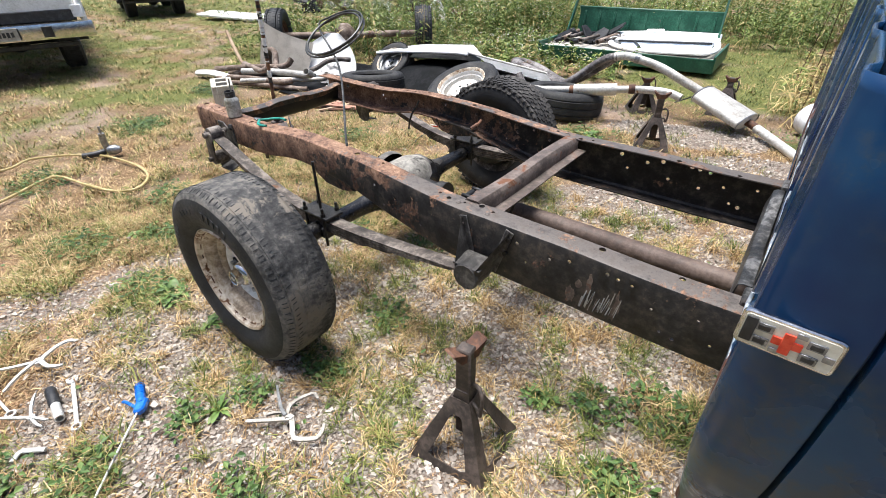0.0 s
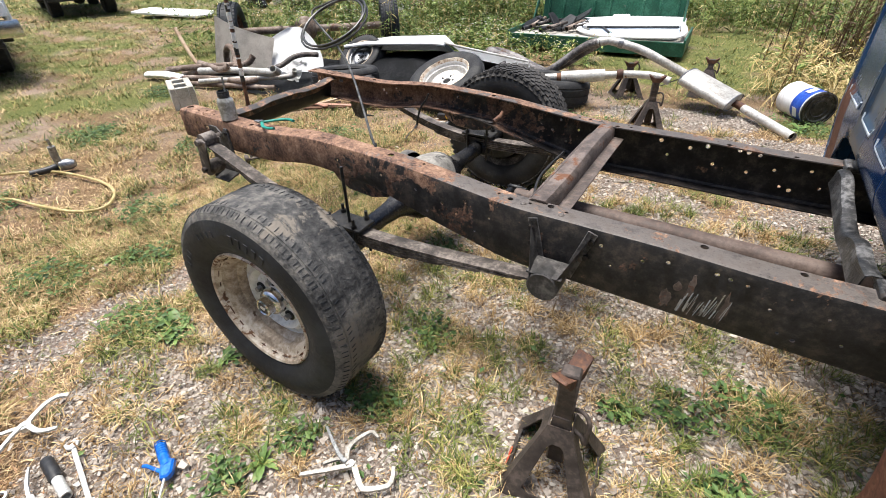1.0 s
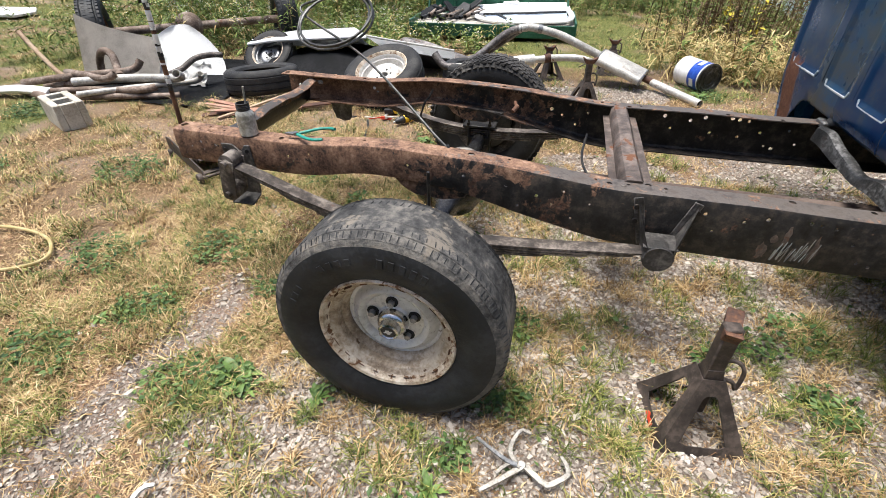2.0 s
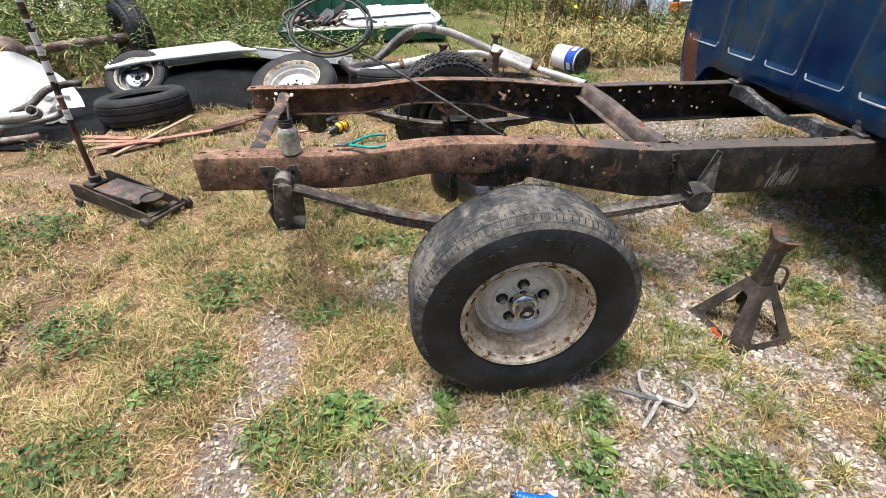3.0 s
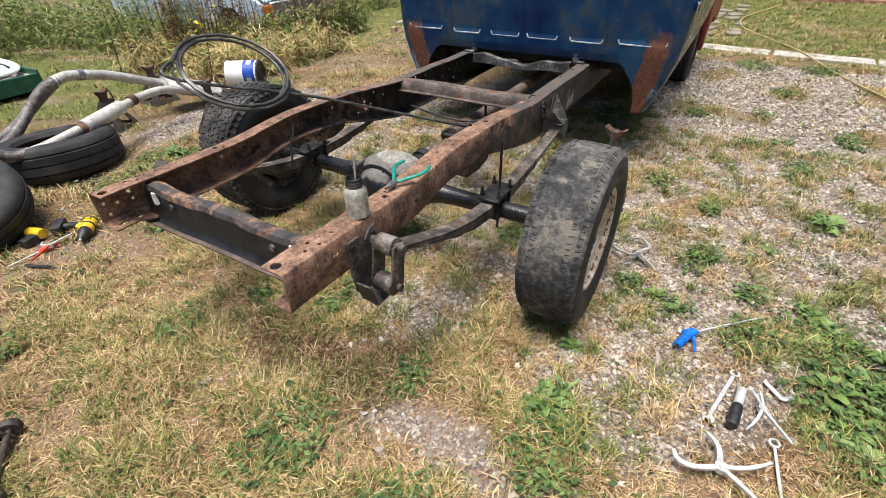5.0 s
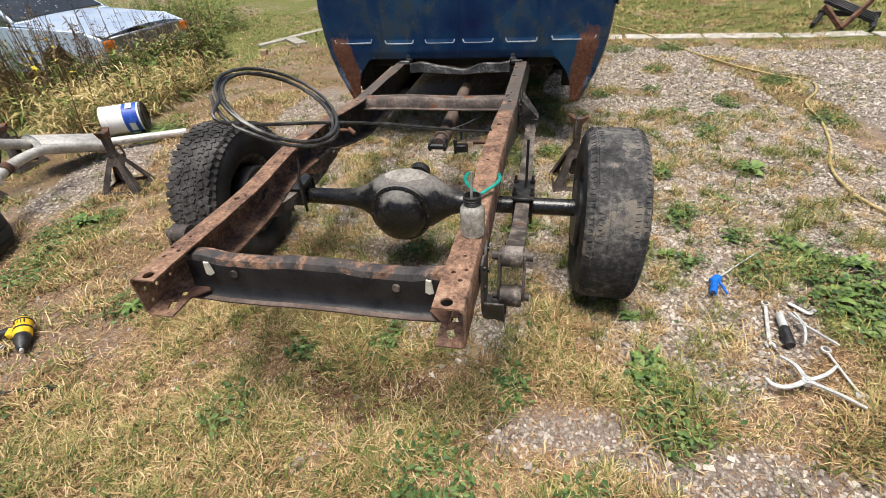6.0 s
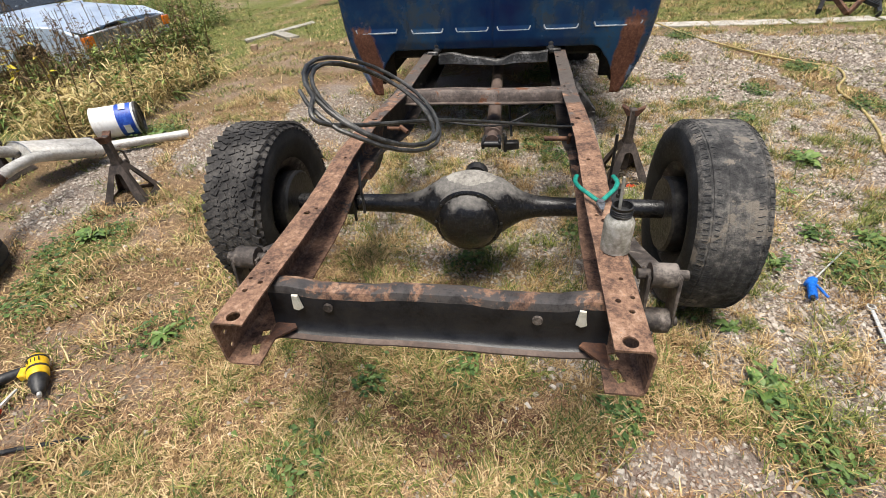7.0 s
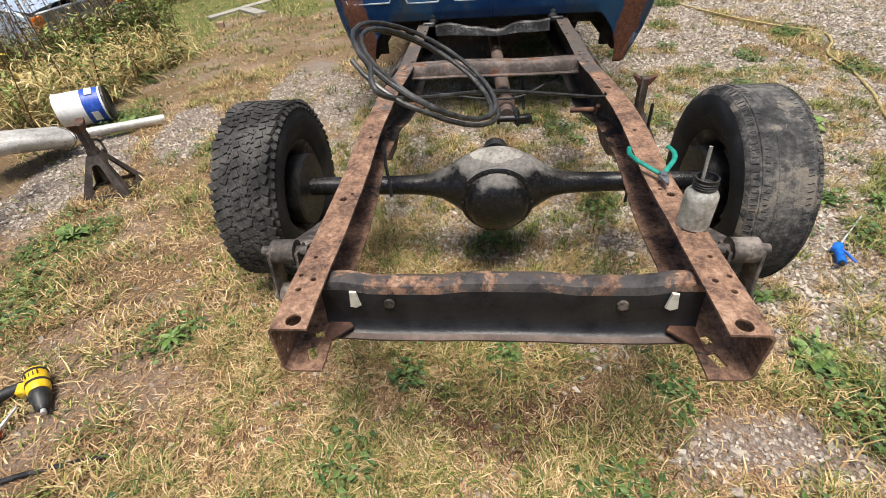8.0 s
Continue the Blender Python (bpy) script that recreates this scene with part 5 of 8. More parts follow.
def scatter(rng, n, area, density):
    """Up to n places in a rectangle, thinned by a density between 0 and 1."""
    x0, x1, y0, y1 = area
    x, y = rng.uniform(x0, x1, n), rng.uniform(y0, y1, n)
    keep = rng.rand(n) < density(x, y) * (1 - covers_at(x, y))
    return x[keep], y[keep]


# loose stones: crushed limestone, each one a skewed block
def gravel_stones():
    rng = np.random.RandomState(5)
    xs, ys, rs = [], [], []
    near = lambda a, b: np.clip(ramp(gravel_at(a, b), .10, .5) + .05 + .6 * rut_at(a, b) - .5 * ramp(patches_at(a, b), .4, .9), 0, 1)
    for area, n, lo, hi in (((-3.3, 1.2, -1.2, 2.4), 76000, .0035, .0095), ((-3.3, 1.2, -1.2, 2.4), 15000, .007, .0140), ((-3, 1.2, 2.4, 5.4), 17000, .006, .014), ((1.2, 4.0, -2.8, 1.6), 19000, .006, .019), ((-3, 1.2, -3, -1.2), 9000, .006, .016),
                            ((-3.2, 1, -1.2, 2.4), 420, .012, .019), ((-2, 3, -1.2, 1), 26, .020, .027), ((-4, 4, -5, -2.8), 1500, .014, .028)):
        x, y = scatter(rng, n, area, near)
        xs.append(x), ys.append(y), rs.append(lo + (hi - lo) * rng.rand(len(x)) ** 1.8)
    x, y, r = (np.concatenate(q) for q in (xs, ys, rs))
    n = len(x)
    cube = np.array([(i, j, k) for k in (-1, 1) for i, j in ((-1, -1), (1, -1), (1, 1), (-1, 1))], float) * .72
    quads = np.array([(3, 2, 1, 0), (4, 5, 6, 7), (0, 1, 5, 4), (1, 2, 6, 5), (2, 3, 7, 6), (3, 0, 4, 7)])
    size = np.stack([1.0 + .6 * rng.rand(n), .75 + .4 * rng.rand(n), .6 + .45 * rng.rand(n)], -1)
    v = cube[None] * (0.72 + .45 * rng.rand(n, 8, 1)) * size[:, None] * r[:, None, None]
    v = v + rng.uniform(-.22, .22, (n, 8, 3)) * r[:, None, None]
    q = rng.normal(0, 1, (n, 4)) * (1.0, .38, .38, 1.0)          # turned freely about the upright, rocked the other ways
    q /= np.linalg.norm(q, axis=1)[:, None]
    w, k = q[:, :1, None], np.repeat(q[:, None, 1:], 8, 1)
    v = v + 2 * np.cross(k, np.cross(k, v) + w * v)
    out = v + np.stack([x, y, height_at(x, y) + r * .18], -1)[:, None]
    faces = (quads[None] + 8 * np.arange(n)[:, None, None]).reshape(-1, 4)
    m = surface("limestone_gravel", (0.17, 0.138, 0.112), (0.38, 0.328, 0.275), (0.61, 0.555, 0.485), 20, 150, (0.8, 0.95), 0, 0.3, island=0.7, spec=0.25)
    mass("gravel", out.reshape(-1, 3), faces, m, "loose pale grey and tan limestone gravel", "gravel")


gravel_stones()


# blades: each one a bent strip of three triangles
def blades(rng, bx, by, length, width, lean, curl, spread):
    n = len(bx)
    a = rng.rand(n) * 6.283
    el = lean + spread * rng.uniform(-1, 1, n)
    L, W = length * (.5 + .8 * rng.rand(n)), width * (.6 + .7 * rng.rand(n))
    d = np.stack([np.cos(a), np.sin(a)], -1)
    s = np.stack([-d[:, 1], d[:, 0]], -1)
    z = height_at(bx, by)
    b = np.stack([bx, by], -1)
    h1, r1 = L * .5 * np.sin(el), L * .5 * np.cos(el)
    e2 = np.clip(el - curl * (.4 + rng.rand(n)), -.35, 1.5)
    h2, r2 = np.maximum(h1 + L * .5 * np.sin(e2), .002 + .006 * rng.rand(n)), r1 + L * .5 * np.cos(e2)
    side = rng.uniform(-.25, .25, n)[:, None] * L[:, None] * s
    P = lambda q, h: np.concatenate([q, (z + h)[:, None]], -1)
    v = np.stack([P(b - s * W[:, None] / 2, -.003), P(b + s * W[:, None] / 2, -.003), P(b + d * r1[:, None] + s * W[:, None] * .42, h1 + .002), P(b + d * r1[:, None] - s * W[:, None] * .42, h1 + .002),
                  P(b + d * r2[:, None] + side, h2)], 1)
    return v


def blade_faces(n):
    o = 5 * np.arange(n)[:, None]
    q = (o + np.array([[0, 1, 2, 3]])).tolist()
    t = (o + np.array([[3, 2, 4]])).tolist()
    return q + t


def grass_mass(name, fine, coarse, material, label):
    """Bent blades close by, plain three-cornered ones far off, as one cover."""
    v, w = np.concatenate(fine), np.concatenate(coarse)[:, (0, 1, 4)]
    faces = blade_faces(len(v)) + (5 * len(v) + np.arange(3 * len(w)).reshape(-1, 3)).tolist()
    mass(name, np.concatenate([v.reshape(-1, 3), w.reshape(-1, 3)]), faces, material, label, "grass")


def tufts(rng, x, y, per, r):
    k = rng.randint(per[0], per[1], len(x))
    bx, by = np.repeat(x, k), np.repeat(y, k)
    q, a = r * np.sqrt(rng.rand(len(bx))), rng.rand(len(bx)) * 6.283
    return bx + q * np.cos(a), by + q * np.sin(a)


def clumps(x, y):
    return ramp(lumps(x, y, 9.0, 51), .38, .62)


def lawn():
    rng = np.random.RandomState(8)
    dry = surface("dry_straw_blades", (0.13, 0.066, 0.028), (0.41, 0.275, 0.125), (0.76, 0.60, 0.345), 3, 30, (0.6, 0.85), 0, 0, island=0.65, spec=0.3)
    fresh = surface("green_grass_blades", (0.028, 0.046, 0.010), (0.12, 0.15, 0.032), (0.42, 0.39, 0.12), 3, 30, (0.5, 0.75), 0, 0, island=0.65, spec=0.3)
    mat = surface("dead_thatch", (0.085, 0.038, 0.022), (0.33, 0.195, 0.105), (0.68, 0.50, 0.31), 3, 30, (0.7, 0.9), 0, 0, island=0.75, spec=0.2)
    core, near, right, back, far, side = (-3.8, 1.0, -1.1, 2.9), (-5.6, 1.4, -1.5, 4.8), (1.2, 7, -3.0, 1.6), (-7, 3.5, 4.8, 13), (-14, -5.6, -1.5, 9), (1.4, 11, 1.6, 14)
    rear, yard, field = (-13, 9, -8, -3.0), (4.9, 11, -6, 1.6), (-24, -14, -1, 12)
    bare = lambda a, b: .55 * ell(a, b, -2.72, 1.5, .12, .40, -4) + 1.05 * ramp(gravel_at(a, b), .12, .52) + 1.35 * rut_at(a, b) + .25 * ell(a, b, .15, -.35, 1.2, .7)
    single = lambda a, b: .3 + .7 * ramp(gravel_at(a, b), .1, .5) - .5 * ell(a, b, .15, -.35, 1.2, .7) - .9 * rut_at(a, b) - tools_at(a, b)
    V, F = [], []
    for area, n, per, r, L, W in ((core, 19000, (8, 17), .05, .070, .0036), (near, 11000, (8, 15), .07, .075, .0055), (right, 5200, (7, 14), .06, .075, .009), (yard, 2600, (8, 14), .08, .07, .014), (field, 2200, (8, 14), .14, .09, .03), (back, 3600, (8, 15), .09, .06, .011), (far, 6000, (8, 15), .09, .075, .010), (side, 3600, (8, 14), .09, .08, .013), (rear, 1000, (8, 14), .12, .13, .02)):
        x, y = scatter(rng, n, area, lambda a, b: np.clip(1.08 - bare(a, b) - .55 * ramp(green_at(a, b), .35, .8) - .5 * tools_at(a, b), .28 if area is right else .10, 1))
        bx, by = tufts(rng, x, y, per, r)
        c = clumps(bx, by)
        k = rng.rand(len(bx)) < .45 + .55 * c
        bx, by, c = bx[k], by[k], c[k]
        if area is core:                               # single fountain-like tufts over the gravel
            x, y = scatter(rng, 900, area, single)
            tx, ty = tufts(rng, x, y, (26, 70), .030)
            V.append(blades(rng, tx, ty, .085, .0034, .62, .75, .5))
        (V if area in (core, near) else F).append(blades(rng, bx, by, L * (.65 + .6 * c), W, .24 + .36 * c, .6, .42))
    grass_mass("dry_grass", V, F, dry, "matted dry straw-coloured grass")
    V = []
    for area, n, L, W in ((core, 170000, .055, .0046), (near, 130000, .065, .0070)):
        x, y = scatter(rng, n, area, lambda a, b: np.clip(1.0 - .9 * bare(a, b) - .3 * tools_at(a, b), .16, 1))
        V.append(blades(rng, x, y, L, W, .14, .3, .16))
    u = np.concatenate(V)
    # dead grass patch, its colour also darkened for the frame tail's shade
    x, y = scatter(rng, 13000, (-3.1, -2.3, .9, 2.1), lambda a, b: np.clip(ell(a, b, -2.72, 1.5, .12, .40, -4) + .8 * ell(a, b, -2.62, 1.72, .1, .16), 0, 1) * (.3 + .9 * lumps(a, b, 15, 61)))
    w = blades(rng, x, y, .060, .0036, .30, .5, .3)
    rusty = surface("red_brown_shaded_grass", (0.04, 0.018, 0.011), (0.12, 0.060, 0.036), (0.27, 0.155, 0.093), 5, 30, (0.7, 0.9), 0, 0, island=0.7, spec=0.2)
    mass("dead_grass", w.reshape(-1, 3), blade_faces(len(w)), rusty, "red-brown dead grass darkened for the shade under the frame tail", "grass")
    mass("thatch", u[:, (0, 1, 4)].reshape(-1, 3), np.arange(3 * len(u)).reshape(-1, 3), mat, "flattened reddish dead grass litter", "grass litter")
    V, F = [], []
    for area, n, per, r, L, W in ((core, 11500, (7, 15), .045, .075, .0036), (near, 5200, (8, 15), .05, .085, .0055), (right, 3400, (8, 16), .06, .08, .009), (yard, 3600, (8, 14), .08, .07, .014), (field, 3000, (8, 14), .14, .09, .03), (back, 6800, (9, 16), .10, .06, .012), (far, 6500, (9, 16), .09, .075, .011), (side, 4600, (9, 15), .09, .08, .013), (rear, 900, (9, 15), .12, .13, .02)):
        x, y = scatter(rng, n, area, lambda a, b: np.clip(.58 + .7 * ramp(green_at(a, b), .15, .7) + .6 * (clumps(a, b) - .5) - .6 * ramp(gravel_at(a, b), .15, .5) - .7 * rut_at(a, b) - .45 * tools_at(a, b), .22 if area is right else .015, 1))
        bx, by = tufts(rng, x, y, per, r)
        if area is core:
            x, y = scatter(rng, 620, area, single)
            tx, ty = tufts(rng, x, y, (22, 55), .028)
            V.append(blades(rng, tx, ty, .085, .0036, .8, .7, .45))
        (V if area in (core, near) else F).append(blades(rng, bx, by, L * (.65 + .6 * clumps(bx, by)), W, .66, .6, .4))
    grass_mass("green_grass", V, F, fresh, "short green grass in uneven patches")


lawn()


# clover-like small leaves that fill the green patches
def small_leaves():
    rng = np.random.RandomState(12)
    X, Y = [], []
    for cx, cy, r in GREEN:
        k = int(4300 * r * r * 3.1 * (1.0 if cy < 3 else .5)) + 40
        q, a = r * 1.15 * np.sqrt(rng.rand(k)), rng.rand(k) * 6.283
        x, y = cx + q * np.cos(a), cy + q * np.sin(a) * .8
        keep = rng.rand(k) < patches_at(x, y) * (1 - .7 * tools_at(x, y)) * (.35 + .8 * lumps(x, y, 16, 77))
        X.append(x[keep]), Y.append(y[keep])
    x, y = scatter(rng, 9000, (-4, 1.2, -1.2, 3.2), lambda a, b: .25 * lumps(a, b, 9, 78) ** 2 * (1 - rut_at(a, b)))
    x, y = np.concatenate(X + [x]), np.concatenate(Y + [y])
    n = len(x)
    r, a, t = .006 + .011 * rng.rand(n), rng.rand(n) * 6.283, rng.uniform(-.5, .5, n)
    z = height_at(x, y) + .010 + .055 * rng.rand(n) ** 1.5
    d = np.stack([np.cos(a), np.sin(a)], -1)
    s = np.stack([-d[:, 1], d[:, 0]], -1)
    c = np.stack([x, y], -1)
    P = lambda f, w, h: np.concatenate([c + d * (f * r)[:, None] + s * (w * r)[:, None], (z + h * r)[:, None]], -1)
    v = np.stack([P(-1, 0, -.3), P(0, -.62, t), P(1.3, 0, t * .3 - .2), P(0, .62, -t)], 1)
    m = surface("weed_leaves", (0.022, 0.05, 0.014), (0.065, 0.12, 0.030), (0.17, 0.24, 0.07), 4, 40, (0.45, 0.7), 0, 0, island=0.65, spec=0.35)
    mass("clover", v.reshape(-1, 3), np.arange(4 * n).reshape(n, 4), m, "low green clover and creeping weeds", "weeds")


small_leaves()


# broadleaf rosettes
def leaf_mesh(length, width, wave, seed):
    rnd = random.Random(seed)
    bm, rows = B(), []
    for i in range(8):
        f = i / 7
        w = width * (math.sin(math.pi * min(1, f * .93 + .05)) ** .75) * (1 + wave * math.sin(f * 21 + seed)) * .5 if f > .22 else .004 + .006 * f
        z = length * (.38 * f - .42 * f * f) + .006
        x = length * f
        rows.append([bm.verts.new((x, -w, z + w * .35 + rnd.uniform(-.003, .003))), bm.verts.new((x, 0, z)), bm.verts.new((x, w, z + w * .35 + rnd.uniform(-.003, .003)))])
    for p, q in zip(rows, rows[1:]):
        for j in (0, 1):
            bm.faces.new((p[j], p[j + 1], q[j + 1], q[j]))
    me = bpy.data.meshes.new("leaf")
    bm.to_mesh(me)
    bm.free()
    me.polygons.foreach_set("use_smooth", [True] * len(me.polygons))
    me.materials.append(MAT["leaf"])
    return me


MAT["leaf"] = surface("broad_green_leaf", (0.06, 0.11, 0.024), (0.12, 0.20, 0.045), (0.22, 0.30, 0.085), 14, 70, (0.4, 0.6), 0, 0.25, (0.2, 0.16, 0.05), 0.7, 25, per_object=.5, spec=0.4)
LEAVES = [leaf_mesh(.065, .022, .06, 1), leaf_mesh(.075, .014, .3, 2), leaf_mesh(.075, .032, .05, 3)]


def rosette(x, y, size, k, count, seed):
    rnd = random.Random(seed)
    t = thing("broadleaf_weed", pose(x, y, float(height_at(np.array(x), np.array(y))), 0, 0, rnd.uniform(0, 360)), "green broadleaf weed rosette growing in the gravel", "weed", "broadleaf weeds in the yard")
    for i in range(count):
        ob = new("leaf", LEAVES[k])
        ob.parent = t
        ob.matrix_local = pose(0, 0, 0, rnd.uniform(-12, 12), rnd.uniform(-28, 4), i * 360 / count + rnd.uniform(-18, 18)) @ Matrix.Scale(1.15 * size * rnd.uniform(.65, 1.15), 4)


WEEDS = [(-2.36, .50, 1.2), (-2.28, .46, 1.0), (-2.44, .42, .9), (-2.55, 1.02, 1.0), (-2.01, .52, .9), (-.28, -.41, 1.35), (-1.36, -.46, 1.3), (-1.46, -.36, 1.15), (-1.25, -.36, 1.1), (-1.60, -.54, 1.2),
         (-1.72, -.42, 1.2), (-1.88, -.48, 1.25), (-1.80, -.60, 1.2), (-2.0, -.52, 1.1), (-1.42, -.62, 1.1), (-1.66, -.68, 1.2), (-2.62, .36, .9), (-1.33, .74, .8), (-1.35, 1.13, .8), (-.53, 1.17, .8), (-.12, 1.42, .8), (-1.0, .15, .9), (-.14, 1.03, .8),
         (-.43, .2, 1.0), (-1.24, -.08, .8), (-2.19, 1.6, .8), (.5, -.27, 1.0), (1.2, -.6, 1.0), (-3.2, .6, .7), (-.62, 3.9, .9), (-1.47, .3, .9), (-1.54, .19, .8), (-1.66, 1.72, .9), (-2.44, 1.63, .8), (.3, .45, .8), (-.75, -.15, .9), (-.2, .62, .8), (.9, .1, .9), (-2.44, 3.06, 1.0), (-1.75, 4.15, 1.2), (-.1, 4.95, 1.2)]
for i, (x, y, size) in enumerate(WEEDS):
    rosette(x, y, size, 2 if size > 1 else i % 2, 9 + i % 5, 40 + i)


# tall weeds along the back of the yard
def tall_weeds(name, rng, spots, h, leaf, m, label, leaves=9, stem=.0028, head=None):
    V, F = [], []
    base = 0
    for (x, y), hh in zip(spots, h):
        a, lean = rng.rand() * 6.283, rng.rand() * .28
        top = np.array([math.cos(a) * lean * hh, math.sin(a) * lean * hh, hh])
        s = np.array([-math.sin(a), math.cos(a), 0]) * stem
        s2 = np.array([math.cos(a), math.sin(a), 0]) * stem
        o = np.array([x, y, float(height_at(np.array(x), np.array(y))) - .01])
        pts = [o - s, o + s, o + top + s * .4, o + top - s * .4, o - s2, o + s2, o + top + s2 * .4, o + top - s2 * .4]
        F += [[base, base + 1, base + 2, base + 3], [base + 4, base + 5, base + 6, base + 7]]
        k = base + 8
        for i in range(leaves):
            f = .12 + .86 * rng.rand()
            q = o + top * f
            b, el, L, W = rng.rand() * 6.283, rng.uniform(-.5, .9), leaf[0] * (.5 + rng.rand()) * (1.15 - .5 * f), leaf[1] * (.6 + .7 * rng.rand())
            d = np.array([math.cos(b) * math.cos(el), math.sin(b) * math.cos(el), math.sin(el)])
            w = np.array([-math.sin(b), math.cos(b), rng.uniform(-.4, .4)]) * W
            pts += [q, q + d * L * .45 + w, q + d * L - np.array([0, 0, L * .25]), q + d * L * .45 - w]
            F.append([k, k + 1, k + 2, k + 3])
            k += 4
        V += pts
        base = k
    mass(name, np.array(V), F, m, label, "weeds")


def back_weeds():
    rng = np.random.RandomState(20)
    green = surface("tall_weed_green", (0.028, 0.055, 0.013), (0.135, 0.20, 0.045), (0.40, 0.46, 0.14), 2, 30, (0.5, 0.75), 0, 0, island=0.6, spec=0.3)
    straw = surface("tall_weed_straw", (0.24, 0.165, 0.06), (0.48, 0.37, 0.15), (0.70, 0.58, 0.3), 2, 30, (0.6, 0.8), 0, 0, island=0.6, spec=0.3)
    brown = surface("dead_brown_stalks", (0.055, 0.034, 0.02), (0.125, 0.08, 0.042), (0.25, 0.17, 0.08), 2, 30, (0.6, 0.8), 0, 0, island=0.6, spec=0.3)
    yellow = surface("yellow_weed_leaves", (0.30, 0.24, 0.02), (0.5, 0.4, 0.025), (0.62, 0.52, 0.06), 2, 30, (0.5, 0.7), 0, 0, island=0.6, spec=0.3)
    white = surface("white_weed_flowers", (0.42, 0.42, 0.36), (0.6, 0.6, 0.54), (0.72, 0.72, 0.66), 2, 30, (0.6, 0.8), 0, 0, island=0.6)
    band = lambda a, b: np.clip(ramp(b - 5.85 - .36 * (a + 3), 0, .5) * ramp(-a, 1.9, 2.6) * ramp(a, -9.0, -8.0) + ramp(b, 9.2, 10.2) * .9, 0, 1)
    x, y = scatter(rng, 11500, (-11, 9, 3.4, 12.5), lambda a, b: np.clip(band(a, b) * (.35 + .8 * lumps(a, b, 1.4, 41)), 0, 1) * (1 - ell(a, b, -2.8, 7.6, 1.45, .95, 6)))
    low = np.where((x > -5.3) & (y < 8.35), .36, 1.0)          # short growth between the scrap and the trailer box
    tall_weeds("tall_weeds", rng, list(zip(x, y)), (.42 + .72 * rng.rand(len(x))) * low, (.115, .0125), green, "tall green weeds along the edge of the yard", 21)
    k = rng.rand(len(x)) < .34
    tall_weeds("dry_tall_weeds", rng, list(zip(x[k] + .05, y[k])), (.5 + .6 * rng.rand(k.sum())) * low[k], (.14, .008), straw, "tall dry yellow weeds among the green", 9)
    k = rng.rand(len(x)) < .30
    fh = np.repeat(low[k], 7)
    fx, fy = np.repeat(x[k], 7) + rng.uniform(-.12, .12, 7 * k.sum()), np.repeat(y[k], 7) + rng.uniform(-.12, .12, 7 * k.sum())
    n, z, r = len(fx), (.4 + .55 * rng.rand(len(fx))) * fh, .013
    P = lambda dx, dy, dz: np.stack([fx + dx * r, fy + dy * r, z + dz * r], -1)
    mass("weed_flowers", np.stack([P(-1, 0, 0), P(0, -1, .6), P(1, 0, 0), P(0, 1, .6)], 1).reshape(-1, 3), np.arange(4 * n).reshape(n, 4), white, "small white flower heads on the weeds", "flowers")
    # dry clump by the paint can, in front of the silver car
    dry = lambda a, b: np.clip(ell(a, b, .35, 6.0, .75, .45, 10) + ell(a, b, 1.3, 6.1, .8, .5, 0) + ell(a, b, .45, 7.3, .95, .4), 0, 1)
    x, y = scatter(rng, 3400, (-1.2, 3.0, 5.0, 8.4), dry)
    tall_weeds("dry_tall_weeds", rng, list(zip(x, y)), .18 + .36 * rng.rand(len(x)), (.22, .006), straw, "dry bleached grass clump beside the paint can", 8)
    k = rng.rand(len(x)) < .45 * np.clip(ell(x, y, .7, 7.3, .8, .5), .1, 1)
    tall_weeds("dead_stalks", rng, list(zip(x[k], y[k])), .75 + .65 * rng.rand(k.sum()), (.07, .014), brown, "dead brown seed stalks", 18, .006)
    k = rng.rand(len(x)) < .15
    tall_weeds("tall_weeds", rng, list(zip(x[k], y[k])), .2 + .4 * rng.rand(k.sum()), (.13, .016), green, "green weeds growing through dry grass", 11)
    k = rng.rand(len(x)) < .05 * ell(x, y, .9, 7.3, .8, .5)
    tall_weeds("yellow_weeds", rng, list(zip(x[k], y[k])), .6 + .4 * rng.rand(k.sum()), (.10, .034), yellow, "yellow-leaved weeds before the silver car", 9)

    # rank growth right before the silver car's bumper
    x, y = scatter(rng, 1700, (1.0, 5.4, 7.2, 8.8), lambda a, b: np.clip(ell(a, b, 3.3, 7.8, 1.5, .2, 5) + ell(a, b, 1.75, 8.0, .5, .5), 0, 1))
    tall_weeds("tall_weeds", rng, list(zip(x, y)), .4 + .35 * rng.rand(len(x)), (.15, .016), green, "rank green weeds before the silver car", 13)
    k = rng.rand(len(x)) < .5
    tall_weeds("dry_tall_weeds", rng, list(zip(x[k], y[k])), .45 + .4 * rng.rand(k.sum()), (.16, .008), straw, "dry yellow weeds before the silver car", 10)
    k = rng.rand(len(x)) < .3
    tall_weeds("dead_stalks", rng, list(zip(x[k], y[k])), .7 + .5 * rng.rand(k.sum()), (.06, .012), brown, "dead brown stalks before the silver car", 18, .004)



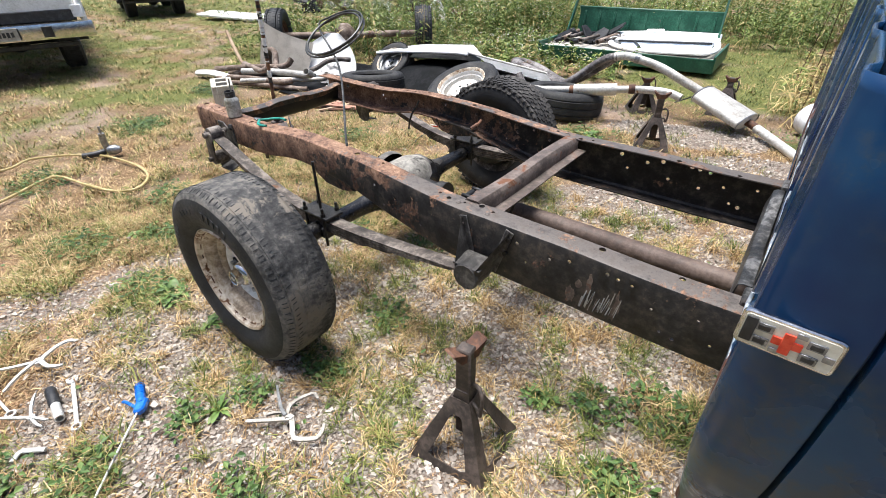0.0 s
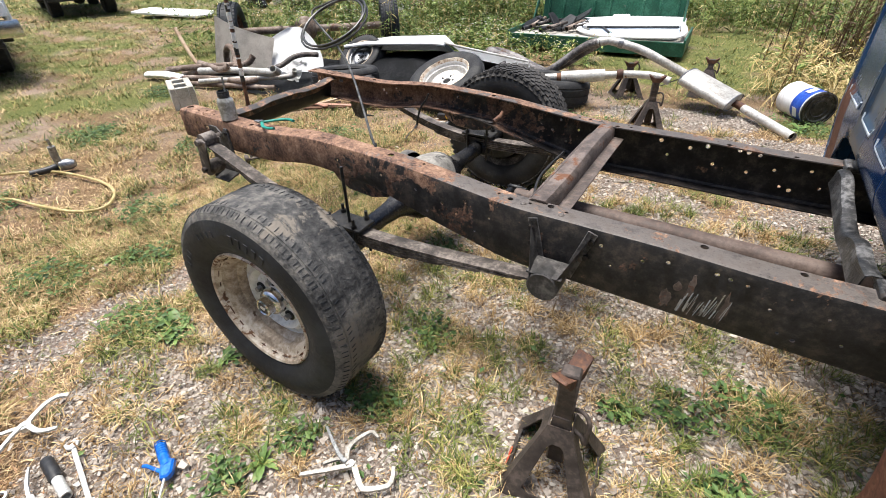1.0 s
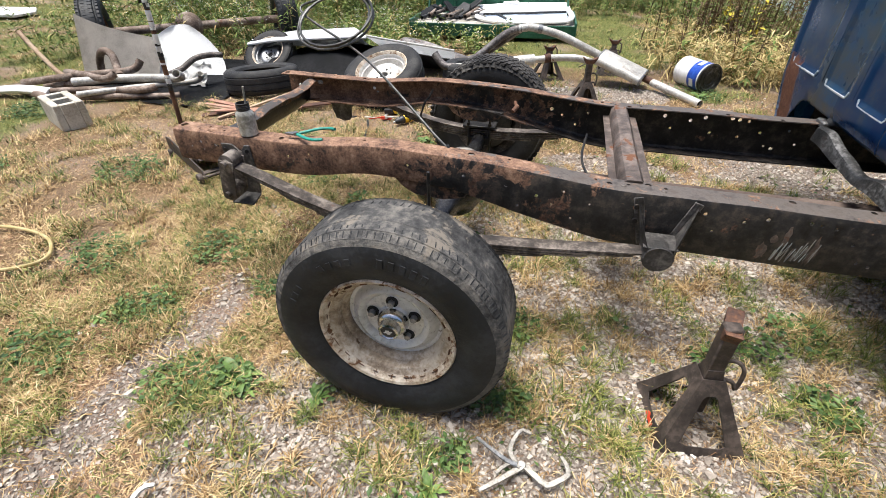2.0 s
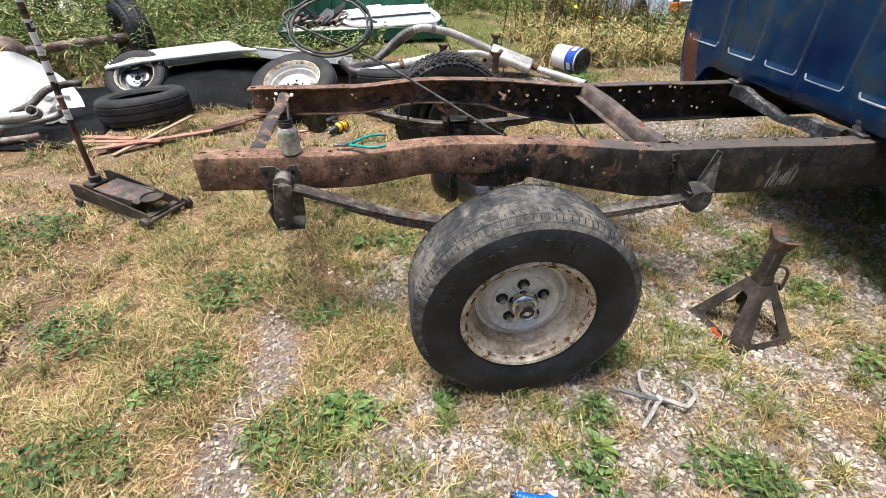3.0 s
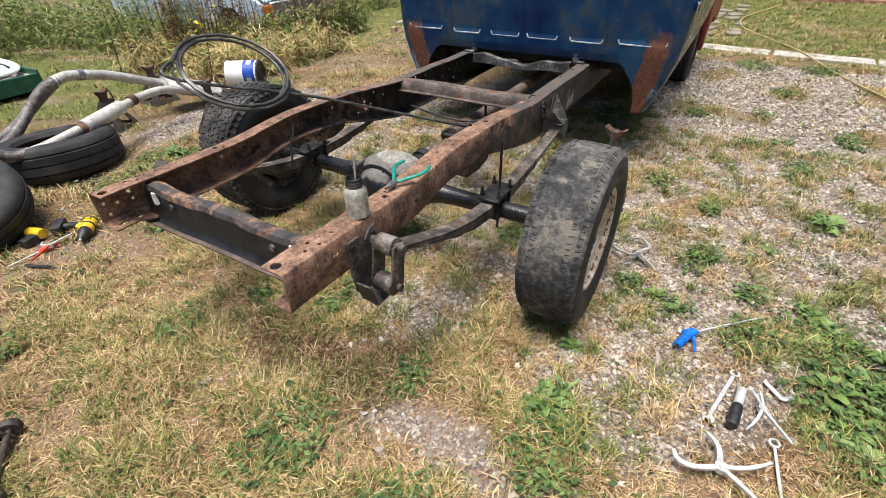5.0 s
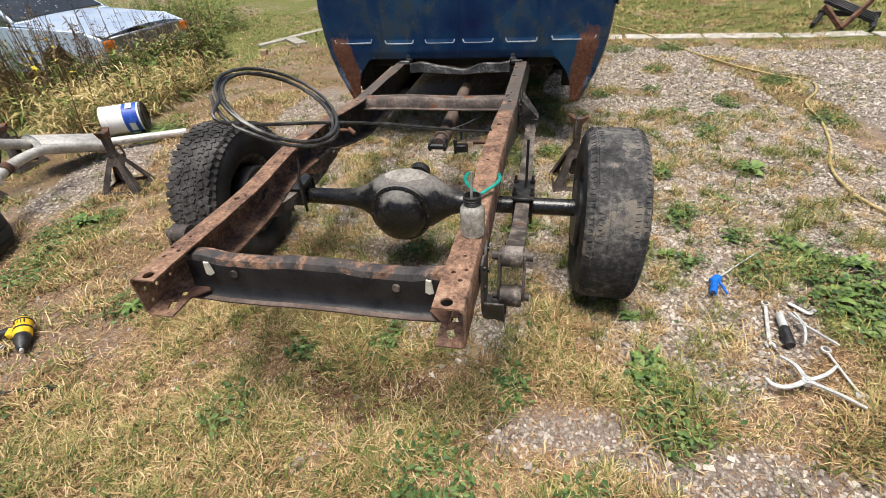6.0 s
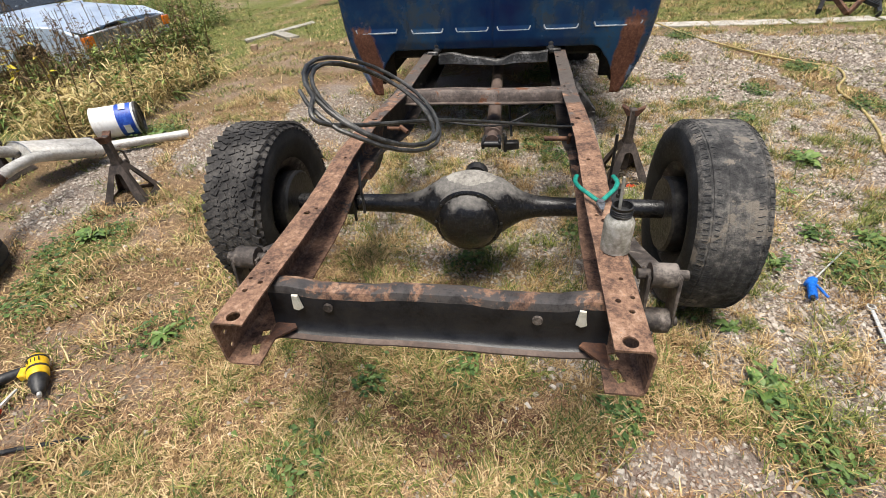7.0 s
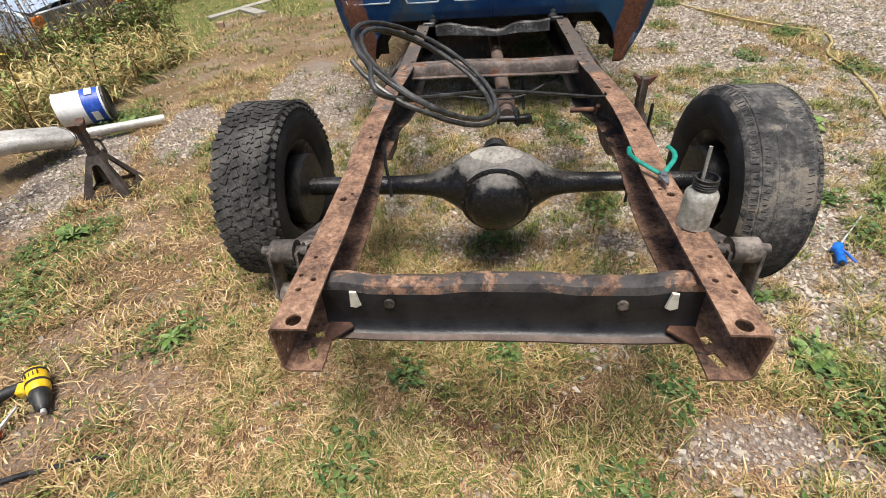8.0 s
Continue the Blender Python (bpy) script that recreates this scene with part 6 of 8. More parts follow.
def shade_tree(x, y, h, seed):
    rng = np.random.RandomState(seed)
    t = thing("tree", pose(x, y, 0), "tall leafy green tree at the far edge of the yard", "tree", "trees along the yard")
    bm = B()
    q = [Vector((0, 0, -.1)), Vector((.05, .03, h * .25)), Vector((-.05, .1, h * .5)), Vector((.05, .05, h * .8))]
    tube(bm, curve_pts(q, 5), .2, 10, True, [.24 - .013 * i for i in range(16)])
    tips = []
    for i in range(9):
        a, f = i * 2.4 + rng.rand(), .3 + .06 * i
        tip = Vector((math.cos(a) * h * .26, math.sin(a) * h * .26, h * (f + .22)))
        rod(bm, (0, .05, h * f), tip, .07, 7, .02)
        tips.append(tip)
    part("trunk", bm, "wood", t, "brown trunk with limbs")
    tips += [Vector((0, 0, h * .9)), Vector((.4, .2, h * .75))]
    n = 2600
    c = np.array(tips)[rng.randint(0, len(tips), n)] + rng.normal(0, h * .085, (n, 3))
    d, e = rng.normal(0, 1, (n, 3)), rng.normal(0, 1, (n, 3))
    d /= np.linalg.norm(d, axis=1)[:, None]
    e = np.cross(d, e)
    e /= np.linalg.norm(e, axis=1)[:, None]
    s = (.14 + .14 * rng.rand(n))[:, None]
    v = np.stack([c - d * s, c + e * s * .5, c + d * s, c - e * s * .5], 1)
    me = bpy.data.meshes.new("crown")
    me.from_pydata(v.reshape(-1, 3).tolist(), [], np.arange(4 * n).reshape(n, 4).tolist())
    me.materials.append(MAT["tree_leaf"])
    new("crown", me).parent = t


MAT["tree_leaf"] = surface("tree_leaves", (0.015, 0.032, 0.009), (0.04, 0.075, 0.018), (0.10, 0.15, 0.04), 1, 8, (0.5, 0.7), 0, 0, island=0.6)
back_weeds()
for i in range(9):
    shade_tree(-10 + 3.1 * i + .6 * math.sin(i * 2.3), -12.5 + .9 * math.sin(i * 1.7), 6.2 + 1.1 * math.sin(i * 3.1), 60 + i)

# ---- things on the chassis ----
TR = truck.matrix_world.copy()


def jar():
    t = thing("jar", TR @ pose(.37, -.474, .7685, 0, 0, 20), "oily glass jar with a brush standing on the rusty rail", "jar")
    bm = B()
    lathe(bm, [(.001, 0), (.034, 0), (.0385, .004), (.039, .084), (.0375, .094), (.031, .103), (.0255, .108), (.025, .112)], 36)
    part("jar_body", bm, "jar_glass", t)
    bm = B()
    lathe(bm, [(.025, .106), (.0265, .108), (.0265, .132), (.0275, .137), (.0235, .138), (.0235, .112)], 32)
    for i in range(3):
        lathe(bm, [(.0266, .113 + i * .006), (.0285, .115 + i * .006), (.0266, .117 + i * .006)], 32)
    part("neck", bm, "mount", t, "threaded dirty glass neck")
    bm = B()
    lathe(bm, [(.001, .120), (.0235, .120)], 24)
    part("liquid", bm, "black_plastic", t, "dark oil")
    bm = B()
    rod(bm, (.004, .002, .02), (.022, -.004, .205), .0042, 10)
    part("brush_handle", bm, "grey_wood", t, "pale brush handle")


def pliers():
    t = thing("pliers", TR @ pose(.60, -.463, .782, 0, -3, 0), "pliers with teal green grips open on the rail", "pliers")
    for s in (-1, 1):
        bm = B()
        p = curve_pts([(.0, s * .006, .004), (.03, s * .028, .006), (.07, s * .055, .008), (.11, s * .066, .008), (.145, s * .058, .008)], 6)
        tube(bm, p, .0075, 10, True, None, 0, .8)
        part("grip", bm, "teal_grip", t, "teal green rubber grip")
        bm = B()
        prism(bm, [(.0, -.004 * s), (-.016, s * .014), (-.05, s * .006), (-.062, s * .001), (-.03, -s * .002)], .009, pose(0, 0, .005), 0, .001)
        part("jaw", bm, "can_metal", t)
    bm = B()
    cyl(bm, .011, .014, pose(-.012, 0, .005), 16)
    part("pivot", bm, "can_metal", t)


def cable_coil():
    bm = B()
    n = Vector((.006, -.512, .859)).normalized()
    x = n.cross(Vector((0, 0, 1))).normalized()
    y = n.cross(x)
    c = Vector((-2.455, 1.832, 1.124))
    pts, rnd = [], random.Random(2)
    for k in range(74):
        a = radians(-52 + k * 15)
        r = .187 + .011 * math.sin(a * .37 + 1) + (.012 if k < 4 else 0)
        pts.append(c + x * (r * math.cos(a)) + y * (r * math.sin(a)) + n * (.022 * (k / 74 - .5) + .004 * math.sin(a * 1.3)))
    last, d = pts[-1], (pts[-1] - pts[-3]).normalized()
    end = Vector((-1.746, 1.295, .790))
    pts += curve_pts([last, last + d * .10 + Vector((.03, 0, -.02)), last.lerp(end, .45) + Vector((0, .02, -.02)), end, end + Vector((.05, -.035, -.004))], 8)[1:]
    tube(bm, pts, .0058, 8)
    o = part("cable", bm, "cable", None, "")
    return tagged(o, "coiled dark grey steel line propped on the frame", "cable")


jar()
pliers()
cable_coil()


# ---- jack stands ----
def jack_stand(m, label, top=.27, turn=0):
    t = thing("jack_stand", m, label, "jack stand", "jack stands")
    h, r, top_r = .27, .212, .052
    for i in range(4):
        q, bm = pose(0, 0, 0, 0, 0, 90 * i), B()
        f = r / math.sqrt(2)
        g = top_r / math.sqrt(2)
        outer = [(-f, 0), (f, 0), (g, 1), (-g, 1)]
        inner = [(-f + .075, .17), (-f + .095, .13), (f - .095, .13), (f - .075, .17), (.024, .76), (.012, .80), (-.012, .80), (-.024, .76)]
        at = lambda p: q @ Vector((p[0], -(f + (g - f) * p[1]), .002 + h * p[1]))
        o = [bm.verts.new(at(p)) for p in outer]
        n = [bm.verts.new(at(p)) for p in inner]
        for face in ((o[0], o[1], n[2], n[1]), (o[1], o[2], n[4], n[3]), (o[1], n[3], n[2]), (o[2], o[3], n[6], n[5]), (o[2], n[5], n[4]), (o[3], n[7], n[6]), (o[3], o[0], n[0], n[7]), (o[0], n[1], n[0])):
            bm.faces.new(face)
        bmesh.ops.recalc_face_normals(bm, faces=list(bm.faces))
        bmesh.ops.solidify(bm, geom=list(bm.faces), thickness=.005)
        part("side_plate", bm, "stand", t, "pressed steel side with an opening")
    bm = B()
    lathe(bm, [(.030, h - .06), (.040, h - .05), (.042, h), (.036, h + .035), (.027, h + .04)], 4, pose(0, 0, 0, 0, 0, 45))
    part("collar", bm, "stand", t)
    bm = B()
    box(bm, .056, .046, h + top - .10, pose(0, 0, (h + top + .10) / 2 - .02), .006)
    part("ratchet_post", bm, "stand", t, "toothed ratchet post")
    bm = B()
    zt = h + top - .10 + .06
    prism(bm, [(-.070, .034), (-.060, .037), (-.022, .010), (.022, .010), (.060, .037), (.070, .034), (.034, -.022), (-.034, -.022)], .05, pose(0, 0, zt, 0, 0, turn) @ pose(0, 0, 0, 90, 0, 0), 0, .003)
    part("saddle", bm, "rust", t, "rusty saddle with worn edges")
    bm = B()
    tube(bm, curve_pts([(.03, -.012, h - .01), (.06, -.03, h - .005), (.075, -.035, h - .03), (.078, -.03, h + .05), (.055, -.012, h + .075), (.02, 0, h + .06)], 5), .007, 10)
    part("lever", bm, "stand", t)
    return t


near_stand = jack_stand(pose(-.640, .834, .0, 0, 0, 10), "brown steel jack stand with orange paint traces on gravel", .24, 68)
bm = B()
prism(bm, [(-.030, -.004), (-.012, -.008), (.016, -.005), (.034, -.009), (.036, .006), (.018, .012), (.006, .008), (-.008, .018), (-.026, .010)], .001, pose(0, 0, 0, 0, 0, -90) @ pose(.02, -.1468, .0215, 67.3, 0, 0), 0, 0)
part("paint_trace", bm, "red_plastic", near_stand, "trace of orange-red paint")
jack_stand(pose(-1.23, 4.27, .0, 0, 0, 20), "dark steel jack stand under an exhaust pipe", .22)
jack_stand(pose(-1.70, 5.26, .0, 0, 0, 35), "dark steel jack stand behind the exhaust pipes", .10)
jack_stand(pose(-1.0, 5.72, .0, 0, 0, 5), "dark steel jack stand under the muffler", .12)


# ---- hand tools on the ground ----
def air_gun():
    t = thing("blow_gun", pose(-1.70, .10, .026, 0, 0, -43), "bright blue plastic air blow gun with long nozzle", "blow gun")
    bm = B()
    prism(bm, [(-.028, .020), (.022, .024), (.038, .012), (.038, -.010), (.010, -.018), (-.012, -.020), (-.034, .0)], .030, pose(0, 0, .012), 0, .006)
    part("gun_body", bm, "blue_plastic", t)
    bm = B()
    p = [Vector(q) for q in ((-.010, .0, .012), (-.040, -.018, .012), (-.075, -.036, .012), (-.098, -.046, .012))]
    tube(bm, p, .017, 14, True, [.018, .018, .017, .016])
    for i in range(6):
        q = p[1].lerp(p[3], i / 6)
        m, _ = along(q, q + Vector((-.03, -.015, 0)))
        lathe(bm, [(.0165, -.002), (.019, 0), (.0165, .002)], 14, m)
    part("grip", bm, "blue_plastic", t, "ribbed blue grip")
    bm = B()
    tube(bm, curve_pts([(.006, -.016, .010), (-.012, -.045, .008), (-.030, -.072, .004), (-.036, -.088, .0)], 5), .0065, 10)
    part("trigger", bm, "blue_plastic", t, "blue trigger lever")
    bm = B()
    cyl(bm, .009, .022, pose(-.107, -.050, .012, 0, 90, 25), 12)
    part("air_fitting", bm, "black_plastic", t, "black air fitting")
    bm = B()
    tube(bm, [Vector((.036, .002, .014)), Vector((.20, .006, .012)), Vector((.385, .010, .006))], .0042, 10)
    part("nozzle", bm, "silver", t, "thin steel nozzle tube")


def wrench(a, b, label, w=.016):
    a, b = Vector(a), Vector(b)
    d = (b - a)
    n = d.length
    t = thing("wrench", Matrix.Translation((a.x, a.y, .008)) @ Matrix.Rotation(math.atan2(d.y, d.x), 4, "Z"), label, "wrench", "hand tools on the ground")
    bm = B()
    bar(bm, (.02, 0, .004), (n - .02, 0, .004), w, .006, .002)
    part("shank", bm, "silver", t)
    bm = B()
    lathe(bm, [(.012, -.005), (.019, -.004), (.019, .004), (.012, .005)], 20, pose(.006, 0, .005), None, True)
    part("ring_end", bm, "silver", t)
    bm = B()
    prism(bm, [(-.02, -.011), (-.004, -.022), (.020, -.018), (.022, -.011), (.004, -.009), (.002, .009), (.022, .012), (.020, .020), (-.004, .022), (-.02, .011)], .009, pose(n, 0, .005, 0, 0, 15), 0, .001)
    part("open_end", bm, "silver", t)


def clamp_pliers(name, path, r, label, cat, pieces, z=.014):
    """Locking clamps: flat steel arms along lines on the ground."""
    c = Vector((path[0][0], path[0][1], z + .02))
    t = thing(name, Matrix.Translation(c), label, cat, "hand tools on the ground")
    for nm, k, pts, rad in pieces:
        bm = B()
        q = curve_pts([(x - c.x, y - c.y, dz) for x, y, dz in pts], 2)
        m, left, right = len(q), [], []
        for i, v in enumerate(q):
            d = (q[min(i + 1, m - 1)] - q[max(i - 1, 0)]).normalized()
            w = .50 * rad * (1.2 - .45 * i / (m - 1))
            left.append((v.x - d.y * w, v.y + d.x * w))
            right.append((v.x + d.y * w, v.y - d.x * w))
        prism(bm, left + right[::-1], .009, pose(0, 0, .004 + pts[0][2]), 0, .0015)
        part(nm, bm, k, t)
    bm = B()
    cyl(bm, r, .022, I4, 16)
    cyl(bm, r * .45, .03, I4, 12)
    part("pivot", bm, "silver", t)


air_gun()
wrench((-1.807, -.10), (-2.095, -.04), "silver combination wrench lying in the weeds")
clamp_pliers("locking_clamp", [(-1.198, .455)], .013, "silver locking C-clamp lying on gravel", "clamp", [
    ("handle", "dull_steel", [(-1.185, .462, 0), (-1.25, .395, 0), (-1.313, .334, 0)], .016),
    ("lever", "can_metal", [(-1.21, .448, .012), (-1.25, .452, .012), (-1.363, .506, .012)], .012),
    ("toggle", "dull_steel", [(-1.272, .401, .008), (-1.245, .44, .008), (-1.21, .458, .008)], .010),
    ("jaw", "dull_steel", [(-1.20, .445, .006), (-1.235, .475, .006), (-1.244, .511, .006), (-1.230, .56, .006), (-1.215, .585, .006), (-1.182, .576, .006)], .013),
    ("jaw", "dull_steel", [(-1.198, .465, 0), (-1.15, .435, 0), (-1.108, .413, 0), (-1.075, .438, 0), (-1.045, .468, 0), (-1.052, .50, 0), (-1.075, .527, 0)], .016)])
clamp_pliers("locking_clamp", [(-2.30, -.105)], .02, "large silver locking C-clamp lying in the grass", "clamp", [
    ("handle", "silver", [(-2.30, -.105, 0), (-2.345, -.19, .004), (-2.396, -.268, 0)], .014),
    ("lever", "silver", [(-2.30, -.115, .006), (-2.26, -.185, .01), (-2.197, -.245, .004)], .013),
    ("jaw", "silver", [(-2.30, -.105, 0), (-2.335, -.055, 0), (-2.355, -.005, 0), (-2.345, .03, 0), (-2.319, .042, 0)], .016),
    ("jaw", "silver", [(-2.30, -.10, .004), (-2.265, -.095, .004), (-2.225, -.085, .004), (-2.20, -.06, .004), (-2.188, -.04, 0)], .016)])
clamp_pliers("locking_pliers", [(-1.965, -.20)], .013, "silver needle-nose locking pliers in the weeds", "pliers", [
    ("handle", "silver", [(-1.965, -.20, 0), (-2.02, -.25, .004), (-2.073, -.299, 0)], .010),
    ("handle", "silver", [(-1.965, -.20, 0), (-2.03, -.19, .004), (-2.097, -.16, 0)], .010),
    ("jaw", "silver", [(-1.965, -.20, 0), (-1.93, -.20, 0), (-1.885, -.185, 0)], .009),
    ("jaw", "silver", [(-1.965, -.20, .004), (-1.92, -.175, 0), (-1.90, -.16, 0)], .008)])
wrench((-2.077, -.254), (-2.32, -.292), "slim silver ratchet wrench lying beside a clamp", .011)
t = thing("nut_driver", pose(-1.985, -.125, .022, 0, 90, 176), "black-handled chrome nut driver on the grass", "nut driver", "hand tools on the ground")
bm = B()
lathe(bm, [(.001, .0), (.019, .001), (.021, .01), (.021, .10), (.018, .11), (.001, .11)], 20)
part("handle", bm, "black_plastic", t, "black grip")
bm = B()
lathe(bm, [(.017, -.09), (.017, 0), (.012, .0), (.012, -.09)], 20, I4, None, True)
part("socket", bm, "silver", t, "bright deep socket")
t = thing("hex_key", pose(-1.79, -.205, .012, 0, 0, 225), "short silver offset bar in the weeds", "hex key", "hand tools on the ground")
bm = B()
tube(bm, curve_pts([(0, 0, 0), (.05, 0, 0), (.085, .002, 0), (.092, .02, 0), (.09, .045, 0)], 5), .010, 10, True, None, 0, .7)
part("bent_bar", bm, "silver", t)
t = thing("screwdriver", pose(-1.44, -.66, .02, 0, 90, 118), "black-handled screwdriver beside broad weeds", "screwdriver", "hand tools on the ground")
bm = B()
lathe(bm, [(.001, 0), (.014, .001), (.016, .02), (.015, .09), (.010, .105), (.001, .105)], 16)
part("handle", bm, "black_plastic", t)
bm = B()
cyl(bm, .004, .06, pose(0, 0, -.03), 10)
part("blade", bm, "silver", t)


def drill():
    t = thing("cordless_drill", pose(-2.745, 3.427, .05, 0, 6, 227) @ Matrix.Scale(1.15, 4), "yellow and black cordless drill lying in dry grass", "drill")
    bm = B()
    lathe(bm, [(.001, -.075), (.028, -.074), (.034, -.06), (.034, .02), (.03, .03), (.001, .03)], 20, pose(0, 0, 0, 0, 90, 0))
    part("motor_housing", bm, "yellow_plastic", t, "yellow housing")
    bm = B()
    lathe(bm, [(.028, .03), (.030, .035), (.030, .06), (.024, .07), (.022, .095), (.012, .11), (.001, .11)], 20, pose(0, 0, 0, 0, 90, 0))
    part("chuck", bm, "black_plastic", t, "black chuck with steel jaws")
    for z in (-.062, -.012):
        bm = B()
        lathe(bm, [(.034, z), (.0352, z + .001), (.0352, z + .010), (.034, z + .011)], 20, pose(0, 0, 0, 0, 90, 0))
        part("rubber_band", bm, "black_plastic", t, "black rubber overmould")
    for i in range(4):
        bm = B()
        box(bm, .020, .003, .006, pose(-.036, -.018 + i * .012, .032), .001)
        part("vent_slot", bm, "black_plastic", t)
    bm = B()
    rod(bm, (.105, 0, 0), (.125, 0, 0), .008, 10)
    part("jaws", bm, "silver", t)
    bm = B()
    tube(bm, curve_pts([(-.03, -.02, -.004), (-.042, -.06, -.008), (-.048, -.10, -.01), (-.045, -.13, -.01)], 5), .02, 12)
    part("grip", bm, "black_plastic", t)
    bm = B()
    box(bm, .10, .05, .06, pose(-.045, -.155, -.008), .01, 2)
    part("battery", bm, "black_plastic", t, "black battery pack")
    bm = B()
    box(bm, .045, .03, .034, pose(-.02, -.042, -.002, 0, 0, -20), .006)
    part("trigger_guard", bm, "yellow_plastic", t)


drill()
t = thing("cordless_tool", pose(-2.95, 3.66, .04, 0, 0, 110), "second yellow and black power tool behind the drill", "power tool")
bm = B()
lathe(bm, [(.001, -.06), (.03, -.058), (.034, -.03), (.032, .05), (.02, .06), (.001, .06)], 18, pose(0, 0, 0, 0, 90))
part("housing", bm, "yellow_plastic", t)
bm = B()
box(bm, .06, .09, .05, pose(-.03, .07, -.01), .012, 2)
part("battery", bm, "black_plastic", t)
t = thing("screwdriver", pose(-3.02, 3.44, .02, 0, 90, 5), "screwdriver with a red-orange handle in the grass", "screwdriver", "hand tools on the ground")
bm = B()
lathe(bm, [(.001, 0), (.014, .001), (.017, .02), (.014, .05), (.016, .085), (.008, .105), (.001, .105)], 8)
part("handle", bm, "red_plastic", t, "red-orange handle")
bm = B()
cyl(bm, .004, .16, pose(0, 0, -.08), 10)
part("blade", bm, "silver", t)
clamp_pliers("locking_pliers", [(-2.96, 3.43)], .014, "silver locking pliers with a red lever in dry grass", "pliers", [
    ("handle", "silver", [(-2.96, 3.43, 0), (-2.90, 3.44, .004), (-2.83, 3.45, 0)], .011),
    ("lever", "red_plastic", [(-2.97, 3.42, .004), (-3.03, 3.37, .006), (-3.09, 3.33, 0)], .009),
    ("jaw", "silver", [(-2.96, 3.43, 0), (-2.99, 3.47, 0), (-2.97, 3.50, 0)], .011)])
bm = B()
tube(bm, curve_pts([(-3.12, 3.36, .016), (-3.05, 3.22, .018), (-2.99, 3.05, .02), (-2.95, 2.95, .016)], 5), .010, 8, True, None, 0, .5)
tagged(part("pry_bar", bm, "blackmetal", None), "dark flat pry bar lying in the grass", "pry bar", "hand tools on the ground")


# ---- floor jack ----
def floor_jack():
    t = thing("floor_jack", pose(-3.655, 2.01, 0, 0, 0, 152), "old dark brown floor jack with an upright taped handle", "floor jack")
    for s in (-1, 1):
        bm = B()
        prism(bm, [(-.02, .03), (.10, .025), (.60, .05), (.70, .06), (.70, .15), (.62, .165), (.30, .125), (.02, .09)], .010, pose(0, s * .115, 0, 90, 0, 0), 0, .002)
        part("side_plate", bm, "stand", t)
        bm = B()
        lathe(bm, [(.001, -.016), (.036, -.016), (.04, -.01), (.04, .01), (.036, .016), (.001, .016)], 20, pose(.0, s * .15, .04, 90))
        part("front_wheel", bm, "stand", t)
        bm = B()
        lathe(bm, [(.001, -.012), (.03, -.012), (.03, .012), (.001, .012)], 16, pose(.66, s * .13, .03, 90))
        part("caster", bm, "stand", t)
    bm = B()
    cyl(bm, .012, .32, pose(0, 0, .04, 90), 12)
    box(bm, .05, .22, .012, pose(.04, 0, .055), .003)
    part("front_axle", bm, "stand", t)
    bm = B()
    box(bm, .40, .17, .012, pose(.32, 0, .125, 0, -3), .004)
    box(bm, .30, .012, .05, pose(.32, .08, .11), .003)
    box(bm, .30, .012, .05, pose(.32, -.08, .11), .003)
    part("lift_arm", bm, "worn", t, "worn flat lift arm")
    bm = B()
    lathe(bm, [(.001, .118), (.05, .118), (.055, .124), (.066, .126), (.07, .14), (.064, .142), (.060, .132), (.001, .132)], 28, pose(.085, 0, 0))
    part("saddle", bm, "stand", t, "round dark saddle")
    bm = B()
    cyl(bm, .035, .10, pose(.62, 0, .13, 0, -6), 16)
    box(bm, .10, .12, .08, pose(.63, 0, .10), .01)
    part("handle_socket", bm, "stand", t)
    bm = B()
    tube(bm, [Vector((.62, 0, .14)), Vector((.625, -.02, .55)), Vector((.615, -.035, .90)), Vector((.60, -.05, 1.28))], .017, 12)
    h = part("handle", bm, "rust", t, "long rusty handle")
    rnd = random.Random(6)
    for i in range(30):                                # scraps of pale tape left on the handle
        z = rnd.uniform(.5, 1.22)
        f = (z - .14) / 1.14
        bm = B()
        cyl(bm, .0184, rnd.uniform(.01, .045), pose(.622 - .02 * f, -.05 * f, z, rnd.uniform(-4, 4), -1), 10)
        part("tape", bm, "white_paint" if i % 3 else "black_plastic", h, "ragged tape scrap")


floor_jack()

# ---- yellow air hose and the tool on it ----
bm = B()
tube(bm, curve_pts([(x, y, .04) for x, y in ((-5.5, -.3), (-5.14, .24), (-5.25, .49), (-4.93, .87), (-4.43, 1.017), (-4.07, 1.008), (-3.87, .863), (-3.97, .719), (-4.28, .618), (-4.61, .529), (-4.60, .395), (-4.415, .115), (-4.3, -.3))], 8), .010, 8)
tagged(part("air_hose", bm, "hose", None), "faded yellow air hose looped on the grass", "hose")
bm = B()
tube(bm, curve_pts([(9.4, .3, .02), (8.8, .42, .02), (7.9, .66, .02), (7.2, .80, .02), (6.45, .74, .02), (5.9, .52, .02), (5.4, .22, .02), (4.6, -.17, .035), (3.6, -.56, .02), (2.76, -.97, .02), (2.3, -1.3, .02), (2.05, -1.56, .02), (1.7, -1.5, .02), (1.3, -1.28, .02), (.85, -1.24, .02), (.3, -1.12, .02), (-.126, -.97, .02), (-.4, -.93, .02), (-.68, -.96, .02), (-1.0, -1.15, .02), (-1.2, -1.6, .02)], 8), .010, 8)
tagged(part("air_hose", bm, "hose", None), "faded yellow air hose trailing over the gravel", "hose")
t = thing("impact_wrench", pose(-4.85, 1.01, .022, 0, 0, 58) @ Matrix.Scale(1.2, 4), "grey air impact wrench standing on the grass", "impact wrench")
bm = B()
